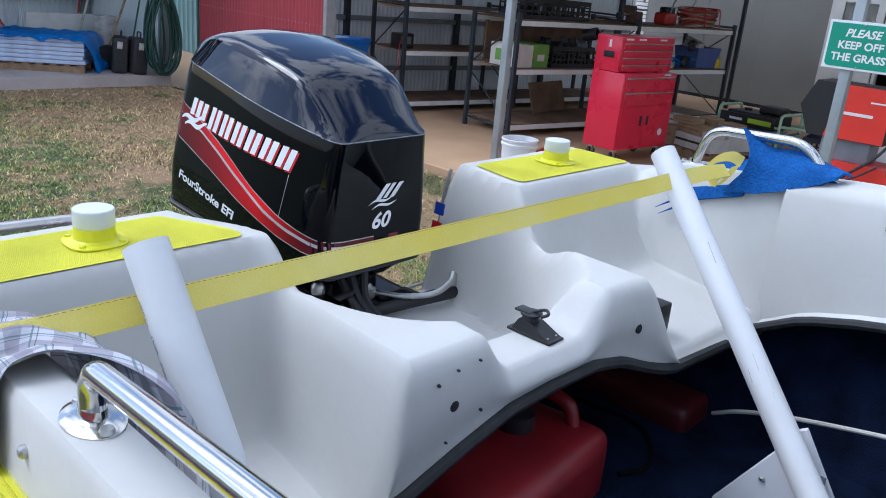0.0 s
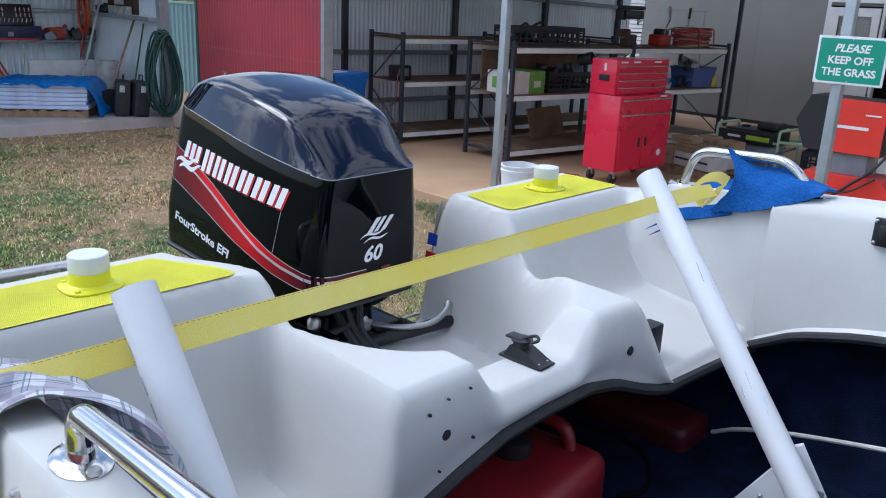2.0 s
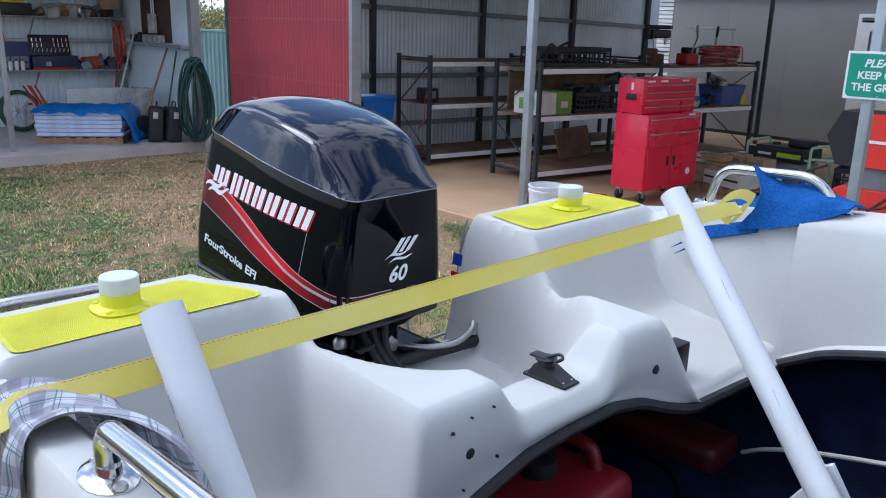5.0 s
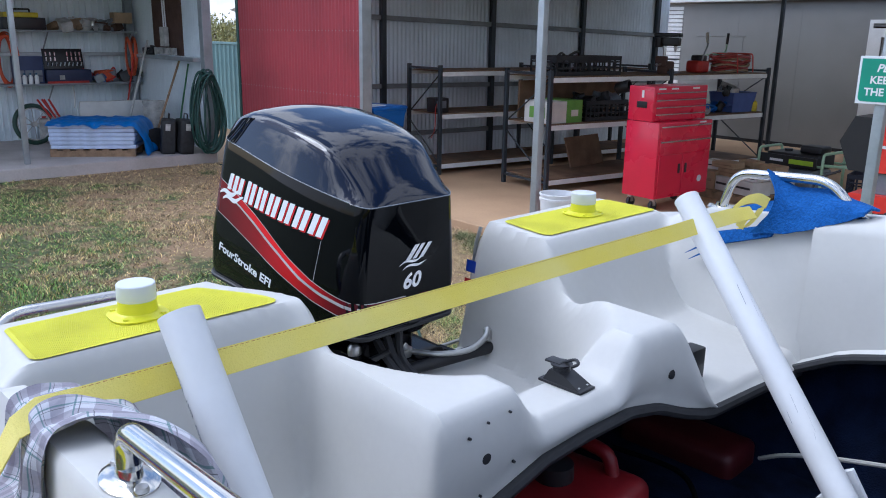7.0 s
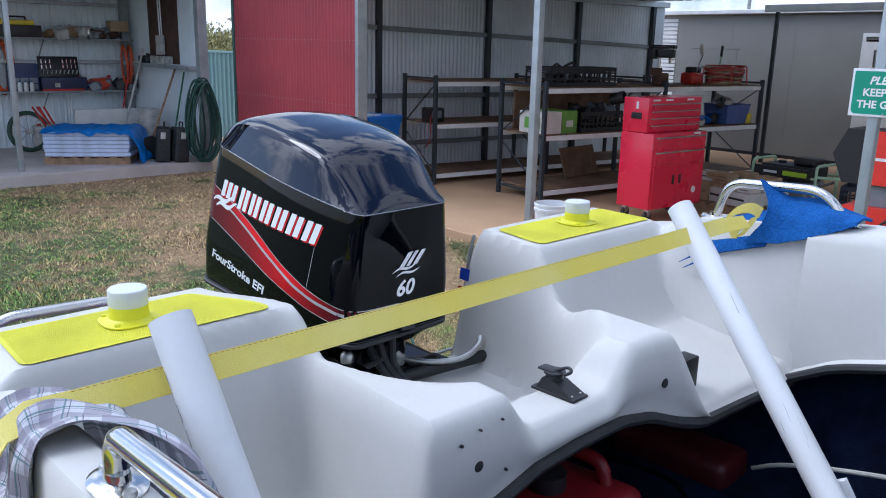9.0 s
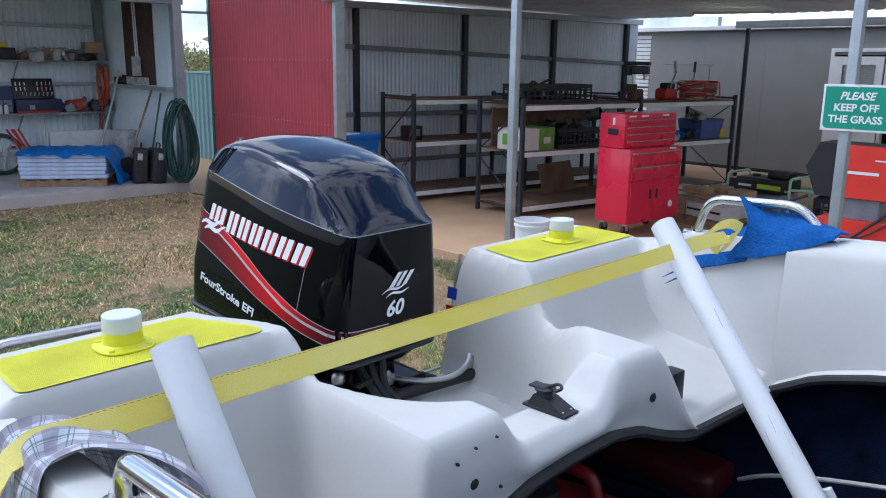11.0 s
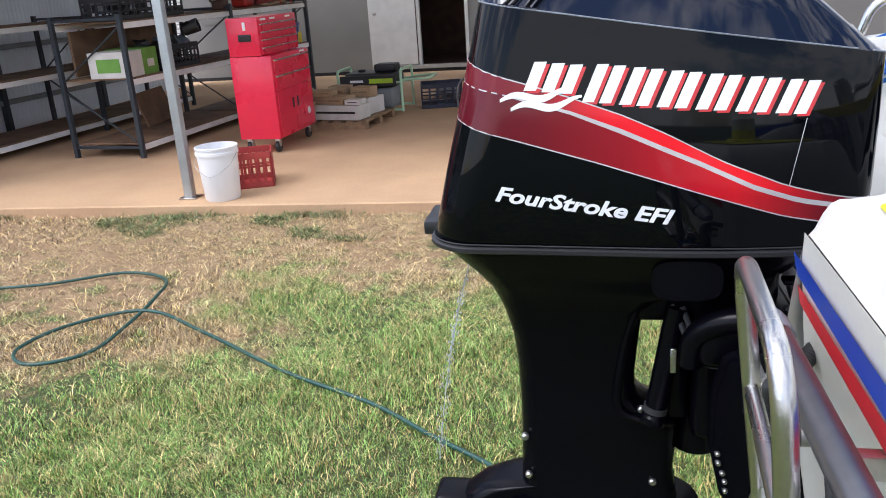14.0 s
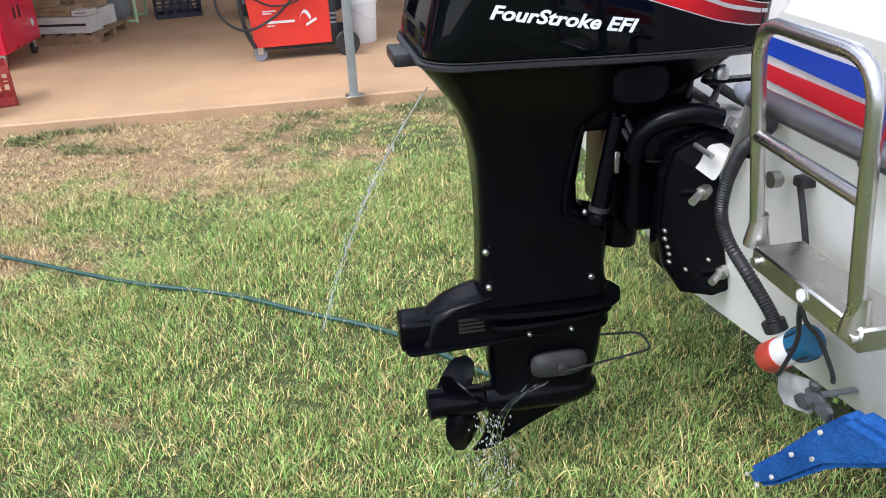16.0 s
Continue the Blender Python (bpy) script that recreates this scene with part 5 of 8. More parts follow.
for p in ((0.885, 0.418, 0.86), (0.93, 0.418, 0.80), (0.935, 0.470, 0.955)):
    dot("screw", p, 0.006, "Y", BOLT, "steel screw", br)

# tie-down strap across the boat
strap = thing("strap", "yellow webbing tie-down strap with red stitching, pulled tight", "strap")
S0, S1 = Vector((0.484, -0.945, 1.412)), Vector((0.450, 0.452, 1.428))
run = [S0 + (S1 - S0) * (i / 30) for i in range(31)]
run += [Vector((0.448, 0.60, 1.433)), Vector((0.452, 0.72, 1.437)), Vector((0.468, 0.80, 1.440))]
W_ = [0.042] * 31 + [0.042, 0.042, 0.038]
side_v = [Vector((-0.58, 0.0, 0.81))] * 31 + [Vector((-0.58, 0, 0.81)), Vector((-0.6, 0.1, 0.75)), Vector((-0.7, 0.1, 0.65))]
out = [Vector((0.484, -1.0, 1.414)), Vector((0.484, -1.03, 1.400)), Vector((0.482, -1.06, 1.35)), Vector((0.478, -1.20, 1.27))]
part("webbing", ribbon(out[::-1] + run, [0.042] * 4 + W_, [Vector((-1, 0, 0.05)), Vector((-1, 0, 0.1)), Vector((-0.9, 0, 0.3)), Vector((-0.75, 0, 0.6))] + side_v), STRAP, strap)
stt = bmesh.new()
dv = (S1 - S0)
nv = dv.normalized().cross(side_v[0]).normalized()
sv = side_v[0].normalized()
for i in range(150):
    a = S0 + dv * ((i + 0.1) / 150) + sv * 0.0180
    b_ = S0 + dv * ((i + 0.68) / 150) + sv * 0.0180
    for o_ in (0.0027, -0.0009):
        q = [a + nv * o_, b_ + nv * o_, b_ + nv * o_ + sv * 0.0008, a + nv * o_ + sv * 0.0008]
        stt.faces.new([stt.verts.new(p) for p in q])
part("stitching", stt, STITCH, strap, "red stitching")
for pts_, sd2, wd_ in (([(0.405, 0.800, 1.432), (0.430, 0.812, 1.462), (0.462, 0.825, 1.474), (0.487, 0.840, 1.462)], (0.25, 0.2, 0.9), 0.030), ([(0.478, 0.826, 1.452), (0.462, 0.826, 1.420), (0.440, 0.826, 1.392), (0.420, 0.826, 1.385)], (0.75, 0.1, 0.45), 0.026), ([(0.420, 0.824, 1.385), (0.428, 0.822, 1.408), (0.446, 0.820, 1.428)], (0.75, 0.1, -0.35), 0.024)):
    c = smooth_path(pts_, 6)
    part("loose_end", ribbon(c, [wd_] * len(c), [Vector(sd2)] * len(c)), STRAP, strap)

# blue carpet padding under the strap at the port rail
cp = thing("carpet_pad", "blue marine carpet offcut folded over the port gunwale", "carpet offcut")


def along(pts, u):
    """A place at u in 0..1 on the curve through the points."""
    c = smooth_path(pts, 8)
    k = u * (len(c) - 1)
    return c[int(k)].lerp(c[min(len(c) - 1, int(k) + 1)], k - int(k))


LOW_E = [(0.437, 0.850, 1.369), (0.549, 0.850, 1.390), (0.650, 0.855, 1.430), (0.728, 0.862, 1.466)]
TOP_E = [(0.442, 0.905, 1.545), (0.509, 0.935, 1.505), (0.604, 0.945, 1.505), (0.735, 0.945, 1.474)]
CURL = [(0.437, 0.850, 1.369), (0.486, 0.858, 1.430), (0.487, 0.880, 1.490), (0.442, 0.905, 1.545)]
rows = []
for i in range(33):
    u = i / 32
    row = []
    for j in range(19):
        v = j / 18
        lo_, hi_ = along(LOW_E, u), along(TOP_E, u)
        p = lo_.lerp(hi_, v) + (along(CURL, v) - along(CURL, 0).lerp(along(CURL, 1), v)) * (1 - u) ** 3
        p += Vector((0, -0.022, 0.012)) * math.sin(math.pi * v) * (0.35 + 0.65 * u)
        p.z += 0.004 * noise.noise((9 * u, 7 * v, 2))
        row.append(p)
    rows.append(row)
cpb = surf(rows)
bmesh.ops.solidify(cpb, geom=cpb.faces[:], thickness=0.006)
part("flap", cpb, CARP, cp)
rows = []
for i in range(21):
    u = i / 20
    lo_, hi_ = Vector((lerp(0.300, 0.50, u), 0.852, lerp(1.302, 1.372, u))), Vector((lerp(0.285, 0.52, u), lerp(0.905, 0.965, u), lerp(1.398, 1.475, u)))
    rows.append([lo_.lerp(hi_, k / 8) + Vector((0, 0.0, 0.016 * math.sin(math.pi * k / 8))) for k in range(9)])
cpb = surf(rows)
bmesh.ops.solidify(cpb, geom=cpb.faces[:], thickness=0.006)
part("fold", cpb, CARP, cp)
for dz, dx in ((0.0, 0.0), (-0.017, 0.012)):
    rows = [[(lerp(0.345, 0.258, t) + dx, 0.842 - 0.012 * t, lerp(1.318, 1.280, t) + dz + 0.006 * k * (1.15 - t) + 0.004 * math.sin(4 * t)) for k in (0, 1, 2)] for t in [i / 7 for i in range(8)]]
    cpb = surf(rows)
    bmesh.ops.solidify(cpb, geom=cpb.faces[:], thickness=0.005)
    part("tab", cpb, CARP, cp)


def check_cloth():
    m = mat("plaid cloth", (0.50, 0.50, 0.52), 0.9, vary=0.1, scale=10, bump=0.5, bump_scale=160)
    n, l = m.node_tree.nodes, m.node_tree.links
    b = n["Principled BSDF"]
    uv = n.new("ShaderNodeUVMap")
    sp = n.new("ShaderNodeSeparateXYZ")
    l.new(uv.outputs["UV"], sp.inputs[0])
    prev = None

    def wave(out, freq, lo, hi, phase):
        a = n.new("ShaderNodeMath")
        a.operation = "MULTIPLY_ADD"
        a.inputs[1].default_value, a.inputs[2].default_value = freq, phase
        l.new(out, a.inputs[0])
        fr_ = n.new("ShaderNodeMath")
        fr_.operation = "FRACT"
        l.new(a.outputs[0], fr_.inputs[0])
        g1, g2, mu = n.new("ShaderNodeMath"), n.new("ShaderNodeMath"), n.new("ShaderNodeMath")
        g1.operation, g2.operation, mu.operation = "GREATER_THAN", "LESS_THAN", "MULTIPLY"
        g1.inputs[1].default_value, g2.inputs[1].default_value = lo, hi
        l.new(fr_.outputs[0], g1.inputs[0])
        l.new(fr_.outputs[0], g2.inputs[0])
        l.new(g1.outputs[0], mu.inputs[0])
        l.new(g2.outputs[0], mu.inputs[1])
        return mu.outputs[0]

    col = None
    for out, freq, lo, hi, ph, c, k in ((sp.outputs[0], 6.4, 0.0, 0.45, 0.0, (0.16, 0.14, 0.17), 0.55), (sp.outputs[1], 5.2, 0.0, 0.42, 0.2, (0.18, 0.16, 0.20), 0.55), (sp.outputs[0], 6.4, 0.68, 0.74, 0.0, (0.06, 0.16, 0.16), 0.7),
                                        (sp.outputs[1], 5.2, 0.66, 0.71, 0.2, (0.06, 0.16, 0.16), 0.7), (sp.outputs[0], 6.4, 0.80, 0.82, 0.0, (0.05, 0.05, 0.06), 0.7), (sp.outputs[1], 5.2, 0.78, 0.80, 0.2, (0.05, 0.05, 0.06), 0.7)):
        mx, mu = n.new("ShaderNodeMixRGB"), n.new("ShaderNodeMath")
        mu.operation = "MULTIPLY"
        mu.inputs[1].default_value = k
        l.new(wave(out, freq, lo, hi, ph), mu.inputs[0])
        l.new(mu.outputs[0], mx.inputs[0])
        mx.inputs[2].default_value = (*c, 1)
        if col is None:
            mx.inputs[1].default_value = (0.50, 0.50, 0.54, 1)
        else:
            l.new(col, mx.inputs[1])
        col = mx.outputs[0]
    l.new(col, b.inputs["Base Color"])
    return m


PLAID = check_cloth()
# plaid cloth folded under the strap on the starboard gunwale: a sheet hung over the coaming
NR, NC = 72, 60
FOLD = smooth_path([(0, -1.13, -0.108), (0, -1.06, -0.102), (0, -1.030, -0.085), (0, -1.020, -0.030), (0, -1.008, 0.004), (0, -0.975, 0.014), (0, -0.935, 0.010), (0, -0.908, -0.012), (0, -0.898, -0.06), (0, -0.896, -0.13), (0, -0.894, -0.22)], 6)
rows = []
for i in range(NR + 1):
    u = i / NR
    row = []
    for j in range(NC + 1):
        v = j / NC
        # across the coaming, from the side deck over the top and down the inner wall
        x = lerp(0.38, 0.575, v)
        k_ = u * (len(FOLD) - 1)
        a_ = FOLD[int(k_)].lerp(FOLD[min(len(FOLD) - 1, int(k_) + 1)], k_ - int(k_))
        t = max(0.0, (u - 0.55) / 0.45)
        x += (0.27 * v + 0.03) * t ** 0.9
        bulge = 0.03 * math.sin(math.pi * min(1.0, 1.15 * t)) * sst(0.1, 0.7, v)
        f1 = 0.008 * math.sin(11 * v + 6 * u) + 0.004 * math.sin(23 * v - 9 * u) + 0.011 * noise.noise((5 * u, 6 * v, 1)) + 0.004 * noise.noise((13 * u, 15 * v, 4))
        top_ = max(0.0, 1 - abs(u - 0.42) / 0.2)
        row.append((x, a_.y + bulge + (1 - top_) * f1 * (1 if u > 0.42 else -1), table_at(GUN, x) - TILT + a_.z + 0.012 + f1 * (0.35 + 0.65 * top_)))
    rows.append(row)
cl_bm = surf(rows)
uvl = cl_bm.loops.layers.uv.new("UVMap")
cl_bm.verts.index_update()
for fc in cl_bm.faces:
    for lp in fc.loops:
        k = lp.vert.index
        lp[uvl].uv = ((k % (NC + 1)) / NC * 1.0, (k // (NC + 1)) / NR * 1.6)
solo("cloth", cl_bm, PLAID, "crumpled grey plaid cloth under the strap on the gunwale", "cloth")

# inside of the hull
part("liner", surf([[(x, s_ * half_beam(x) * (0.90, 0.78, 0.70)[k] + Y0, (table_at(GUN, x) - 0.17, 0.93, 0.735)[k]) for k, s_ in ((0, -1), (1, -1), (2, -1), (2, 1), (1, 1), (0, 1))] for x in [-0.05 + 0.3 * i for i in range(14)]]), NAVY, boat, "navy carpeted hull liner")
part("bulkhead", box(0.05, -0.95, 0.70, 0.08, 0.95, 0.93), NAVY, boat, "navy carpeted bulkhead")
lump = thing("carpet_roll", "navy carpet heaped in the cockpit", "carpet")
rows = []
for i in range(21):
    u = i / 20
    rows.append([(0.62 + 0.75 * u, -0.1 + 0.75 * v + 0.1 * u, 0.70 + 0.035 * math.sin(math.pi * v) * (0.6 + 0.4 * math.sin(3 * u)) + 0.02 * math.sin(9 * v + 4 * u)) for v in [k / 14 for k in range(15)]])
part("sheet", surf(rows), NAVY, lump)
tank = thing("fuel_tank", "red plastic fuel tank with a black cap under the deck lip", "fuel tank", pose(0.47, 0.0, 0.72, 0, 0, 10))
part("body", box(-0.15, -0.24, 0, 0.17, 0.22, 0.19, 0.05, 4), TANK, tank)
part("cap", lathe([(0, 0.22), (0.045, 0.22), (0.047, 0.23), (0.045, 0.262), (0.02, 0.268), (0, 0.268)], 20, m=Matrix.Translation((-0.01, 0.06, -0.035))), BLK, tank, "black screw cap")
part("handle", tube(smooth_path([(-0.08, 0.16, 0.18), (-0.06, 0.165, 0.235), (0.06, 0.165, 0.235), (0.09, 0.16, 0.18)], 6), 0.017, 10), TANK, tank)
tank2 = thing("fuel_can", "red plastic fuel can in the bilge, its shade put into the colour", "fuel can", pose(0.37, 0.70, 0.705, 0, 0, 4))
# tank red made darker here, to paint in the shade of the bilge
part("body", box(-0.16, -0.08, 0, 0.20, 0.09, 0.10, 0.035, 4), mat("red plastic with painted shade", (0.075, 0.004, 0.007), 0.5), tank2)
part("cap", lathe([(0, 0.128), (0.03, 0.128), (0.03, 0.15), (0, 0.152)], 14, m=Matrix.Translation((-0.1, 0, 0))), BLK, tank2)
solo("rope", tube(smooth_path([(0.60, 0.74, 0.78), (0.68, 0.722, 0.83), (0.80, 0.715, 0.875), (1.0, 0.72, 0.925), (1.3, 0.75, 0.98)], 6), 0.006, 8), ROPE, "white rope lying across the navy liner", "rope")
solo("fuel_hose", tube(smooth_path([(0.36, 0.40, 0.83), (0.532, 0.43, 0.83), (0.63, 0.37, 0.825), (0.668, 0.29, 0.82), (0.645, 0.215, 0.82)], 6), 0.007, 8), VENT, "black rubber fuel hose in the cockpit", "hose")

# ---- transom gear ----
BRK = thing("clamp_bracket", "black transom clamp bracket of the motor with zinc bolts", "motor bracket")
for y in (-0.222, 0.222):
    sh = [(-0.214, 0.802), (-0.211, 0.911), (-0.194, 0.975), (-0.13, 1.005), (-0.06, 1.01), (-0.075, 0.92), (-0.05, 0.755), (-0.012, 0.612), (-0.06, 0.600), (-0.142, 0.622), (-0.191, 0.698)]
    rows = [[(x - 0.026, y + dy, z) for x, z in sh] for dy in (-0.018, 0.018)]
    bb_ = surf(rows, close_u=True, caps=True)
    bmesh.ops.bevel(bb_, geom=[e for e in bb_.edges if abs(e.verts[0].co.y - e.verts[1].co.y) < 0.001], offset=0.008, segments=2, affect="EDGES")
    part("side_plate", bb_, LEG, BRK)
part("swivel", tube([(-0.235, 0, 0.66), (-0.215, 0, 1.0)], 0.048, 16), LEG, BRK)
part("swivel_arm", tube(smooth_path([(-0.268, -0.155, 0.93), (-0.262, -0.165, 0.985), (-0.225, -0.185, 1.025), (-0.165, -0.205, 1.040), (-0.105, -0.225, 1.028)], 6), 0.024, 12), LEG, BRK)
part("tilt_ram", tube([(-0.330, -0.095, 0.765), (-0.327, -0.095, 0.78), (-0.326, -0.095, 0.785), (-0.288, -0.095, 1.02)], [0.026, 0.026, 0.022, 0.022], 16), LEG, BRK)
part("ram_collar", tube([(-0.326, -0.095, 0.790), (-0.3235, -0.095, 0.803)], 0.0245, 16), RUB, BRK)
part("ram_mount", box(-0.300, -0.085, 0.765, -0.262, 0.085, 0.98, 0.015, 2), LEG, BRK)
part("ram_plate", box(-0.301, -0.122, 0.890, -0.290, -0.117, 0.942, 0.001, 1), STEELB, BRK, "scratched metal plate")
part("tilt_tube", tube([(-0.09, -0.30, 0.985), (-0.09, 0.30, 0.985)], 0.020, 14), LEG, BRK)
part("tube_nut", lathe([(0, 0), (0.026, 0), (0.026, 0.03), (0.014, 0.032), (0.014, 0.075), (0, 0.076)], 6, m=Matrix.Translation((-0.085, -0.238, 1.022)) @ Matrix.Rotation(radians(90), 4, "X") @ Matrix.Scale(0.8, 4)), ALU, BRK, "pale aluminium nut")
part("swivel_block", box(-0.255, -0.10, 0.72, -0.11, 0.10, 0.98, 0.03, 3), LEG, BRK)
part("swivel_head", box(-0.262, -0.195, 0.93, -0.075, 0.195, 1.035, 0.035, 3), LEG, BRK)
part("bracket_web", box(-0.20, -0.205, 0.66, -0.06, -0.10, 0.95, 0.02, 2), LEG, BRK)
part("mount", box(-0.42, -0.09, 0.98, -0.10, 0.09, 1.14, 0.03, 3), LEG, BRK)
for x, z in ((-0.117, 0.871), (-0.049, 0.665)):
    part("clamp_bolt", tube([(x - 0.006, -0.225, z + 0.006), (x - 0.061, -0.265, z - 0.010)], 0.0095, 10), ALU, BRK, "pale clamp bolt")
    part("bolt_collar", tube([(x - 0.014, -0.232, z + 0.004), (x - 0.032, -0.246, z - 0.002)], 0.017, 8), ALU, BRK)
for x, z in ((-0.203, 0.789), (-0.201, 0.769), (-0.193, 0.748), (-0.188, 0.73), (-0.144, 0.685), (-0.09, 0.703), (-0.186, 0.71)):
    dot("bolt", (x - 0.022, -0.242, z), 0.0052, "Y", BOLT, "steel bolt", BRK)
for k in range(2):
    pts = [(-0.30 + 0.02 * k, -0.09 - 0.01 * k, 1.02), (-0.24, -0.155 - 0.006 * k, 0.93 + 0.012 * k), (-0.16, -0.165, 0.96 - 0.01 * k), (-0.08, -0.13, 1.05 - 0.012 * k), (-0.02, -0.06, 1.10)]
    part("cable", tube(smooth_path(pts, 6), 0.0065, 8), RUB, BRK)
for k in range(3):
    part("cable", tube(smooth_path([(-0.10 + 0.02 * k, -0.06 + 0.03 * k, 1.13), (-0.03, -0.05 + 0.02 * k, 1.06), (0.06, -0.03 + 0.02 * k, 1.0)], 6), 0.011, 8), RUB, BRK)
part("shift_lever", box(-0.11, -0.15, 1.085, 0.02, -0.12, 1.095, 0.003), LEG, BRK)
part("lever_nut", lathe([(0, 0), (0.018, 0), (0.018, 0.02), (0.01, 0.03), (0, 0.03)], 8, m=Matrix.Translation((-0.07, -0.135, 1.094))), BOLT, BRK)
arm = thing("steering_link", "dull aluminium steering link across the motor well", "steering link")
part("rod", tube(smooth_path([(-0.115, 0.055, 1.045), (-0.04, 0.12, 1.04), (0.0, 0.20, 1.045), (-0.01, 0.27, 1.06), (-0.03, 0.30, 1.075)], 6), 0.0085, 10), ALU, arm)
part("eye", lathe([(0, 0), (0.028, 0), (0.028, 0.022), (0.018, 0.03), (0.014, 0.045), (0, 0.046)], 14, m=Matrix.Translation((-0.115, 0.055, 1.03))), ALU, arm)
part("end", tube([(-0.03, 0.30, 1.075), (-0.03, 0.30, 1.04)], 0.012, 8), ALU, arm)
ty = bmesh.new()
tube([(-0.06, -0.10, 1.015), (-0.02, 0.31, 1.02)], 0.017, 12, ty)
solo("steering_ram", ty, BLK, "black steering cable tube along the transom top", "steering tube")

# boarding ladder folded against the transom
lad = thing("boarding_ladder", "stainless folding boarding ladder with a flat tread", "ladder")
LY0, LY1 = -0.592, -0.898
part("rail", tube(corner_path([(-0.222, LY0, 0.925), (-0.246, LY0, 1.116), (-0.268, LY0, 1.305), (-0.284, LY1, 1.305), (-0.268, LY1, 1.116), (-0.245, LY1, 0.905)], 0.07, 8), 0.0122, 14), STEELB, lad)
part("rung", tube([(-0.246, LY0, 1.116), (-0.268, LY1, 1.116)], 0.0112, 12), STEELB, lad)
part("tread", box(-0.256, -0.925, 0.893, -0.160, -0.636, 0.933, 0.004, 1), STEELB, lad, "brushed steel tread")
for y in (LY0, LY1):
    part("hinge", lathe([(0, 0), (0.023, 0), (0.021, 0.015), (0.016, 0.04), (0.0145, 0.06), (0, 0.06)], 14, m=Matrix.Translation((-0.222 if y == LY0 else -0.245, y, 0.912))), STEELB, lad)
for p in ((-0.258, LY1 - 0.015, 0.912), (-0.258, -0.655, 0.912)):
    dot("bolt", p, 0.008, "X", BOLT, "steel bolt", lad)
tb2 = thing("ladder_tube", "dark steel tube with a grey plug along the transom", "tube")
part("tube", tube([(-0.200, -0.50, 1.152), (-0.200, -1.02, 1.150)], 0.021, 14), mat("dark steel", (0.22, 0.22, 0.23), 0.35, 0.8), tb2)
part("plug", lathe([(0, 0), (0.012, 0.004), (0.022, 0.03), (0.026, 0.06), (0.026, 0.11), (0, 0.11)], 16, m=Matrix.Translation((-0.196, -0.425, 1.153)) @ Matrix.Rotation(radians(91), 4, "X") @ Matrix.Diagonal((0.8, 0.8, 0.8, 1))), GREYM, tb2, "grey plastic plug")
part("stay", box(-0.20, -0.80, 1.12, -0.14, -0.78, 1.15, 0.004), STEELB, tb2)
dot("bolt", (-0.15, -0.515, 1.0), 0.016, "X", BOLT, "brass-coloured nut", boat, 0.012)
pump_q = Vector((0.21, -0.67, 0.70)).to_track_quat("Z", "Y").to_matrix().to_4x4()
bp_ = thing("bilge_pump", "red, white and blue bilge pump at the transom foot", "bilge pump", Matrix.Translation((-0.165, -0.647, 0.716)) @ pump_q @ Matrix.Scale(0.78, 4))
part("cap", lathe([(0, -0.075), (0.034, -0.075), (0.038, -0.068), (0.039, -0.02), (0, -0.02)], 22), PUMPR, bp_, "red cap")
part("body", lathe([(0.036, -0.02), (0.037, 0.03), (0.036, 0.035), (0, 0.035)], 22), PUMPW, bp_)
part("grille", lathe([(0.034, 0.035), (0.041, 0.036), (0.041, 0.075), (0.037, 0.085), (0, 0.085)], 22), PUMPB, bp_, "blue slotted base")
part("mount", box(-0.02, -0.02, -0.01, 0.09, 0.02, 0.03, 0.006), PUMPB, bp_)
for k in range(8):
    a = 2 * math.pi * k / 8
    part("slot", box(-0.003, 0.040, 0.040, 0.003, 0.0425, 0.075, m=Matrix.Rotation(a, 4, "Z")), DARK, bp_)
hp = smooth_path([(-0.13, -0.44, 1.10), (-0.17, -0.50, 1.095), (-0.19, -0.475, 1.060), (-0.19, -0.443, 1.020), (-0.19, -0.415, 0.955), (-0.19, -0.411, 0.892), (-0.19, -0.452, 0.848), (-0.185, -0.537, 0.807), (-0.172, -0.59, 0.765), (-0.163, -0.607, 0.732)], 20)
solo("bilge_hose", tube(hp, 0.0120, 12, rib=0.0018), HOSEB, "black ribbed hose from the bilge pump", "hose")
solo("hose_clip", tube([(-0.170, -0.598, 0.752), (-0.164, -0.606, 0.734)], 0.022, 12), BLK, "black hose clip on the pump", "hose clip")
pc = thing("drain_cord", "black cord and clip hanging on the transom", "cord")
part("grip", box(-0.150, -0.590, 1.006, -0.112, -0.562, 1.026, 0.006), BLK, pc)
part("cord", tube(smooth_path([(-0.142, -0.575, 1.012), (-0.138, -0.583, 0.98), (-0.136, -0.595, 0.945), (-0.133, -0.608, 0.90)], 5), 0.006, 8), RUB, pc)
pk = thing("pump_lanyard", "black cord loop tying the bilge pump to the ladder", "cord")
part("tag", lathe([(0, 0), (0.0105, 0), (0.0105, 0.003), (0, 0.003)], 14, m=Matrix.Translation((-0.257, -0.786, 0.916)) @ Matrix.Rotation(radians(-90), 4, "Y")), WHT, pk)
part("cord", tube(smooth_path([(-0.256, -0.786, 0.900), (-0.24, -0.765, 0.865), (-0.22, -0.744, 0.805), (-0.20, -0.69, 0.71), (-0.185, -0.66, 0.675)], 6), 0.0042, 8), RUB, pk)
part("cord", tube(smooth_path([(-0.256, -0.786, 0.900), (-0.24, -0.785, 0.865), (-0.215, -0.79, 0.833), (-0.19, -0.80, 0.775), (-0.175, -0.79, 0.745), (-0.155, -0.765, 0.725)], 6), 0.0042, 8), RUB, pk)
tdx = thing("transducer", "grey wing clamp with a cloudy plastic tab under the transom", "transducer")
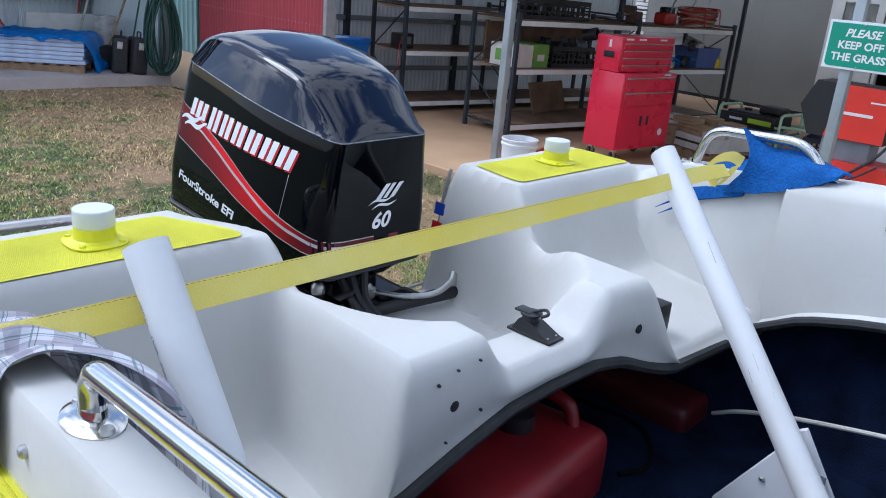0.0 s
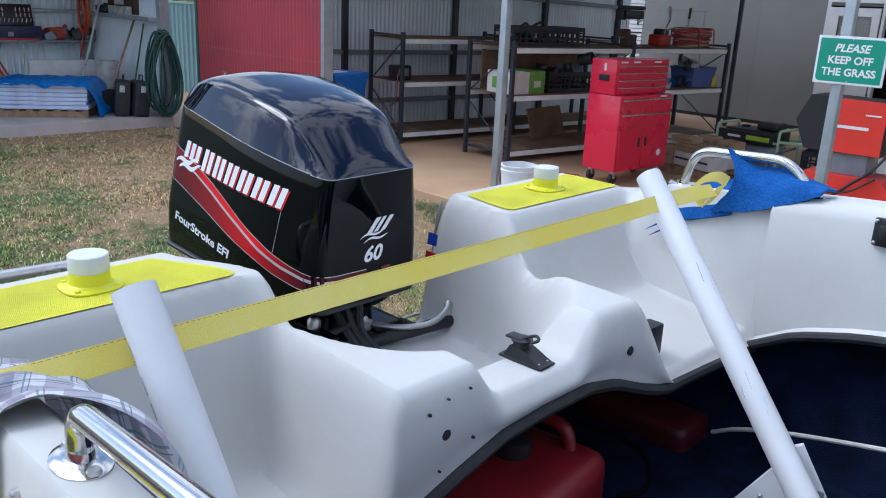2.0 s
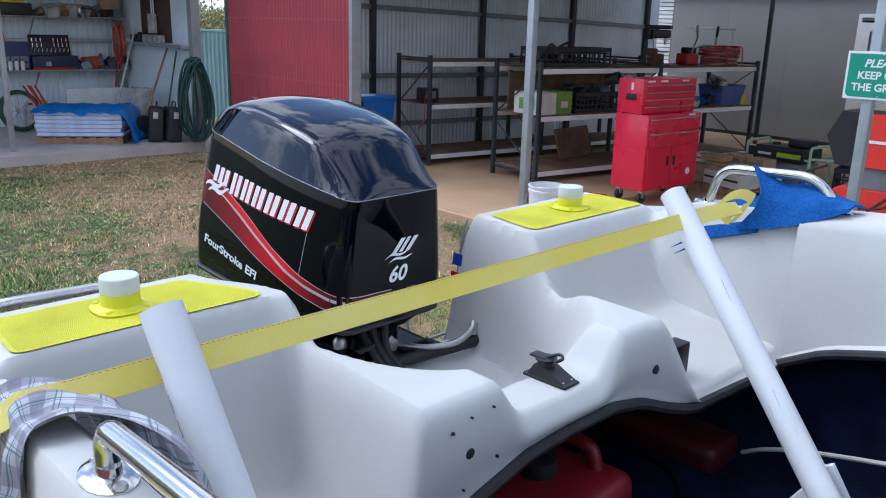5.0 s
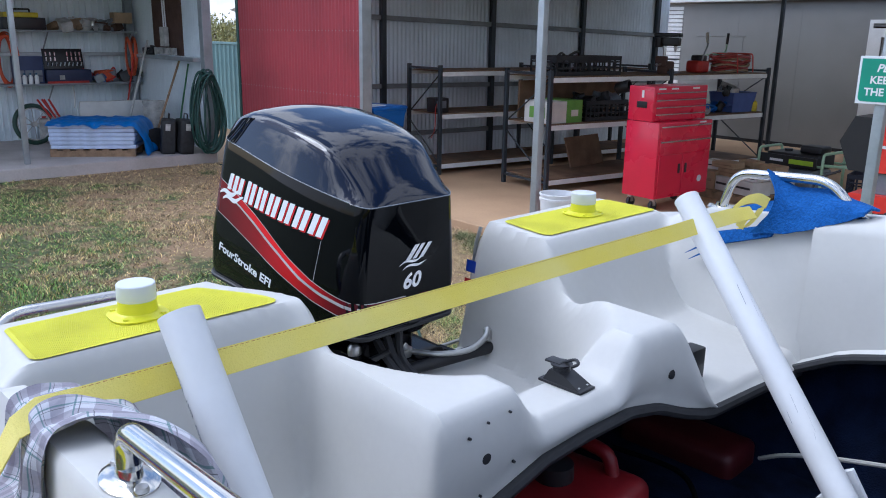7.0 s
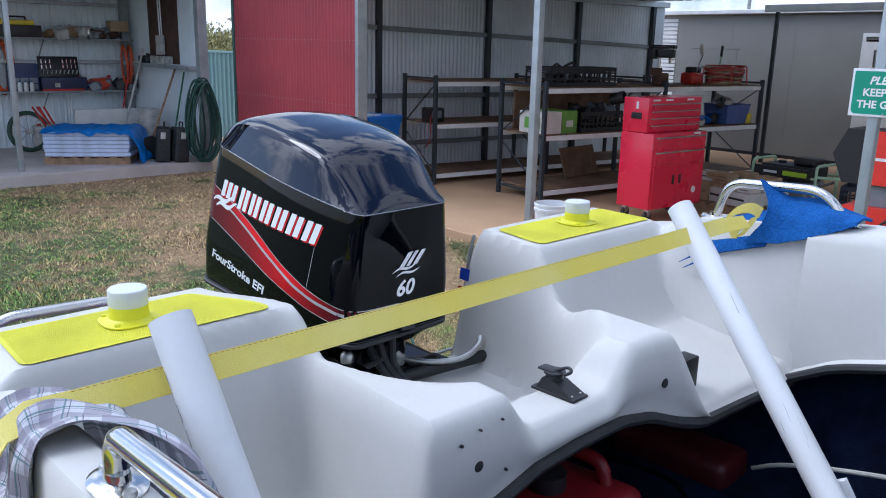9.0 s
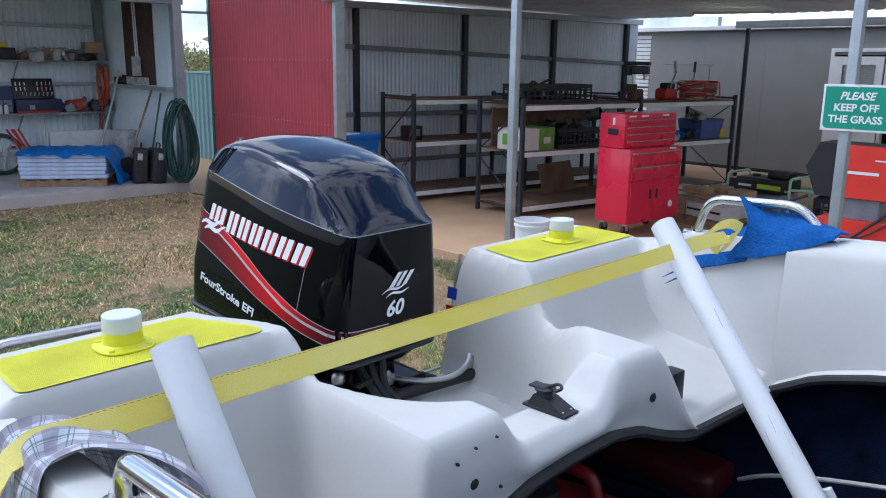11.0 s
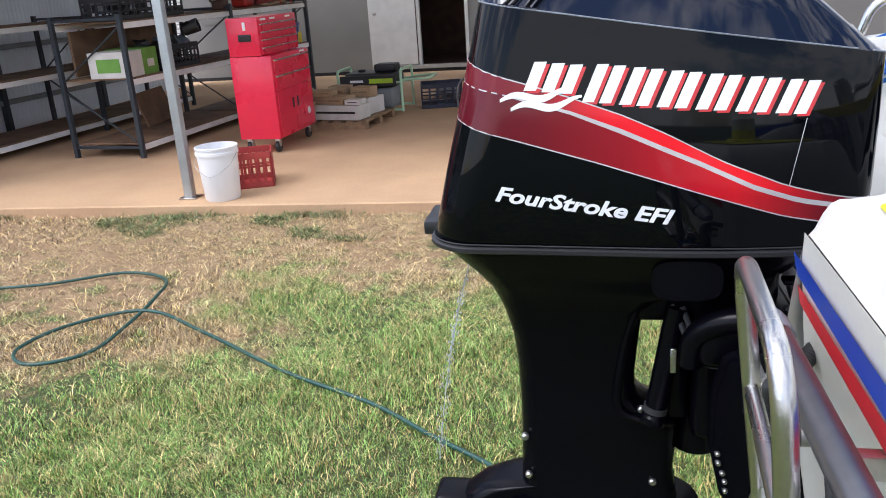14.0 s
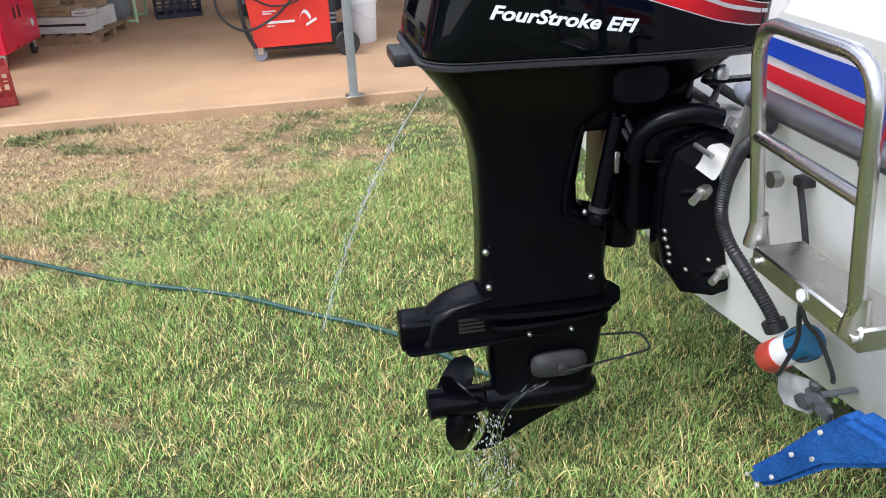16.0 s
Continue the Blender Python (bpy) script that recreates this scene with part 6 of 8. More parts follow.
part("arm", box(-0.150, -0.718, 0.652, -0.06, -0.706, 0.660, 0.003), GREYM, tdx)
tp = [(-0.155, -0.615, 0.650), (-0.158, -0.628, 0.615), (-0.160, -0.655, 0.602), (-0.162, -0.730, 0.632), (-0.152, -0.720, 0.690)]
tb = surf([[Vector(p) for p in tp], [Vector(p) + Vector((0.006, 0, 0.001)) for p in tp]], close_u=True, caps=True)
part("tab", tb, mat("cloudy plastic", (0.42, 0.43, 0.42), 0.35, vary=0.2, scale=20), tdx, "cloudy grey plastic tab")
LOBE = mat("wet grey rubber", (0.06, 0.065, 0.07), 0.3, vary=0.2, scale=20)
random.seed(31)
for c_, r_ in (((-0.166, -0.742, 0.672), 0.022), ((-0.164, -0.710, 0.648), 0.016), ((-0.164, -0.770, 0.668), 0.018), ((-0.168, -0.738, 0.700), 0.011)):
    nb = bmesh.new()
    bmesh.ops.create_icosphere(nb, subdivisions=2, radius=r_)
    for v in nb.verts:
        v.co = Vector((v.co.x * 0.7, v.co.y * 1.15, v.co.z * 0.8)) * (1 + 0.45 * noise.noise(v.co * 70 + Vector(c_) * 50)) + Vector(c_)
    part("lobe", nb, LOBE, tdx)

# carpeted trailer bunk under the hull
bunk = thing("trailer_bunk", "trailer bunk wrapped in blue carpet, with pale staples", "trailer bunk")
sh = [(-0.192, -0.612, 0.415), (-0.195, -0.655, 0.405), (-0.192, -0.705, 0.450), (-0.165, -0.800, 0.565), (-0.130, -0.930, 0.665), (-0.120, -0.960, 0.690), (-0.150, -0.900, 0.700), (-0.188, -0.838, 0.712), (-0.190, -0.770, 0.630), (-0.192, -0.690, 0.515)]
bb_ = surf([[Vector(p) for p in sh], [Vector(p) + Vector((0.05, 0, 0.012)) for p in sh]], close_u=True, caps=True)
bmesh.ops.bevel(bb_, geom=bb_.edges[:], offset=0.012, segments=2, affect="EDGES")
part("wrap", bb_, CARP, bunk)
for p in ((-0.198, -0.632, 0.422), (-0.198, -0.668, 0.424), (-0.196, -0.705, 0.475), (-0.193, -0.745, 0.560), (-0.186, -0.790, 0.585), (-0.192, -0.805, 0.655)):
    dot("staple", p, 0.0045, "X", DIRTYW, "", bunk, 0.003)
part("stay", box(0.0, -1.02, -0.08, 0.05, -0.96, 0.74, 0.006), GALV, bunk, "galvanised bunk stay")
keel = thing("trailer", "galvanised boat trailer frame under the hull", "trailer")
part("beam", box(0.5, -0.05, 0.30, 4.9, 0.05, 0.40, 0.008), GALV, keel)
for x in (0.6, 2.2):
    part("crossbar", box(x, -0.95, 0.33, x + 0.08, 0.95, 0.41, 0.008), GALV, keel)
for y in (-0.82, 0.82):
    part("bunk", box(0.4, y - 0.05, 0.41, 3.4, y + 0.05, 0.60, 0.01), CARP, keel)
    w_ = part("wheel", lathe([(0.12, -0.08), (0.24, -0.085), (0.28, -0.06), (0.285, 0), (0.28, 0.06), (0.24, 0.085), (0.12, 0.08)], 30, m=Matrix.Translation((2.0, math.copysign(1.05, y), GZ + 0.27)) @ Matrix.Rotation(radians(90), 4, "X")), RUB, keel)
    part("rim", lathe([(0, -0.05), (0.13, -0.07), (0.13, 0.07), (0, 0.05)], 24, m=Matrix.Translation((2.0, math.copysign(1.05, y), GZ + 0.27)) @ Matrix.Rotation(radians(90), 4, "X")), GALV, w_)
part("axle", tube([(2.0, -1.0, GZ + 0.27), (2.0, 1.0, GZ + 0.27)], 0.025, 10), GALV, keel)
part("jockey", tube([(4.8, 0, GZ + 0.05), (4.8, 0, 0.38)], 0.03, 10), GALV, keel)
part("keel_roller", lathe([(0, -0.06), (0.05, -0.06), (0.035, 0), (0.05, 0.06), (0, 0.06)], 14, m=Matrix.Translation((0.6, 0, 0.435)) @ Matrix.Rotation(radians(90), 4, "X")), RUB, keel)

# flushing muffs and their wire
muff = thing("flush_muffs", "black rubber flushing muffs clamped on the gearcase", "flushing muffs")
for y in (-0.062, 0.062):
    s_ = -1 if y < 0 else 1
    rows = []
    for t, w, h in ((0.0, 0.075, 0.036), (0.012, 0.077, 0.038), (0.026, 0.062, 0.028), (0.030, 0.055, 0.022)):
        rows.append([(-0.40 + w * math.copysign(abs(math.cos(a)) ** 0.6, math.cos(a)), y - s_ * 0.02 + s_ * t, 0.345 + h * math.copysign(abs(math.sin(a)) ** 0.6, math.sin(a))) for a in [2 * math.pi * k / 20 for k in range(20)]])
    part("cup", surf(rows, close_u=True, caps=True), RUB, muff)
    part("boss", lathe([(0, 0), (0.018, 0), (0.014, 0.014), (0, 0.015)], 14, m=Matrix.Translation((-0.395, y + s_ * 0.008, 0.34)) @ Matrix.Rotation(radians(90 if s_ < 0 else -90), 4, "X")), RUB, muff)
part("wire", tube(corner_path([(-0.395, -0.085, 0.34), (-0.135, -0.045, 0.345), (-0.13, 0.045, 0.345), (-0.395, 0.085, 0.34)], 0.03), 0.0032, 8), RUB, muff)

# water running from the motor
wt = thing("water_jet", "thin clear stream from the motor's tell-tale, and drips", "water")
jet = []
for i in range(26):
    t = i / 25
    jet.append((-0.70 - 0.31 * t, 0.03 + 0.93 * t, 1.09 - 0.80 * t - 0.34 * t * t))
part("stream", tube(jet, [0.0018 + 0.0010 * math.sin(i * 2.1) for i in range(26)], 6), SPRAY, wt)
dr = bmesh.new()
random.seed(3)
for i in range(150):
    k = random.uniform(0.15, 1)
    p = (-0.70 - 0.31 * k + random.gauss(0, 0.004 + 0.008 * k), 0.03 + 0.93 * k + random.gauss(0, 0.004 + 0.008 * k), 1.09 - 0.80 * k - 0.34 * k * k + random.gauss(0, 0.012))
    lathe([(0, -0.004), (0.0022, -0.001), (0.0022, 0.001), (0, 0.004)], 5, dr, Matrix.Translation(p))
for i in range(150):
    k = random.random()
    p = (-0.60 + random.gauss(0, 0.028 + 0.03 * k), -0.055 + random.gauss(0, 0.02 + 0.02 * k), 0.20 - 0.25 * k)
    lathe([(0, -0.004), (0.0018, -0.001), (0.0018, 0.001), (0, 0.004)], 4, dr, Matrix.Translation(p))
for i in range(36):
    p = (-0.57 + random.gauss(0, 0.03), -0.06 + random.gauss(0, 0.02), random.uniform(-0.05, 0.22))
    lathe([(0, -0.005), (0.0022, -0.001), (0.0022, 0.001), (0, 0.006)], 5, dr, Matrix.Translation(p))
part("drops", dr, SPRAY, wt)["kind"] = "stuff"
for k in range(6):
    a_, b__ = random.gauss(0, 0.022), random.gauss(0, 0.04)
    pts = [Vector((-0.60 + a_ + b__ * t + 0.006 * math.sin(9 * t + k), -0.055 + 0.6 * b__ * t + 0.005 * math.cos(8 * t + 2 * k), lerp(0.20, 0.20 - 0.04 * k, t))) for t in [q / 12 for q in range(13)]]
    part("strand", tube(pts, [0.0004 + 0.0012 * abs(math.sin(1.7 * q + k)) for q in range(13)], 6), WATER, wt)
for k in range(3):
    part("runnel", tube(smooth_path([(-0.43 - 0.03 * k, -0.064, 0.30), (-0.50 - 0.01 * k, -0.062, 0.265), (-0.545 - 0.012 * k, -0.06, 0.21), (-0.56 - 0.012 * k, -0.05, 0.12), (-0.565 - 0.01 * k, -0.045, 0.02), (-0.57, -0.04, -0.05)], 6), 0.0020, 6), WATER, wt)

# ---- things in the open shed ----


def shelving(length, depth, ups, levels, height, m, label):
    th = thing("shelving_unit", label, "shelving", m, "shelving units")
    for s in ups:
        for y in (0.0, depth):
            part("upright", lipped(s - 0.025, y - 0.025, 0, s + 0.025, y + 0.025, height, 0.003), SHELFB, th)
        part("end_rail", lipped(s - 0.012, 0.02, height - 0.06, s + 0.012, depth - 0.02, height - 0.03, 0.002), SHELFB, th)
        part("end_rail", lipped(s - 0.012, 0.02, 0.10, s + 0.012, depth - 0.02, 0.13, 0.002), SHELFB, th)
        a, b = (0.45, 1.25)
        part("brace", tube([(s, 0.03, a - 0.28), (s, depth - 0.03, a + 0.25)], 0.010, 6), SHELFB, th)
        part("brace", tube([(s, depth - 0.03, b - 0.42), (s, 0.03, b + 0.12)], 0.010, 6), SHELFB, th)
    for s0, s1 in zip(ups, ups[1:]):
        for z in levels:
            for y in (-0.005, depth - 0.025):
                part("beam", lipped(s0 + 0.027, y, z - 0.06, s1 - 0.027, y + 0.03, z, 0.004), SHELFW, th)
            part("shelf_board", lipped(s0 + 0.03, 0.01, z + 0.001, s1 - 0.03, depth - 0.01, z + 0.017, 0.003), BOARD, th)
    return th


SH2 = pose(-5.19, 6.29, 0, 0, 0, 83.1)
SH1 = pose(-6.99, 6.06, 0, 0, 0, 83.5)
shelving(4.31, 0.86, (0.0, 2.155, 4.31), (0.14, 0.83, 1.41), 1.50, SH2, "steel shelving unit with pale beams and brown boards")
shelving(4.17, 0.80, (0.0, 2.08, 4.15), (0.14, 0.83, 1.41), 1.50, SH1, "steel shelving unit along the shed wall, mostly empty")


def crate(name, label, w, d, h, mt, m, rows=4, group=""):
    """An open-sided plastic crate."""
    th = thing(name, label, "crate", m, group)
    part("floor_pan", box(-w / 2, -d / 2, 0, w / 2, d / 2, 0.012), mt, th)
    side = bmesh.new()
    for z0, z1 in ((0.0, 0.05), (h - 0.055, h)):
        for a in ((-w / 2, -d / 2, w / 2, -d / 2 + 0.012), (-w / 2, d / 2 - 0.012, w / 2, d / 2), (-w / 2, -d / 2, -w / 2 + 0.012, d / 2), (w / 2 - 0.012, -d / 2, w / 2, d / 2)):
            box(a[0], a[1], z0, a[2], a[3], z1, bm=side)
        part("rim", side, mt, th, smooth=False)
        side = bmesh.new()
    bars = bmesh.new()
    n = 5
    for i in range(n + 1):
        x = lerp(-w / 2, w / 2 - 0.022, i / n)
        y = lerp(-d / 2, d / 2 - 0.022, i / n)
        for yy in (-d / 2, d / 2 - 0.012):
            box(x, yy, 0.04, x + 0.022, yy + 0.012, h - 0.05, bm=bars)
        for xx in (-w / 2, w / 2 - 0.012):
            box(xx, y, 0.04, xx + 0.012, y + 0.022, h - 0.05, bm=bars)
    for z in [h * (0.36 + 0.3 * k) for k in range(2)]:
        for yy in (-d / 2, d / 2 - 0.010):
            box(-w / 2, yy, z, w / 2, yy + 0.010, z + 0.018, bm=bars)
        for xx in (-w / 2, w / 2 - 0.010):
            box(xx, -d / 2, z, xx + 0.010, d / 2, z + 0.018, bm=bars)
    part("slats", bars, mt, th, smooth=False)
    return th


def clutter(name, label, cat, mats, n, size, m, seed, spread, group=""):
    """A small heap of machine parts, each a part of its own."""
    rnd = random.Random(seed)
    th = thing(name, label, cat, m, group)
    for i in range(n):
        x, y = rnd.uniform(-spread[0], spread[0]), rnd.uniform(-spread[1], spread[1])
        s = size * rnd.uniform(0.6, 1.3)
        mt = rnd.choice(mats)
        k = rnd.random()
        mm = Matrix.Translation((x, y, s * 0.35)) @ Euler((rnd.uniform(-0.5, 0.5), rnd.uniform(-0.5, 0.5), rnd.uniform(0, 6))).to_matrix().to_4x4()
        if k < 0.4:
            part("piece", box(-s * 0.6, -s * 0.4, -s * 0.35, s * 0.6, s * 0.4, s * 0.35, s * 0.12, 2, m=mm), mt, th)
        elif k < 0.75:
            part("piece", lathe([(0, -s * 0.4), (s * 0.3, -s * 0.4), (s * 0.36, -s * 0.1), (s * 0.25, s * 0.1), (s * 0.3, s * 0.4), (0, s * 0.45)], 14, m=mm), mt, th)
        else:
            pts = [mm @ Vector((rnd.uniform(-s, s), rnd.uniform(-s, s) * 0.6, rnd.uniform(-0.1, 0.5) * s)) for _ in range(5)]
            part("piece", tube(smooth_path(pts, 5), s * 0.07, 8), mt, th)
    return th


DKM = [BCRATE, BLK, GREYM, GREYP, RUB]
# on the second shelf: top
for x in (0.42, 0.98):
    crate("plastic_crate", "black plastic crate on the top shelf", 0.56, 0.50, 0.24, BCRATE, SH2 @ pose(x, 0.32, 1.428), group="black crates")
clutter("machine_parts", "heap of dark machine parts in crates", "machine parts", DKM, 14, 0.13, SH2 @ pose(0.6, 0.32, 1.52), 11, (0.32, 0.16))
for k, (x, z, r_) in enumerate(((0.42, 1.60, 0.14), (0.66, 1.62, 0.12))):
    pts = [(x + r_ * math.cos(a), 0.30 + 0.05 * math.sin(2 * a + k), z + 0.10 * math.sin(a)) for a in [2 * math.pi * q / 18 for q in range(19)]]
    solo("hose_loop", tube(pts, 0.016, 8), RUB, "loop of black hose lying over the crates", "hose", SH2, "hose loops")
# drill press
dp = thing("drill_press", "small dark bench drill press on the top shelf", "drill press", SH2 @ pose(2.48, 0.36, 1.428, 0, 0, 25) @ Matrix.Scale(0.74, 4))
part("base", box(-0.15, -0.20, 0, 0.15, 0.16, 0.035, 0.01), GREYM, dp)
part("column", tube([(0, 0.08, 0.03), (0, 0.08, 0.62)], 0.030, 14), STEELB, dp)
part("table", box(-0.13, -0.17, 0.24, 0.13, 0.07, 0.27, 0.006), GREYM, dp)
part("table_clamp", lathe([(0, 0), (0.055, 0), (0.055, 0.09), (0, 0.09)], 14, m=Matrix.Translation((0, 0.08, 0.21))), GREYM, dp)
part("head", box(-0.09, -0.20, 0.50, 0.09, 0.12, 0.66, 0.03, 3), BLK, dp)
part("belt_cover", box(-0.11, -0.22, 0.665, 0.11, 0.28, 0.74, 0.03, 3), BLK, dp)
part("motor", lathe([(0, 0), (0.075, 0), (0.08, 0.02), (0.075, 0.18), (0, 0.185)], 16, m=Matrix.Translation((0, 0.20, 0.475))), BLK, dp)
part("chuck", lathe([(0, 0), (0.012, 0), (0.026, 0.05), (0.028, 0.12), (0, 0.12)], 12, m=Matrix.Translation((0, -0.12, 0.385))), STEELB, dp)
for k in range(3):
    a = 2.1 * k
    part("handle", tube([(0.09, -0.08, 0.56), (0.12, -0.08 + 0.14 * math.cos(a), 0.56 + 0.14 * math.sin(a))], 0.008, 8), STEELB, dp)
vs_ = thing("vice", "rusty brown bench vice on the top shelf", "vice", SH2 @ pose(2.22, 0.16, 1.428, 0, 0, 10))
part("body", box(-0.11, -0.08, 0, 0.09, 0.08, 0.17, 0.03, 3), BROWNB, vs_)
part("jaw", box(-0.15, -0.09, 0.10, -0.11, 0.09, 0.24, 0.015, 2), BROWNB, vs_)
part("screw", tube([(-0.25, 0, 0.13), (0.0, 0, 0.13)], 0.016, 8), STEELB, vs_)
# edger bars and red coiled hose
ed = thing("edger", "garden edger with bent handlebars on the top shelf", "edger", SH2 @ pose(3.10, 0.35, 1.428))
part("engine", box(-0.12, -0.12, 0, 0.14, 0.12, 0.17, 0.05, 3), REDP, ed)
part("engine_cover", box(-0.06, -0.09, 0.15, 0.11, 0.09, 0.25, 0.04, 3), BLK, ed)
part("handlebar", tube(smooth_path([(0.0, -0.07, 0.12), (-0.04, -0.14, 0.28), (0.02, -0.14, 0.40), (-0.01, -0.14, 0.50)], 6), 0.012, 8), GREYM, ed)
part("grip", tube([(0.01, -0.14, 0.42), (-0.02, -0.14, 0.56)], 0.022, 10), DIRTYW, ed)
part("handlebar", tube(smooth_path([(0.05, 0.07, 0.12), (0.30, 0.10, 0.24), (0.62, 0.12, 0.26), (0.74, 0.10, 0.30), (0.76, 0.10, 0.42)], 6), 0.012, 8), LIME, ed)
part("grip", tube([(0.76, 0.10, 0.40), (0.77, 0.10, 0.56)], 0.020, 10), RUB, ed)
rh = thing("red_hose", "red air hose coiled in a heap on the top shelf", "air hose", SH2 @ pose(3.86, 0.36, 1.428, 0, 0, 6))
rnd = random.Random(14)
for k in range(9):
    ru, rv, z = rnd.uniform(0.34, 0.46), rnd.uniform(0.16, 0.25), 0.022 + 0.027 * k
    pts = [(ru * math.cos(a) + rnd.uniform(-0.02, 0.02), rv * math.sin(a), z + 0.015 * math.sin(3 * a + k)) for a in [2 * math.pi * q / 20 for q in range(21)]]
    part("loop", tube(smooth_path(pts, 2), 0.014, 7), CRATE if k % 3 else CARD, rh)
for x in (-0.22, 0.2):
    part("tie", tube(corner_path([(x, -0.27, 0.0), (x, -0.24, 0.27), (x + 0.05, 0.24, 0.27), (x + 0.05, 0.27, 0.0)], 0.05), 0.010, 8), REDP, rh)
# middle level
cg = thing("carton", "green and white cardboard carton on the middle shelf", "carton", SH2 @ pose(0.16, 0.28, 0.848, 0, 0, 3))
part("box", box(-0.14, -0.24, 0, 0.16, 0.22, 0.27, 0.004, 1), CARDW, cg)
part("box", box(0.165, -0.24, 0, 0.44, 0.22, 0.28, 0.004, 1), CARDG, cg, "green printed carton")
part("panel", box(0.24, -0.2445, 0.08, 0.36, -0.2405, 0.16), CARDW, cg)
part("end_panel", box(-0.1445, -0.16, 0.06, -0.1405, 0.12, 0.20), CARDG, cg)
for x in (0.86, 1.24):
    crate("plastic_crate", "black plastic crate of parts on the middle shelf", 0.38, 0.52, 0.26, BCRATE, SH2 @ pose(x, 0.32, 0.848), group="black crates")
clutter("machine_parts", "dark hoses and motor parts in the crates", "machine parts", DKM, 14, 0.15, SH2 @ pose(1.0, 0.32, 1.06), 4, (0.30, 0.16))
solo("hose_end", lathe([(0.05, 0), (0.075, 0.02), (0.08, 0.20), (0.065, 0.20), (0.06, 0.02)], 18, m=pose(1.22, 0.10, 1.25, 75, 0, 20)), BLK, "open end of a wide black hose in the crates", "hose", SH2)
bt = thing("storage_tub", "blue plastic tub with tools and bags on the shelf", "tub", SH2 @ pose(3.92, 0.30, 0.848))
rows = []
for z, k in ((0, 0.88), (0.27, 1.0), (0.29, 1.03), (0.29, 0.97), (0.03, 0.85)):
    rows.append([(0.27 * k * sx, 0.22 * k * sy, z) for sx, sy in ((-1, -1), (1, -1), (1, 1), (-1, 1))])
part("tub", surf(rows, close_u=True, caps=True), BLUEP, bt, smooth=False)
clutter("tools", "blue and dark bags and power tools heaped on the shelf", "tools", [BLUEP, BLK, GREYM, BLUEP, DIRTYW, BINB], 16, 0.17, SH2 @ pose(3.30, 0.30, 0.85), 9, (0.34, 0.2))
clutter("tools", "dark power tools lying over the tub", "tools", [BLK, RUB, GREYM, DIRTYW], 9, 0.17, SH2 @ pose(3.72, 0.30, 1.10), 19, (0.32, 0.14))
yb_ = thing("bottle", "yellow plastic bottle at the end of the shelf", "bottle", SH2 @ pose(4.20, 0.12, 0.848))
part("body", lathe([(0, 0), (0.055, 0), (0.057, 0.01), (0.057, 0.13), (0.03, 0.16), (0, 0.16)], 16), YELB, yb_)
part("cap", lathe([(0, 0.158), (0.018, 0.158), (0.018, 0.185), (0, 0.187)], 12), YELB, yb_)
solo("board_offcut", box(0.15, 0.78, 0.86, 2.0, 0.81, 1.34, 0.004, 1), BOARD, "brown board leaning behind the crates", "board", SH2)
solo("board_offcut", box(-0.05, -0.012, 0, 0.75, 0.012, 0.42, 0.004, 1), BOARD, "brown board standing on the bottom shelf", "board", SH2 @ pose(1.0, 0.60, 0.158, -18, 0, 12))
ch = thing("battery_charger", "small black battery charger with red leads on the shelf", "battery charger", SH1 @ pose(0.12, 0.25, 0.848))
part("case", box(-0.11, -0.11, 0, 0.13, 0.11, 0.20, 0.02, 2), BLK, ch)
part("panel", box(-0.08, -0.114, 0.06, 0.08, -0.109, 0.16), GREYM, ch)
for d in (0, 0.05):
    part("lead", tube(smooth_path([(-0.08 + d, -0.11, 0.12), (-0.16 + d, -0.20, 0.05), (-0.18 + d, -0.22, -0.20), (-0.20 - d, -0.16, -0.34)], 6), 0.006, 8), (REDP, BLK)[d > 0], ch)

# red tool cabinet
tc_ = thing("tool_cabinet", "red steel roller tool cabinet with a top chest", "tool cabinet", pose(-3.63, 6.34, 0, 0, 0, 86.0))
TW, TD = 0.96, 0.46
part("lower_body", box(0, 0, 0.15, TW, TD, 1.0, 0.012), TRED, tc_)
for z0, z1 in ((0.815, 0.965), (0.655, 0.80)):
    d_ = part("drawer", box(0.035, -0.014, z0, TW - 0.035, 0.0, z1, 0.004, 1), TRED, tc_)
    part("pull", box(0.035, -0.026, z1 - 0.022, TW - 0.035, -0.008, z1 - 0.004, 0.003, 1), CHROME, d_, "bright drawer pull")
for x0, x1, h_ in ((0.035, 0.445, 0.39), (0.455, TW - 0.035, 0.51)):
    d_ = part("door", box(x0, -0.012, 0.18, x1, 0.0, 0.64, 0.004, 1), TRED, tc_)
    part("handle", box(h_ - 0.018, -0.018, 0.42, h_ + 0.018, -0.010, 0.53, 0.006, 2), BLK, d_, "black recessed handle")
part("badge", lathe([(0, 0), (0.04, 0), (0.04, 0.002), (0, 0.002)], 18, m=Matrix.Translation((0.78, -0.013, 0.33)) @ Matrix.Rotation(radians(90), 4, "X")), SIGNW, tc_, "round white badge")
part("top_chest", box(0.005, 0.105, 1.004, TW - 0.005, TD - 0.005, 1.385, 0.010), TRED, tc_)
for i in range(4):
    z0 = 1.02 + 0.078 * i
    d_ = part("drawer", box(0.04, 0.093, z0, TW - 0.04, 0.105, z0 + 0.066, 0.003, 1), TRED, tc_)
    part("pull", box(0.04, 0.080, z0 + 0.050, TW - 0.04, 0.098, z0 + 0.063, 0.002, 1), CHROME, d_, "bright drawer pull")
for x, z, y in ((0.08, 1.348, 0.100), (0.30, 1.348, 0.100), (0.68, 1.348, 0.100), (0.72, 0.973, -0.004)):
    part("badge", box(x, y, z, x + 0.12, y + 0.0045, z + 0.018), SIGNW, tc_)
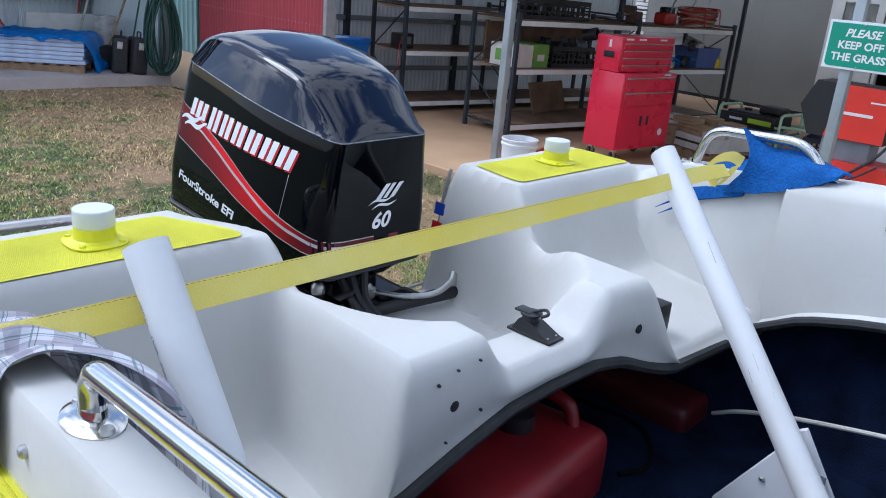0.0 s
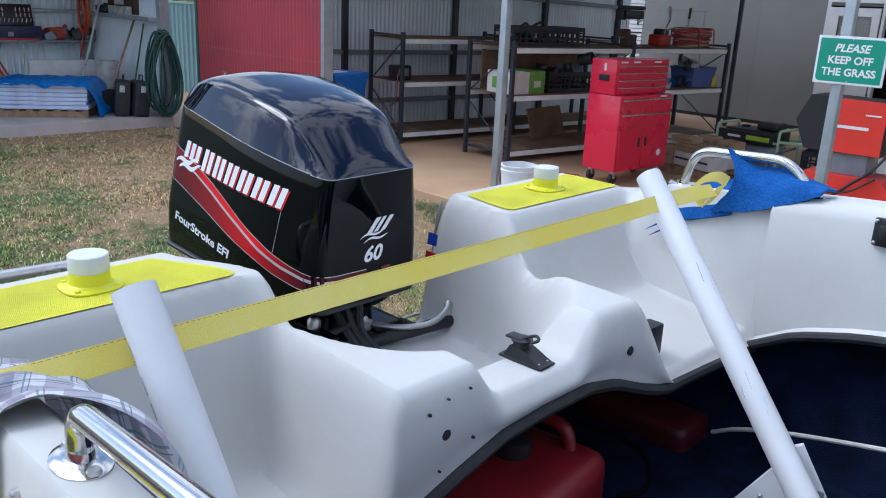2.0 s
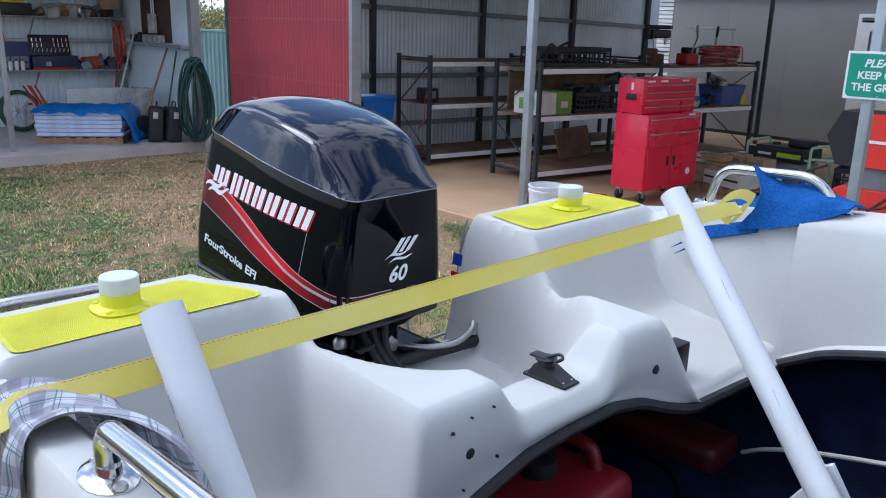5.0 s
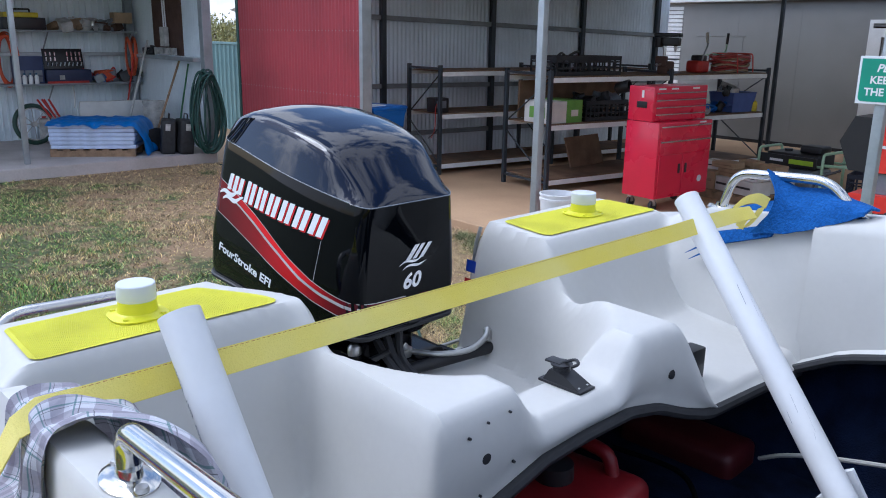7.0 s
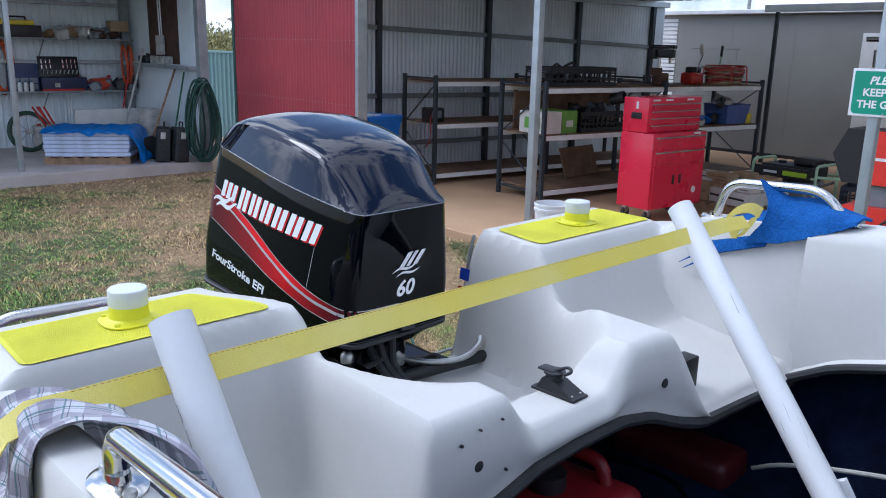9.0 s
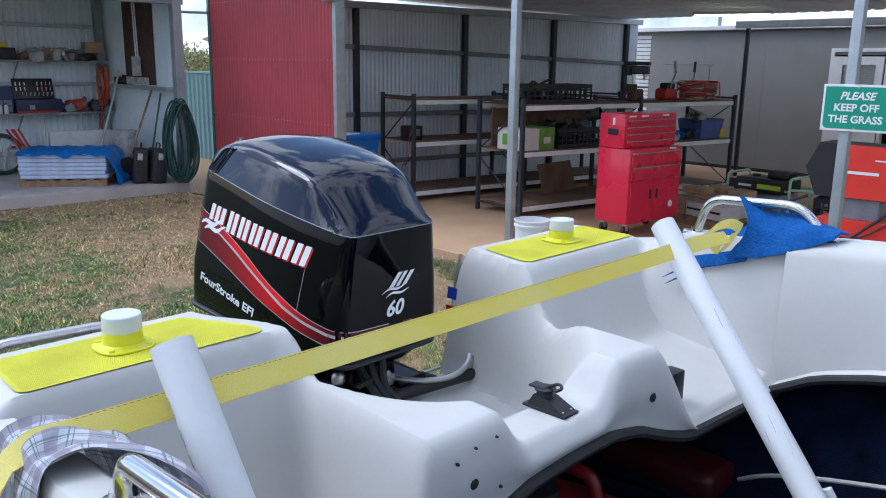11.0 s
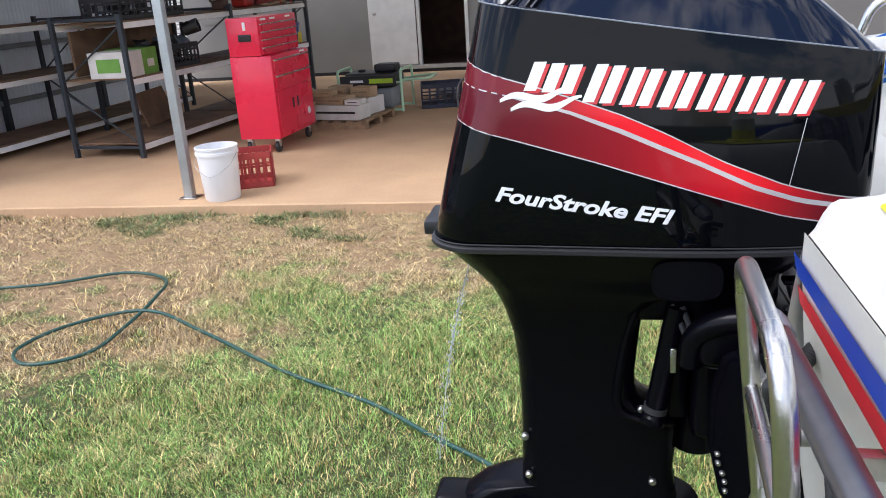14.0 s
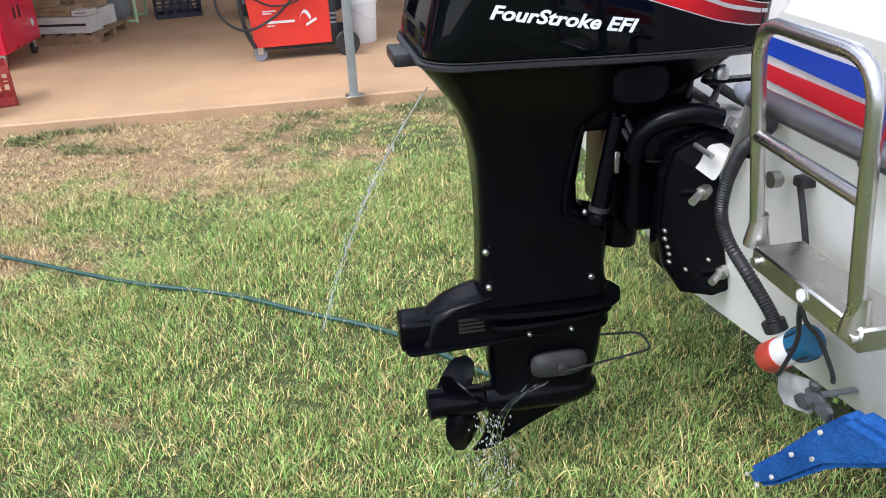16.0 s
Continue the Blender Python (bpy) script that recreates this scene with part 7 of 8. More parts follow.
part("side_handle", box(-0.006, 0.19, 1.15, 0.008, 0.33, 1.22, 0.006, 2), BLK, tc_, "black side handle")
part("side_label", box(0.001, 0.24, 1.26, 0.0045, 0.27, 1.34), SIGNW, tc_)
for x in (0.08, TW - 0.08):
    for y in (0.07, 0.39):
        w_ = part("caster", lathe([(0, -0.018), (0.058, -0.018), (0.062, 0), (0.058, 0.018), (0, 0.018)], 16, m=Matrix.Translation((x, y, 0.062)) @ Matrix.Rotation(radians(90), 4, "X")), RUB, tc_)
        part("fork", box(x - 0.022, y - 0.030, 0.065, x + 0.022, y + 0.030, 0.152, 0.004, 1), BOLT, w_)

# bucket and crate by the post
bk = thing("bucket", "white plastic bucket with a wire handle beside the post", "bucket", pose(-3.50, 4.58, 0.0) @ Matrix.Scale(1.12, 4))
part("pail", lathe([(0, 0.004), (0.125, 0.0), (0.13, 0.006), (0.149, 0.34), (0.158, 0.342), (0.158, 0.362), (0.151, 0.364), (0.151, 0.385), (0.158, 0.387), (0.158, 0.40), (0.147, 0.402), (0.143, 0.34), (0.12, 0.02), (0, 0.02)], 40), BUCK, bk)
part("handle", tube(smooth_path([(-0.158, 0.0, 0.35), (-0.13, -0.115, 0.27), (0, -0.168, 0.20), (0.13, -0.115, 0.27), (0.158, 0.0, 0.35)], 8), 0.0025, 6), BOLT, bk, "wire handle")
crate("milk_crate", "faded red plastic milk crate by the post", 0.34, 0.34, 0.31, CRATE, pose(-3.40, 5.05, 0.0, 0, 0, 20))

# pallet of boxes
pl1 = thing("pallet", "timber pallet on the shed floor", "pallet", pose(-3.52, 8.10, 0, 0, 0, -8))
for y in (-0.42, 0, 0.42):
    part("bearer", box(-0.55, y - 0.04, 0, 0.55, y + 0.04, 0.08), WOOD, pl1, smooth=False)
for i in range(7):
    x = -0.5 + 1.0 * i / 6
    part("slat", box(x - 0.05, -0.46, 0.082, x + 0.05, 0.46, 0.102), WOOD, pl1, smooth=False)
rnd = random.Random(8)
PM = pose(-3.52, 8.10, 0.104, 0, 0, -8)
for i, (x, y, z, w, d, h, mt) in enumerate(((0.15, -0.25, 0, 0.62, 0.30, 0.17, CARDW), (-0.33, -0.22, 0, 0.30, 0.42, 0.22, CARD), (0.20, 0.16, 0, 0.50, 0.40, 0.20, CARDW), (-0.25, 0.26, 0, 0.40, 0.34, 0.24, CARD), (0.05, -0.2, 0.175, 0.42, 0.28, 0.09, CARD), (0.30, 0.12, 0.205, 0.26, 0.22, 0.12, CARD), (-0.28, -0.15, 0.225, 0.34, 0.26, 0.10, CARDW), (0.0, 0.10, 0.205, 0.24, 0.20, 0.14, CARD), (-0.10, -0.22, 0.27, 0.32, 0.22, 0.07, CARD), (0.36, -0.30, 0.175, 0.2, 0.18, 0.06, CARDW))):
    b_ = thing("carton", "opened " + ("white" if mt is CARDW else "brown") + " cardboard carton on the pallet", "carton", PM @ pose(x, y, z, 0, 0, rnd.uniform(-12, 12)), "cartons on the pallet")
    part("box", box(-w / 2, -d / 2, 0, w / 2, d / 2, h, 0.004, 1), mt, b_)
    part("band", box(-w / 2 + 0.04, -d / 2 - 0.003, h * 0.45, w / 2 - 0.04, -d / 2 + 0.001, h * 0.6), BLK if mt is CARDW else WOOD, b_)
    part("flap", box(-w / 2, -0.015, h, w / 2, 0.015, h + 0.003), CARD, b_)

# generator in a pale green frame
gn = thing("generator", "black and lime generator in a pale green tube frame", "generator", pose(-3.18, 8.95, 0.0, 0, 0, -4))
for x in (-0.50, 0.36):
    part("frame_hoop", tube(corner_path([(x, -0.26, 0.03), (x, -0.26, 0.56), (x, 0.26, 0.56), (x, 0.26, 0.03)], 0.06), 0.018, 10), LIME, gn)
for y in (-0.26, 0.26):
    part("frame_rail", tube([(-0.50, y, 0.05), (0.36, y, 0.05)], 0.016, 8), LIME, gn)
    part("frame_rail", tube([(-0.50, y, 0.40), (0.36, y, 0.40)], 0.016, 8), LIME, gn)
part("handle", tube(corner_path([(0.36, -0.22, 0.42), (0.72, -0.22, 0.44), (0.72, 0.22, 0.44), (0.36, 0.22, 0.42)], 0.06), 0.018, 10), LIME, gn)
part("fuel_tank", box(-0.42, -0.22, 0.34, 0.26, 0.22, 0.52, 0.03, 3), BLK, gn)
part("side_panel", box(-0.46, -0.30, 0.36, 0.30, -0.275, 0.50, 0.006, 1), BLK, gn)
part("side_panel", box(-0.06, -0.305, 0.40, 0.26, -0.30, 0.46, 0.002, 1), LIMEY, gn, "lime badge panel")
part("maker_bar", box(-0.32, -0.305, 0.415, -0.14, -0.30, 0.445), SIGNW, gn)
part("engine", box(-0.36, -0.2, 0.06, 0.22, 0.2, 0.33, 0.04, 3), GREYP, gn)
part("air_filter", box(-0.05, -0.1, 0.52, 0.24, 0.15, 0.62, 0.03, 3), BLK, gn)
part("filler", lathe([(0, 0), (0.05, 0), (0.05, 0.03), (0, 0.035)], 14, m=Matrix.Translation((-0.25, 0, 0.52))), BLK, gn)
crate("plastic_crate", "dark blue-black plastic crate on the floor", 0.55, 0.40, 0.32, mat("blue-black plastic", (0.02, 0.025, 0.05), 0.5), pose(-2.42, 9.2, 0.0, 0, 0, 12), group="black crates")
clutter("tool_bags", "dark bags and tools on the floor behind the generator", "bags", DKM, 9, 0.26, pose(-3.1, 9.9, 0.0), 21, (0.7, 0.3))

# welder on wheels
wd = thing("welder", "orange-red wheeled welding machine with a wire feeder on top", "welder", pose(-1.38, 5.88, 0.0, 0, 0, 3))
bd = bmesh.new()
prof = [(0.02, 0.13), (0.0, 0.40), (-0.02, 0.60), (0.03, 0.64), (0.66, 0.64), (0.72, 0.56), (0.72, 0.13)]
bd = surf([[(x, y, z) for x, z in prof] for y in (0.0, 0.02, 0.40, 0.42)], close_u=True, caps=True)
part("body", bd, WRED, wd)
part("front_panel", surf([[(x - 0.012, y, z) for x, z in prof[:3]] for y in (0.0, 0.42)]), mat("grey-brown plastic", (0.22, 0.12, 0.09), 0.5), wd, "dull plastic front panel")
part("front_edge", tube(smooth_path([(-0.05, -0.012, 0.66), (-0.065, -0.012, 0.50), (-0.045, -0.012, 0.30), (0.02, -0.012, 0.13)], 6), 0.020, 8), BLK, wd)
part("rear_panel", box(0.72, 0.0, 0.12, 0.78, 0.42, 0.58, 0.01), BLK, wd)
for i in range(3):
    part("vent", box(0.722, -0.004, 0.30 + 0.04 * i, 0.775, 0.002, 0.315 + 0.04 * i), GREYM, wd)
for z, x0, x1 in ((0.44, 0.12, 0.24), (0.42, 0.12, 0.20), (0.335, 0.15, 0.40), (0.31, 0.15, 0.22)):
    part("label_bar", box(x0, -0.004, z, x1, 0.001, z + (0.022 if x1 - x0 > 0.2 else 0.010)), SIGNW, wd)
rows = [[(0.44 + 0.05 * i * 0.25 + 0.012 * k, -0.003, 0.30 + 0.11 * math.sin(0.5 + 0.28 * i) + 0.03 * k) for k in (0, 1)] for i in range(9)]
part("emblem", surf(rows), SIGNW, wd, "white swoosh emblem")
part("emblem", surf([[(0.50 + 0.02 * i, -0.003, 0.29 + 0.01 * i + 0.025 * k) for k in (0, 1)] for i in range(6)]), SIGNW, wd)
feed = part("wire_feeder", surf([[(x, y, z) for x, z in ((-0.02, 0.74), (-0.12, 0.98), (-0.02, 1.20), (0.60, 1.19), (0.60, 0.74))] for y in (0.03, 0.38)], close_u=True, caps=True), BLK, wd)
feed.location.z = 0.085
part("side_panel", surf([[(x, 0.024, z) for x, z in ((0.12, 0.745), (0.60, 0.745))], [(x, 0.024, z) for x, z in ((0.22, 1.195), (0.60, 1.19))]]), WRED, feed)
part("label_bar", box(0.22, 0.019, 0.95, 0.48, 0.022, 0.975), SIGNW, feed)
part("label_bar", box(0.44, 0.019, 1.07, 0.56, 0.022, 1.082), SIGNW, feed)
part("feeder_stand", box(0.10, 0.08, 0.64, 0.5, 0.34, 0.83, 0.01), GREYM, wd)
part("cable", tube(smooth_path([(-0.10, 0.1, 0.80), (-0.26, 0.0, 0.70), (-0.25, -0.06, 0.45), (-0.05, -0.05, 0.30), (0.22, -0.05, 0.40), (0.45, -0.04, 0.60), (0.60, -0.03, 0.75), (0.68, 0.1, 0.95), (0.62, 0.15, 1.02)], 8), 0.012, 8), RUB, wd)
part("cable", tube(smooth_path([(0.60, 0.2, 1.0), (0.78, 0.2, 0.98), (0.88, 0.2, 0.75), (0.82, 0.2, 0.62)], 8), 0.022, 8), RUB, wd)
part("cable", tube(smooth_path([(0.0, -0.02, 0.60), (0.2, -0.05, 0.50), (0.42, -0.05, 0.52), (0.62, -0.04, 0.66)], 8), 0.009, 8), RUB, wd)
for y in (0.05, 0.37):
    w_ = part("caster", lathe([(0, -0.02), (0.058, -0.02), (0.062, 0), (0.058, 0.02), (0, 0.02)], 16, m=Matrix.Translation((0.06, y, 0.062)) @ Matrix.Rotation(radians(90), 4, "X")), GREYM, wd)
    part("fork", box(0.035, y - 0.03, 0.06, 0.09, y + 0.03, 0.135, 0.004, 1), BOLT, w_)
for y in (-0.03, 0.45):
    w_ = part("wheel", lathe([(0.05, -0.022), (0.10, -0.024), (0.115, -0.012), (0.115, 0.012), (0.10, 0.024), (0.05, 0.022)], 24, m=Matrix.Translation((0.86, y, 0.115)) @ Matrix.Rotation(radians(90), 4, "X")), RUB, wd)
    part("hub", lathe([(0, -0.018), (0.072, -0.02), (0.072, 0.02), (0, 0.018)], 20, m=Matrix.Translation((0.86, y, 0.115)) @ Matrix.Rotation(radians(90), 4, "X")), mat("orange plastic", (0.55, 0.20, 0.08), 0.5), w_, "orange wheel hub")
part("tray", box(0.1, 0.02, 0.095, 0.92, 0.40, 0.125, 0.005, 1), BLK, wd)
bk2 = copy_thing(bk, pose(-0.33, 6.55, 0.0, 0, 0, 40))
bk2["label"] = "white plastic bucket behind the welding machine"
# metal trolley and bench behind
tr_ = thing("trolley", "blue-grey steel trolley near the cabin", "trolley", pose(-0.75, 8.6, 0))
part("frame", tube(corner_path([(-0.3, 0, 0.02), (-0.3, 0, 1.02), (0.35, 0, 1.02)], 0.05), 0.022, 8), GREYM, tr_)
part("panel", box(-0.9, 0.02, 0.25, 0.35, 0.05, 0.92, 0.006, 1), SIGNW, tr_)
part("deck", box(-0.9, 0.0, 0.16, 0.4, 0.5, 0.22, 0.006, 1), GREYM, tr_)
for x in (-0.8, 0.3):
    part("wheel", lathe([(0, -0.02), (0.075, -0.02), (0.08, 0), (0.075, 0.02), (0, 0.02)], 16, m=Matrix.Translation((x, 0.1, 0.08)) @ Matrix.Rotation(radians(90), 4, "X")), RUB, tr_)
bn = thing("bench", "red-brown timber bench with crossed back panels against the cabin", "bench", pose(-1.75, 12.95, 0))
for x in (0.05, 1.55):
    part("leg", box(x - 0.03, -0.03, 0, x + 0.03, 0.03, 0.62), REDWOOD, bn, smooth=False)
    part("leg", box(x - 0.03, 0.40, 0, x + 0.03, 0.45, 0.95), REDWOOD, bn, smooth=False)
    part("arm", box(x - 0.035, -0.06, 0.62, x + 0.035, 0.45, 0.655, 0.004, 1), REDWOOD, bn)
for i in range(5):
    part("seat_slat", box(0, -0.04 + 0.09 * i, 0.42, 1.6, 0.035 + 0.09 * i, 0.445, 0.003, 1), REDWOOD, bn)
for z in (0.52, 0.89):
    part("back_rail", box(0.02, 0.41, z, 1.58, 0.44, z + 0.07, 0.004, 1), REDWOOD, bn)
for k in range(4):
    x0, x1 = 0.1 + 0.37 * k, 0.1 + 0.37 * (k + 1) - 0.04
    for a, b_ in ((0.60, 0.88), (0.88, 0.60)):
        part("back_cross", tube([(x0, 0.425, a), (x1, 0.425, b_)], 0.014, 6), REDWOOD, bn)
wb = thing("work_stand", "low steel stand with upright pegs by the cabin wall", "stand", pose(0.9, 12.2, 0))
part("top", box(-0.3, 0, 0.62, 2.2, 0.35, 0.68, 0.006, 1), STEELB, wb)
for x in (-0.1, 2.0):
    part("leg", box(x - 0.03, 0.1, 0, x + 0.03, 0.2, 0.62), STEELB, wb)
for i in range(4):
    part("peg", tube([(0.2 + 0.16 * i, 0.15, 0.68), (0.2 + 0.16 * i, 0.15, 0.95)], 0.03, 10), GREYP, wb)

# sign on the post
sg = thing("sign", "green and white sign reading please keep off the grass", "sign", pose(-0.535, 4.288, 1.505, 0, 0, 2))
part("sheet", box(-0.215, -0.006, 0, 0.215, 0.0, 0.30, 0.002, 1), SIGNW, sg)
pn = bmesh.new()
W2, H2, r_ = 0.200, 0.135, 0.028
ring = []
for cx, cy, a0 in ((W2 - r_, H2 - r_, 0), (-W2, H2, -1), (-W2 + r_, -H2 + r_, 180), (W2, -H2, -1)):
    if a0 < 0:
        ring.append((cx, cy))
    else:
        ring += [(cx + r_ * math.cos(radians(a0 + 15 * k)), cy + r_ * math.sin(radians(a0 + 15 * k))) for k in range(7)]
pn.faces.new([pn.verts.new((x, -0.0075, 0.15 + z)) for x, z in ring])
part("panel", pn, SIGNG, sg, "green panel")
for tx, z, sz, shr in (("PLEASE", 0.225, 0.068, 0.25), ("KEEP OFF", 0.150, 0.066, 0.0), ("THE GRASS", 0.075, 0.066, 0.0)):
    part("lettering", text_bm(tx, sz, lambda x, y, z=z: Vector((x, -0.0085, z + y)), shr), SIGNW, sg, "white words " + tx.lower())
for z in (0.02, 0.28):
    dot("bolt", (0.0, -0.008, z), 0.006, "Y", BOLT, "steel bolt", sg)

# blue bin behind the red wall
bi = thing("wheelie_bin", "blue plastic wheelie bin behind the red wall", "bin", pose(-7.08, 5.02, 0, 0, 0, 12))
part("body", surf([[(sx * w, sy * w * 1.15, z) for sx, sy in ((-1, -1), (1, -1), (1, 1), (-1, 1))] for z, w in ((0.04, 0.19), (0.06, 0.20), (0.88, 0.26), (0.93, 0.275), (0.95, 0.275))], close_u=True, caps=True), BINB, bi, smooth=False)
part("lid", box(-0.29, -0.34, 0.95, 0.29, 0.33, 1.0, 0.02, 2), BINB, bi)
part("paper", box(-0.15, -0.30, 1.0, 0.15, 0.05, 1.012, 0.002, 1), SIGNW, bi)
for y in (-0.2, 0.2):
    part("wheel", lathe([(0, -0.02), (0.09, -0.02), (0.1, 0), (0.09, 0.02), (0, 0.02)], 16, m=Matrix.Translation((-0.2, y, 0.1)) @ Matrix.Rotation(radians(90), 4, "X")), RUB, bi)
# tap on a standpipe
tp_ = thing("tap", "garden tap on a pale standpipe before the red wall", "tap", pose(-8.62, 4.30, GZ))
part("pipe", tube([(0, 0, -0.02), (0, 0, 0.86)], 0.020, 10), PVCG, tp_)
part("cock", lathe([(0, 0), (0.024, 0), (0.028, 0.03), (0.018, 0.06), (0, 0.06)], 12, m=Matrix.Translation((0, 0, 0.86))), BOLT, tp_)
part("cock_handle", tube([(-0.09, 0, 0.93), (0.06, 0, 0.93)], 0.009, 8), BOLT, tp_)
part("spout", tube(smooth_path([(0, 0, 0.88), (0, -0.07, 0.88), (0, -0.09, 0.83)], 5), 0.012, 8), BOLT, tp_)
for a in range(3):
    part("stake", tube([(0, 0, 0.10), (0.1 * math.cos(a * 2.1), 0.1 * math.sin(a * 2.1), 0)], 0.008, 6), PVCG, tp_)

# ---- things in the side shed ----
FL = 0.08
LB = pose(-11.20, 2.85, FL, 0, 0, 58)
lp = thing("pallet", "timber pallet under the wrapped bags", "pallet", LB)
for y in (-0.42, 0, 0.42):
    part("bearer", box(-0.6, y - 0.04, 0, 0.6, y + 0.04, 0.09), WOOD, lp, smooth=False)
for i in range(7):
    x = -0.55 + 1.1 * i / 6
    part("slat", box(x - 0.045, -0.47, 0.092, x + 0.045, 0.47, 0.112), WOOD, lp, smooth=False)
rnd = random.Random(14)
rnd = random.Random(6)
for k in range(6):
    b_ = box(-0.60 + rnd.uniform(-0.01, 0.02), -0.46, 0, 0.60 + rnd.uniform(-0.03, 0.02), 0.46, 0.058, 0.018, 2)
    bmesh.ops.subdivide_edges(b_, edges=b_.edges[:], cuts=3, use_grid_fill=True)
    for v in b_.verts:
        v.co.z += 0.008 * noise.noise((v.co.x * 7, v.co.y * 7, k))
        v.co.y += 0.010 * noise.noise((v.co.x * 9, v.co.z * 9, k + 3))
    solo("bag", b_, WRAP, "flat pale blue plastic-wrapped sheet pack stacked on the pallet", "sheet pack", LB @ pose(0, 0, 0.114 + 0.060 * k), "packs on the pallet")
rows = []
for i in range(61):
    u = i / 60
    row = []
    for j in range(33):
        v = j / 32
        x, y = lerp(-0.62, 0.92, u), lerp(-0.52, 0.45, v)
        f = noise.noise((x * 5, y * 7, 2)) + 0.6 * noise.noise((x * 13, y * 15, 5)) + 0.4 * abs(noise.noise((x * 9 + y * 9, y * 3, 8)))
        z = 0.500 + 0.030 * f
        if u > 0.78:
            k = sst(0.78, 0.98, u)
            z = lerp(z, 0.03 + 0.02 * f, k)
            x = lerp(x, 0.66 + 0.14 * k + 0.07 * noise.noise((y * 8, z * 5, 3)), k)
        if v < 0.14:
            z -= (0.05 + 0.06 * noise.noise((x * 6, 4, 4))) * (1 - v / 0.14)
        row.append((x, y + 0.03 * noise.noise((x * 5, 1, 1)), max(z, 0.012)))
    rows.append(row)
solo("tarpaulin", surf(rows), TARP, "crumpled blue tarpaulin over the wrapped bags", "tarpaulin", LB @ pose(0, 0, 0.005))
# wall shelves with tools
for z in (0.945, 1.80):
    shf = thing("wall_shelf", "dark steel wall shelf crowded with tools", "shelf", pose(-13.36, 1.35, FL + z, 0, 0, 90), "wall shelves")
    part("board", box(0.0, -0.42, -0.03, 2.85, -0.02, 0.0, 0.003, 1), GREYP, shf)
    for x in (0.06, 1.4, 2.75):
        part("bracket", tube([(x, -0.38, -0.035), (x, -0.03, -0.30)], 0.012, 6), GREYP, shf)
WS = lambda y, z: pose(-13.12, y, FL + z, 0, 0, 90)
clutter("tools", "orange and dark power tools on the wall shelf", "tools", [ORG, BLK, REDP, GREYM, DIRTYW, GREYP], 16, 0.22, WS(3.85, 0.946), 31, (0.32, 0.10))
clutter("tools", "red and dark tools on the wall shelf", "tools", [REDP, BLK, REDP, BLUEP], 10, 0.16, WS(3.45, 0.946), 32, (0.25, 0.12))
clutter("scrap", "brown boards and rags on the upper wall shelf", "scrap", [CARD, BROWNB, DIRTYW, WOOD, GREYM], 12, 0.20, WS(3.15, 1.801), 33, (0.26, 0.12))
clutter("scrap", "grey metal fittings on the upper wall shelf", "metal fittings", [GREYM, STEELB, GREYP, BROWNB], 10, 0.18, WS(3.72, 1.801), 34, (0.28, 0.12))
solo("carton", box(-0.15, -0.12, 0, 0.15, 0.12, 0.18, 0.006, 1), CARD, "small brown cardboard box on the upper shelf", "carton", WS(4.0, 1.93))
tbx = thing("socket_set", "open black tool case with rows of sockets on the shelf", "tool case", WS(3.02, 0.946))
part("tray", box(-0.36, -0.16, 0, 0.36, 0.12, 0.22, 0.02), mat("dark blue case", (0.02, 0.03, 0.08), 0.5), tbx)
part("label_bar", box(-0.16, -0.164, 0.06, -0.08, -0.1605, 0.13), DIRTYW, tbx)
part("strip", box(-0.36, -0.18, 0.0, 0.30, -0.162, 0.035, 0.004, 1), REDP, tbx)
lidb = box(-0.32, -0.012, 0, 0.32, 0.012, 0.34, 0.008)
lidb.transform(Matrix.Translation((0, 0.10, 0.22)) @ Matrix.Rotation(radians(-12), 4, "X"))
lid_ = part("lid", lidb, BLK, tbx)
for r_i in range(3):
    for c_i in range(9):
        if not (3 <= c_i <= 4 and r_i > 0):
            part("socket", tube([(-0.27 + 0.067 * c_i, 0.085 + 0.018 * r_i, 0.27 + 0.085 * r_i), (-0.27 + 0.067 * c_i + 0.02 * (r_i == 0), 0.09 + 0.018 * r_i, 0.33 + 0.085 * r_i)], 0.012, 6), CHROME, lid_)
ytb = thing("tool_box", "black and yellow plastic tool box on the upper shelf", "tool box", WS(2.42, 1.801))
part("body", box(-0.32, -0.14, 0, 0.32, 0.14, 0.19, 0.015), BLK, ytb)
part("lid", box(-0.30, -0.13, 0.19, 0.22, 0.13, 0.27, 0.02), YELB, ytb)
part("handle", tube(corner_path([(-0.12, 0, 0.26), (-0.12, 0, 0.32), (0.12, 0, 0.32), (0.12, 0, 0.26)], 0.02), 0.014, 8), BLK, ytb)
ytb2 = copy_thing(ytb, pose(-12.72, 2.98, FL, 0, 0, 90) @ Matrix.Scale(0.8, 4))
ytb2["label"] = "black and yellow tool box on the shed floor"
cm = thing("organiser", "blue parts organiser with drawers on the wall shelf", "organiser", WS(2.42, 0.946))
part("case", box(-0.22, -0.1, 0, 0.22, 0.12, 0.44, 0.01), mat("navy case", (0.03, 0.05, 0.13), 0.5), cm)
for i in range(3):
    for j in range(2):
        part("drawer", box(-0.20 + 0.135 * i, -0.11, 0.03 + 0.10 * j, -0.08 + 0.135 * i, -0.10, 0.115 + 0.10 * j, 0.003, 1), GREYM, cm)
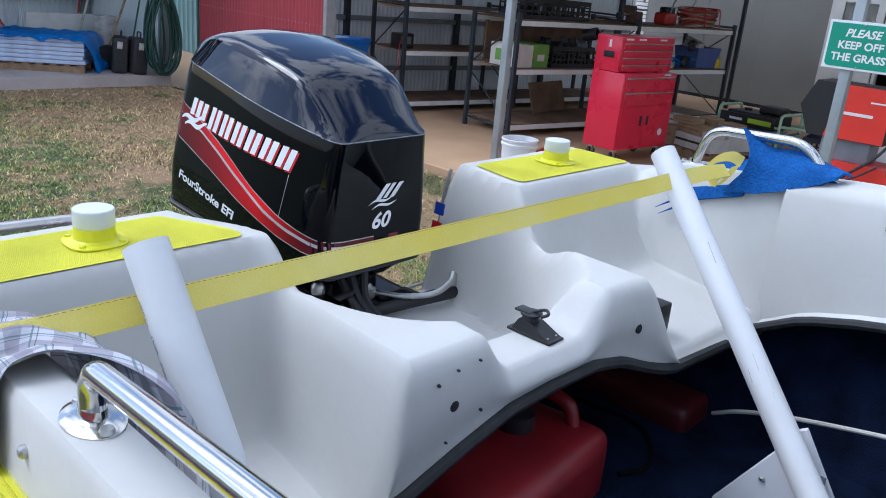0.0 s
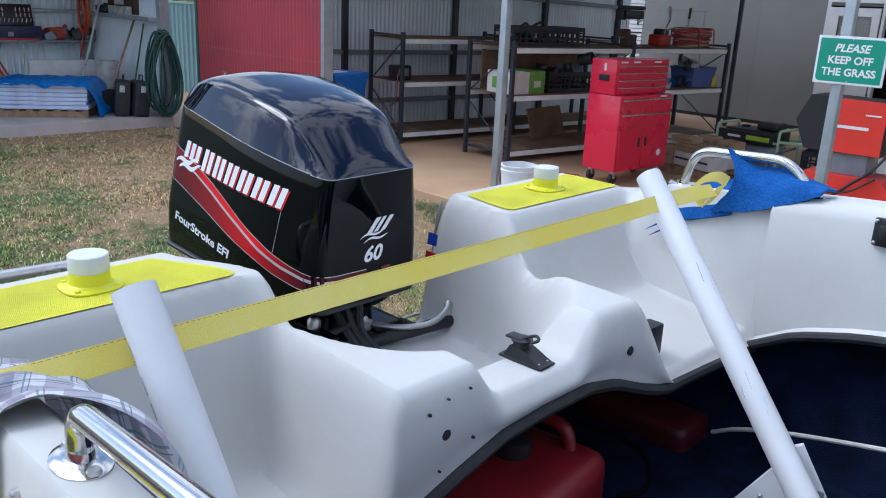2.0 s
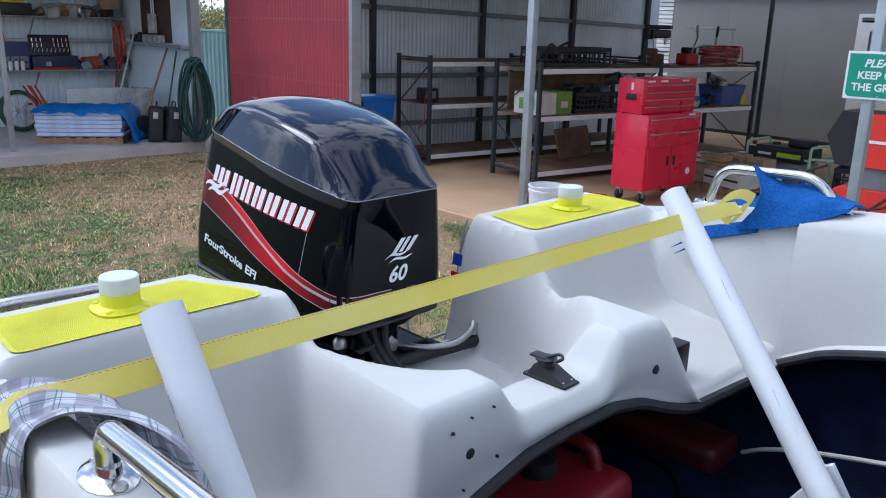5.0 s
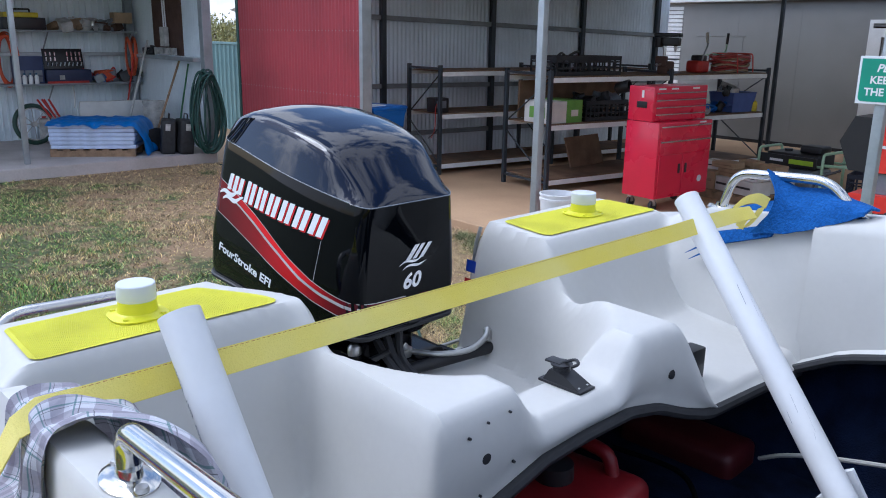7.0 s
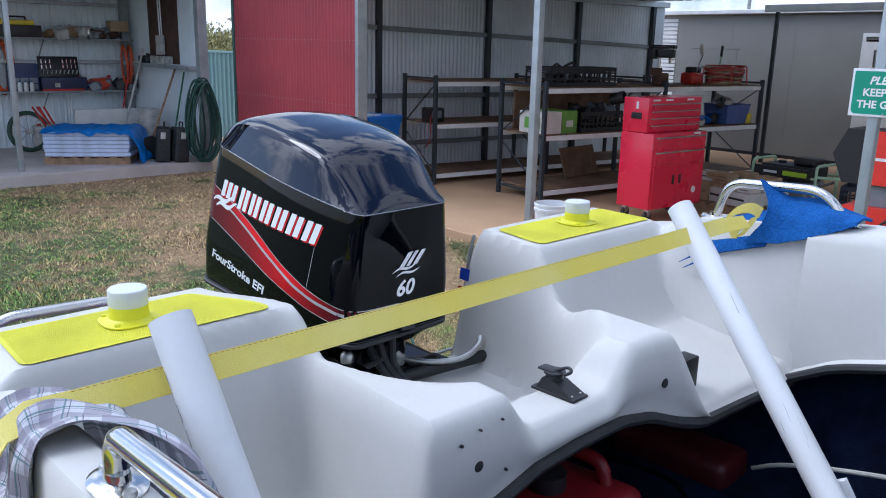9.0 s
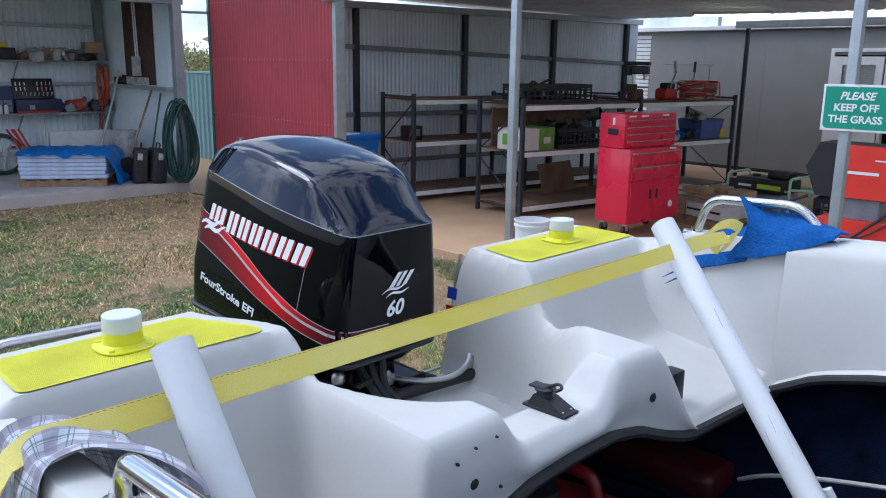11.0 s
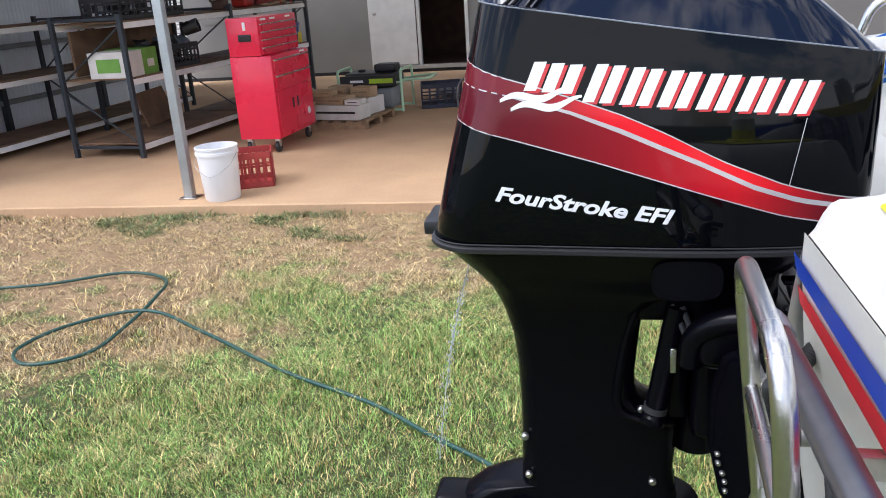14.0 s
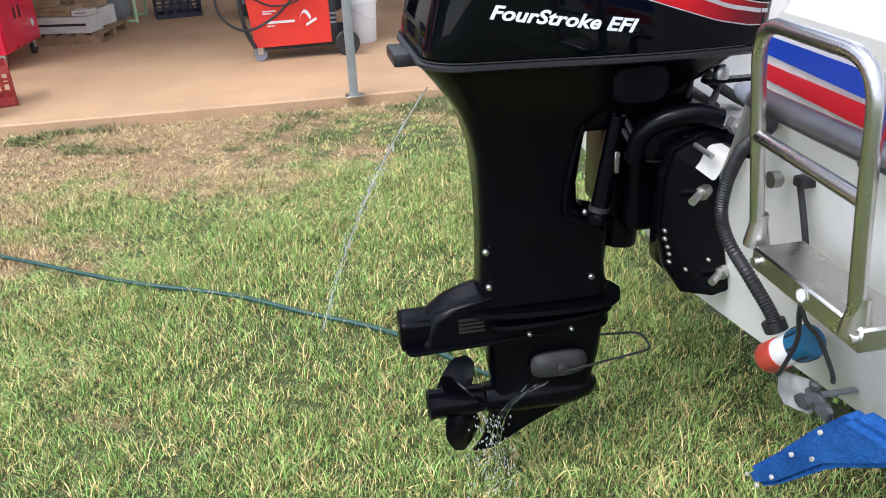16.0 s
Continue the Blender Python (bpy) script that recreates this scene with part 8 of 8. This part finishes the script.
for i in range(3):
    bo_ = thing("bottle", "small white bottle on the wall shelf", "bottle", WS(2.32 + 0.09 * i, 0.946) @ pose(0, -0.17, 0), "shelf bottles")
    part("body", lathe([(0, 0), (0.034, 0), (0.034, 0.12), (0.014, 0.15), (0, 0.15)], 12), WHT, bo_)
    part("cap", lathe([(0, 0.148), (0.015, 0.148), (0.015, 0.175), (0, 0.176)], 10), PUMPB, bo_)
jg = thing("jerry_can", "white plastic jerry can on the shed floor", "jerry can", pose(-12.85, 2.62, FL, 0, 0, 80))
part("body", box(-0.18, -0.12, 0, 0.18, 0.12, 0.40, 0.05, 3), DIRTYW, jg)
part("cap", lathe([(0, 0.40), (0.035, 0.40), (0.035, 0.43), (0, 0.432)], 14, m=Matrix.Translation((-0.10, 0, 0))), REDP, jg)
part("handle", tube(corner_path([(-0.02, 0, 0.39), (-0.02, 0, 0.45), (0.14, 0, 0.45), (0.14, 0, 0.39)], 0.03), 0.014, 8), DIRTYW, jg)
for k in range(2):
    ct = thing("bolt_cutter", "red-handled bolt cutters standing on the can", "bolt cutters", pose(-12.62, 2.60 + 0.07 * k, FL + 0.42, 0, 0, 80), "bolt cutters")
    for sx in (-1, 1):
        part("handle", tube([(0.03 * sx, 0, 0.0), (0.05 * sx - 0.16, 0.01, 0.30)], 0.016, 8), REDP, ct)
    part("jaw", box(-0.03, -0.012, -0.10, 0.05, 0.012, 0.02, 0.008), GREYM, ct)

def coil(name, label, cat, mt, centre, ru, rv, n, r, axis, seed, m=None, spread=0.05):
    """Loops of hose or cord hung up."""
    rnd = random.Random(seed)
    pts = []
    for k in range(n * 14):
        a = 2 * math.pi * k / 14
        w = 1 + 0.10 * math.sin(k * 0.37 + seed) + rnd.uniform(-0.02, 0.02)
        u, v, d = ru * w * math.cos(a) * (0.75 + 0.25 * math.sin(a * 0.5 + 1)), rv * w * math.sin(a), spread * math.sin(k * 0.23)
        pts.append(Vector(centre) + Vector((d, u, v) if axis == "x" else (u, d, v)))
    return solo(name, tube(smooth_path(pts, 3), r, 8), mt, label, cat, m)


rnd = random.Random(2)
hc = thing("hose_coil", "dark green garden hose hung in many loops on the corner post", "garden hose")
for k in range(13):
    cy, ru, rv, tw = 4.12 + rnd.uniform(-0.05, 0.05), rnd.uniform(0.12, 0.235), rnd.uniform(0.52, 0.63), rnd.uniform(-0.22, 0.22)
    pts = []
    for i in range(25):
        a = 2 * math.pi * i / 24
        u, v = ru * math.cos(a) * (1.0 - 0.22 * math.sin(a)), rv * math.sin(a)
        pts.append((-10.22 + 0.09 * math.sin(a + k) + 0.01 * k, cy + u + tw * v * 0.35, 0.72 + v + 0.02 * math.sin(3 * a + k)))
    part("loop", tube(smooth_path(pts, 2), 0.015, 7), HOSE, hc)
coil("cord_coil", "orange extension cord coiled on the wall", "extension cord", ORG, (-12.98, 4.08, 1.46), 0.17, 0.30, 9, 0.013, "y", 5, spread=0.06)
coil("cord_coil", "orange extension cord hung near the post", "extension cord", ORG, (-13.24, 2.16, 1.40), 0.17, 0.40, 9, 0.013, "x", 9, spread=0.06)
pbx = thing("power_board", "grey junction box and white sockets with conduits on the side wall", "power outlets", pose(-11.85, 4.26, 1.60))
part("box", box(-0.10, -0.07, 0.05, 0.12, 0, 0.36, 0.01), DIRTYW, pbx)
for x in (-0.28, -0.06, 0.16, 0.36):
    part("outlet", box(x - 0.07, -0.08, -0.08, x + 0.07, -0.01, 0.03, 0.01), DIRTYW, pbx)
for x in (-0.02, 0.06):
    part("conduit", tube([(x, -0.02, 0.36), (x - 0.05, -0.02, 1.7)], 0.013, 8), SIGNW, pbx)
clutter("tools", "dark grinder on the side wall ledge", "grinder", [BLK, GREYP], 3, 0.16, pose(-12.35, 4.18, 1.51), 41, (0.12, 0.03))


def long_tool(name, label, a, b_, r, mt, head=None):
    th = thing(name, label, name.replace("_", " "))
    part("shaft", tube([a, b_], r, 8), mt, th)
    if head:
        part("head", head[0], head[1], th)
    return th


sv_ = surf([[(-10.80 + 0.02 * j, 3.44 + 0.11 * i, FL + 0.02 + 0.24 * j / 2 - 0.03 * (i - 1) ** 2 + 0.06 * j) for i in range(3)] for j in range(3)])
bmesh.ops.solidify(sv_, geom=sv_.faces[:], thickness=0.006)
long_tool("shovel", "timber-handled shovel leaning on the side wall", (-10.86, 3.62, 0.42), (-11.28, 4.24, 1.50), 0.017, WOOD, (sv_, RUB))
long_tool("rake", "green-handled rake leaning on the side wall", (-11.18, 4.03, FL), (-11.0, 4.24, 1.40), 0.014, mat("green handle", (0.03, 0.16, 0.06), 0.5))
long_tool("trimmer", "white-shafted trimmer leaning by the board", (-11.9, 3.56, 0.45), (-12.3, 4.12, 1.74), 0.018, DIRTYW, (box(-11.95, 3.46, 0.33, -11.85, 3.61, 0.50, 0.02), BLK))
long_tool("broom", "broom with a red handle leaning in the corner", (-12.4, 3.6, FL), (-12.9, 4.1, 1.5), 0.014, REDP)
solo("board", box(-0.55, -0.02, 0, 0.55, 0.02, 0.70, 0.03, 2), SHEETW, "white laminated board standing behind the pallet", "board", pose(-12.3, 3.47, FL, 8, 0, 84))
for k in range(3):
    s_ = thing("bucket", "dirty white plastic bucket in a nested stack", "bucket", pose(-11.55, 3.85, FL + 0.16 * k), "stacked buckets")
    part("pail", lathe([(0, 0.0), (0.135, 0.0), (0.165, 0.36), (0.175, 0.362), (0.175, 0.40), (0.16, 0.402), (0.13, 0.03), (0, 0.03)], 28), DIRTYW, s_)
    part("handle", tube(smooth_path([(-0.17, 0, 0.36), (-0.1, -0.15, 0.30), (0.1, -0.15, 0.30), (0.17, 0, 0.36)], 6), 0.003, 6), BOLT, s_)
for i, (x, y, rz) in enumerate(((-10.60, 3.64, 70), (-10.44, 3.84, 84))):
    b_ = box(-0.11, -0.19, 0, 0.11, 0.19, 0.52, 0.05, 3)
    for v in b_.verts:
        v.co.x += 0.03 * noise.noise((v.co.y * 6, v.co.z * 6, i))
    bg_ = thing("tool_bag", "upright black tool bag with a handle", "bag", pose(x, y, FL, 0, 6, rz), "black bags")
    part("body", b_, RUB, bg_)
    part("handle", tube(corner_path([(0, -0.08, 0.50), (0, -0.08, 0.60), (0, 0.08, 0.60), (0, 0.08, 0.50)], 0.03), 0.010, 8), BLK, bg_)
    part("tag", box(-0.05, -0.206, 0.36, 0.02, -0.198, 0.46), DIRTYW, bg_)
def hoop(r, w, n):
    """A closed ring of round section about the x axis."""
    return surf([[(w * math.sin(b), (r + w * math.cos(b)) * math.cos(a), (r + w * math.cos(b)) * math.sin(a)) for b in [2 * math.pi * q / 10 for q in range(10)]] for a in [2 * math.pi * q / n for q in range(n)]], close_u=True, close_v=True)


wbw = thing("wheelbarrow_wheel", "large spoked wheel with a green tyre leaning at the rear wall", "wheel", pose(-12.62, 2.30, FL + 0.335, 0, -10, 8))
part("tyre", hoop(0.295, 0.036, 36), mat("dark green tyre", (0.02, 0.06, 0.04), 0.5), wbw)
part("rim", hoop(0.255, 0.014, 36), DIRTYW, wbw)
part("hub", lathe([(0, -0.05), (0.04, -0.05), (0.04, 0.05), (0, 0.05)], 14, m=Matrix.Rotation(radians(90), 4, "Y")), DIRTYW, wbw)
for k in range(8):
    a = math.pi * k / 4
    part("spoke", tube([(0, 0.03 * math.cos(a), 0.03 * math.sin(a)), (0, 0.26 * math.cos(a), 0.26 * math.sin(a))], 0.006, 6), DIRTYW, wbw)
solo("chain", tube(smooth_path([(-12.95, 3.05, 0.995), (-12.95, 3.06, 0.8), (-12.95, 3.04, 0.62)], 6), 0.010, 6), STEELB, "short chain hanging below the shelf", "chain")

# ---- lawn things ----
hose_pts = [(-9.9, 4.16), (-9.2, 4.2), (-8.3, 4.02), (-7.7, 3.78), (-6.8, 3.72), (-6.1, 3.42), (-5.5, 3.50), (-5.0, 3.58), (-4.72, 3.2), (-4.72, 2.75), (-4.5, 2.60), (-3.9, 2.70), (-3.45, 2.92), (-3.10, 2.80), (-2.98, 2.45), (-2.96, 2.10), (-2.98, 1.76), (-3.22, 1.62), (-3.40, 1.78), (-3.30, 2.10), (-2.93, 2.27),
            (-2.47, 2.03), (-1.86, 1.61), (-1.38, 1.35), (-1.08, 1.12), (-0.75, 0.87), (-0.45, 0.50), (-0.30, 0.20), (-0.36, 0.10)]
hz = [GZ + 0.010 + (0.016 if i in (14, 20) else 0) for i in range(len(hose_pts))]
hz[-1], hz[-2] = 0.30, 0.10
solo("garden_hose", tube(smooth_path([(x, y, z) for (x, y), z in zip(hose_pts, hz)], 8), 0.0100, 10), HOSE, "dark green garden hose snaking over the lawn to the motor", "garden hose")


def blades(count, x0, x1, y0, y1, hmin, hmax, w, seed, keep):
    rg = np.random.default_rng(seed)
    x, y = rg.uniform(x0, x1, count), rg.uniform(y0, y1, count)
    ok = keep(x, y, rg.random(count))
    x, y = x[ok], y[ok]
    n = len(x)
    clump = 0.9 + 0.5 * np.sin(x * 17 + 3 * np.sin(y * 11)) * np.sin(y * 19 + 2 * np.sin(x * 7))
    h = rg.uniform(hmin, hmax, n) * (0.5 + 0.9 * rg.random(n) ** 2) * clump
    a, b = rg.uniform(0, 2 * np.pi, n), rg.uniform(0, 2 * np.pi, n)
    dry = np.clip((0.36 * y + np.minimum(-0.24 * x, 0.86) - 0.92 + 0.5 * np.sin(x * 3.1 + 2 * np.sin(y * 2.3)) * np.sin(y * 3.7 + x)) / 0.8, 0, 1)
    h = h * (1 - 0.28 * dry)
    lean = h * rg.uniform(0.15, 1.3, n) * (1 + 1.3 * dry)
    dx, dy = np.cos(a) * w / 2, np.sin(a) * w / 2
    lx, ly = np.cos(b) * lean, np.sin(b) * lean
    z0 = np.full(n, GZ - 0.028)
    v = np.stack([np.stack([x - dx, y - dy, z0], 1), np.stack([x + dx, y + dy, z0], 1), np.stack([x + dx * 0.8 + lx * 0.35, y + dy * 0.8 + ly * 0.35, z0 + h * 0.65], 1), np.stack([x - dx * 0.8 + lx * 0.35, y - dy * 0.8 + ly * 0.35, z0 + h * 0.65], 1), np.stack([x + lx, y + ly, z0 + h], 1)], 1).reshape(-1, 3)
    k = np.arange(n) * 5
    loops = np.stack([k, k + 1, k + 2, k + 3, k + 3, k + 2, k + 4], 1).ravel()
    starts = np.stack([np.arange(n) * 7, np.arange(n) * 7 + 4], 1).ravel()
    me = bpy.data.meshes.new("grass")
    me.vertices.add(len(v))
    me.vertices.foreach_set("co", v.ravel())
    me.loops.add(len(loops))
    me.loops.foreach_set("vertex_index", loops.astype(np.int32))
    me.polygons.add(len(starts))
    me.polygons.foreach_set("loop_start", starts.astype(np.int32))
    me.update(calc_edges=True)
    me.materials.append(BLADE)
    return me


def lawn_keep(x, y, r):
    patch = np.sin(x * 2.1 + np.sin(y * 1.7)) * np.sin(y * 2.6 + 1.3 * np.sin(x * 1.1))
    return (y < 4.33) & (r < 0.62 + 0.28 * patch)


tagged(new("grass", blades(700000, -2.7, 0.5, -1.3, 3.0, 0.022, 0.060, 0.0030, 1, lawn_keep)), "short mown grass, green near the boat", "grass", kind="stuff")
tagged(new("grass", blades(190000, -4.4, 0.9, 3.0, 4.34, 0.014, 0.036, 0.0036, 5, lawn_keep)), "short dry grass before the slab", "grass", kind="stuff")
tagged(new("grass", blades(130000, -4.4, -2.7, -1.6, 3.0, 0.020, 0.05, 0.0045, 6, lawn_keep)), "short patchy lawn grass", "grass", kind="stuff")
tagged(new("grass", blades(230000, -10.2, -4.4, -3.0, 4.34, 0.018, 0.046, 0.0075, 2, lawn_keep)), "sparse dry grass before the sheds", "grass", kind="stuff")
tagged(new("grass", blades(50000, 0.5, 6.5, -4.5, 3.0, 0.022, 0.055, 0.017, 7, lawn_keep)), "mown grass under and past the boat", "grass", kind="stuff")
tagged(new("grass", blades(40000, 0.9, 6.5, 3.0, 4.34, 0.016, 0.04, 0.012, 8, lawn_keep)), "short dry grass before the slab", "grass", kind="stuff")
tagged(new("grass", blades(90000, -4.4, 0.5, -4.5, -1.3, 0.020, 0.05, 0.011, 9, lawn_keep)), "short patchy lawn grass", "grass", kind="stuff")
def weed_keep(x, y, r):
    clump = np.sin(x * 3.1 + 1.4 * np.sin(y * 5)) * np.sin(x * 1.3 + 1) + 0.5 * np.sin(x * 9.3 + 4 * y) * np.sin(y * 11)
    return r < np.clip(1.6 * (clump - 0.12) + 1.2 * (y - 4.18), 0.0, 0.9)


tufts = new("grass", blades(46000, -9.5, 1.0, 3.62, 4.35, 0.035, 0.075, 0.0085, 3, weed_keep))
tufts.data.materials[0] = TUFT
tagged(tufts, "taller dark green tufts along the slab edge", "grass", kind="stuff")
tagged(new("grass", blades(5000, -1.7, -0.2, -1.6, -0.2, 0.05, 0.11, 0.004, 4, lambda x, y, r: r < 0.5)), "longer grass beside the boat", "grass", kind="stuff")


# ---- beyond the fence ----
def tree(x, y, h, crown, seed, n=900):
    rnd = random.Random(seed)
    th = thing("tree", "pale-trunked eucalypt with a loose grey-green crown", "tree", pose(x, y, GZ - 0.1), "far trees")
    tk = bmesh.new()
    tube(smooth_path([(0, 0, 0), (0.1, 0.05, h * 0.3), (-0.1, 0.1, h * 0.6), (0.1, 0, h * 0.9)], 5), [0.18 - 0.15 * i / 15 for i in range(16)], 8, tk)
    tips = []
    for k in range(9):
        z = h * rnd.uniform(0.35, 0.85)
        a = rnd.uniform(0, 6.28)
        L = crown * rnd.uniform(0.5, 1.0)
        e = (L * math.cos(a), L * math.sin(a), z + L * rnd.uniform(0.1, 0.7))
        tube(smooth_path([(0, 0, z), (e[0] * 0.5, e[1] * 0.5, z + (e[2] - z) * 0.35), e], 5), [0.06 - 0.045 * i / 10 for i in range(11)], 6, tk)
        tips.append(Vector(e))
    part("trunk", tk, BARK, th)
    vs, fs = [], []
    for i in range(n):
        c = rnd.choice(tips) + Vector((rnd.gauss(0, 0.28), rnd.gauss(0, 0.28), rnd.gauss(0, 0.22))) * crown * 0.8
        for j in range(5):
            p = c + Vector((rnd.gauss(0, 0.12), rnd.gauss(0, 0.12), rnd.gauss(0, 0.1)))
            q = Euler((rnd.uniform(0, 6), rnd.uniform(0, 6), rnd.uniform(0, 6))).to_matrix()
            k = len(vs)
            s = rnd.uniform(0.06, 0.12)
            vs += [p + q @ Vector((-s, 0, 0)), p + q @ Vector((0, s * 0.35, 0)), p + q @ Vector((s, 0, 0)), p + q @ Vector((0, -s * 0.35, 0))]
            fs.append((k, k + 1, k + 2, k + 3))
    me = bpy.data.meshes.new("crown")
    me.from_pydata(vs, [], fs)
    me.materials.append(LEAF)
    o = new("crown", me)
    o.parent = th


tree(-33.0, 17.0, 2.9, 1.3, 1, 600)
tree(-29.0, 13.6, 2.5, 1.0, 2, 500)
tree(-36.0, 22.5, 4.3, 1.9, 3, 420)
tree(-24.5, 15.5, 2.7, 1.0, 4, 400)
fh = thing("far_house", "pale house beyond the fence", "house", pose(-36, 21.5, GZ, 0, 0, -30), kind="structure")
part("wall", box(-4, -3, 0, 4, 3, 3.0), TILE, fh, smooth=False)
part("roof", surf([[(-4.4, -3.4, 2.95), (4.4, -3.4, 2.95)], [(-4.4, 0, 4.2), (4.4, 0, 4.2)], [(-4.4, 3.4, 2.95), (4.4, 3.4, 2.95)]]), CORRL, fh)
lpole = thing("light_pole", "far street light pole above the cabin roof", "light pole", pose(-12.5, 24.0, 0))
part("pole", tube([(0, 0, 0), (0, 0, 5.0)], 0.06, 8), GALV, lpole)
part("lamp", box(-0.5, -0.08, 4.0, -0.1, 0.08, 4.12, 0.03), GALV, lpole)
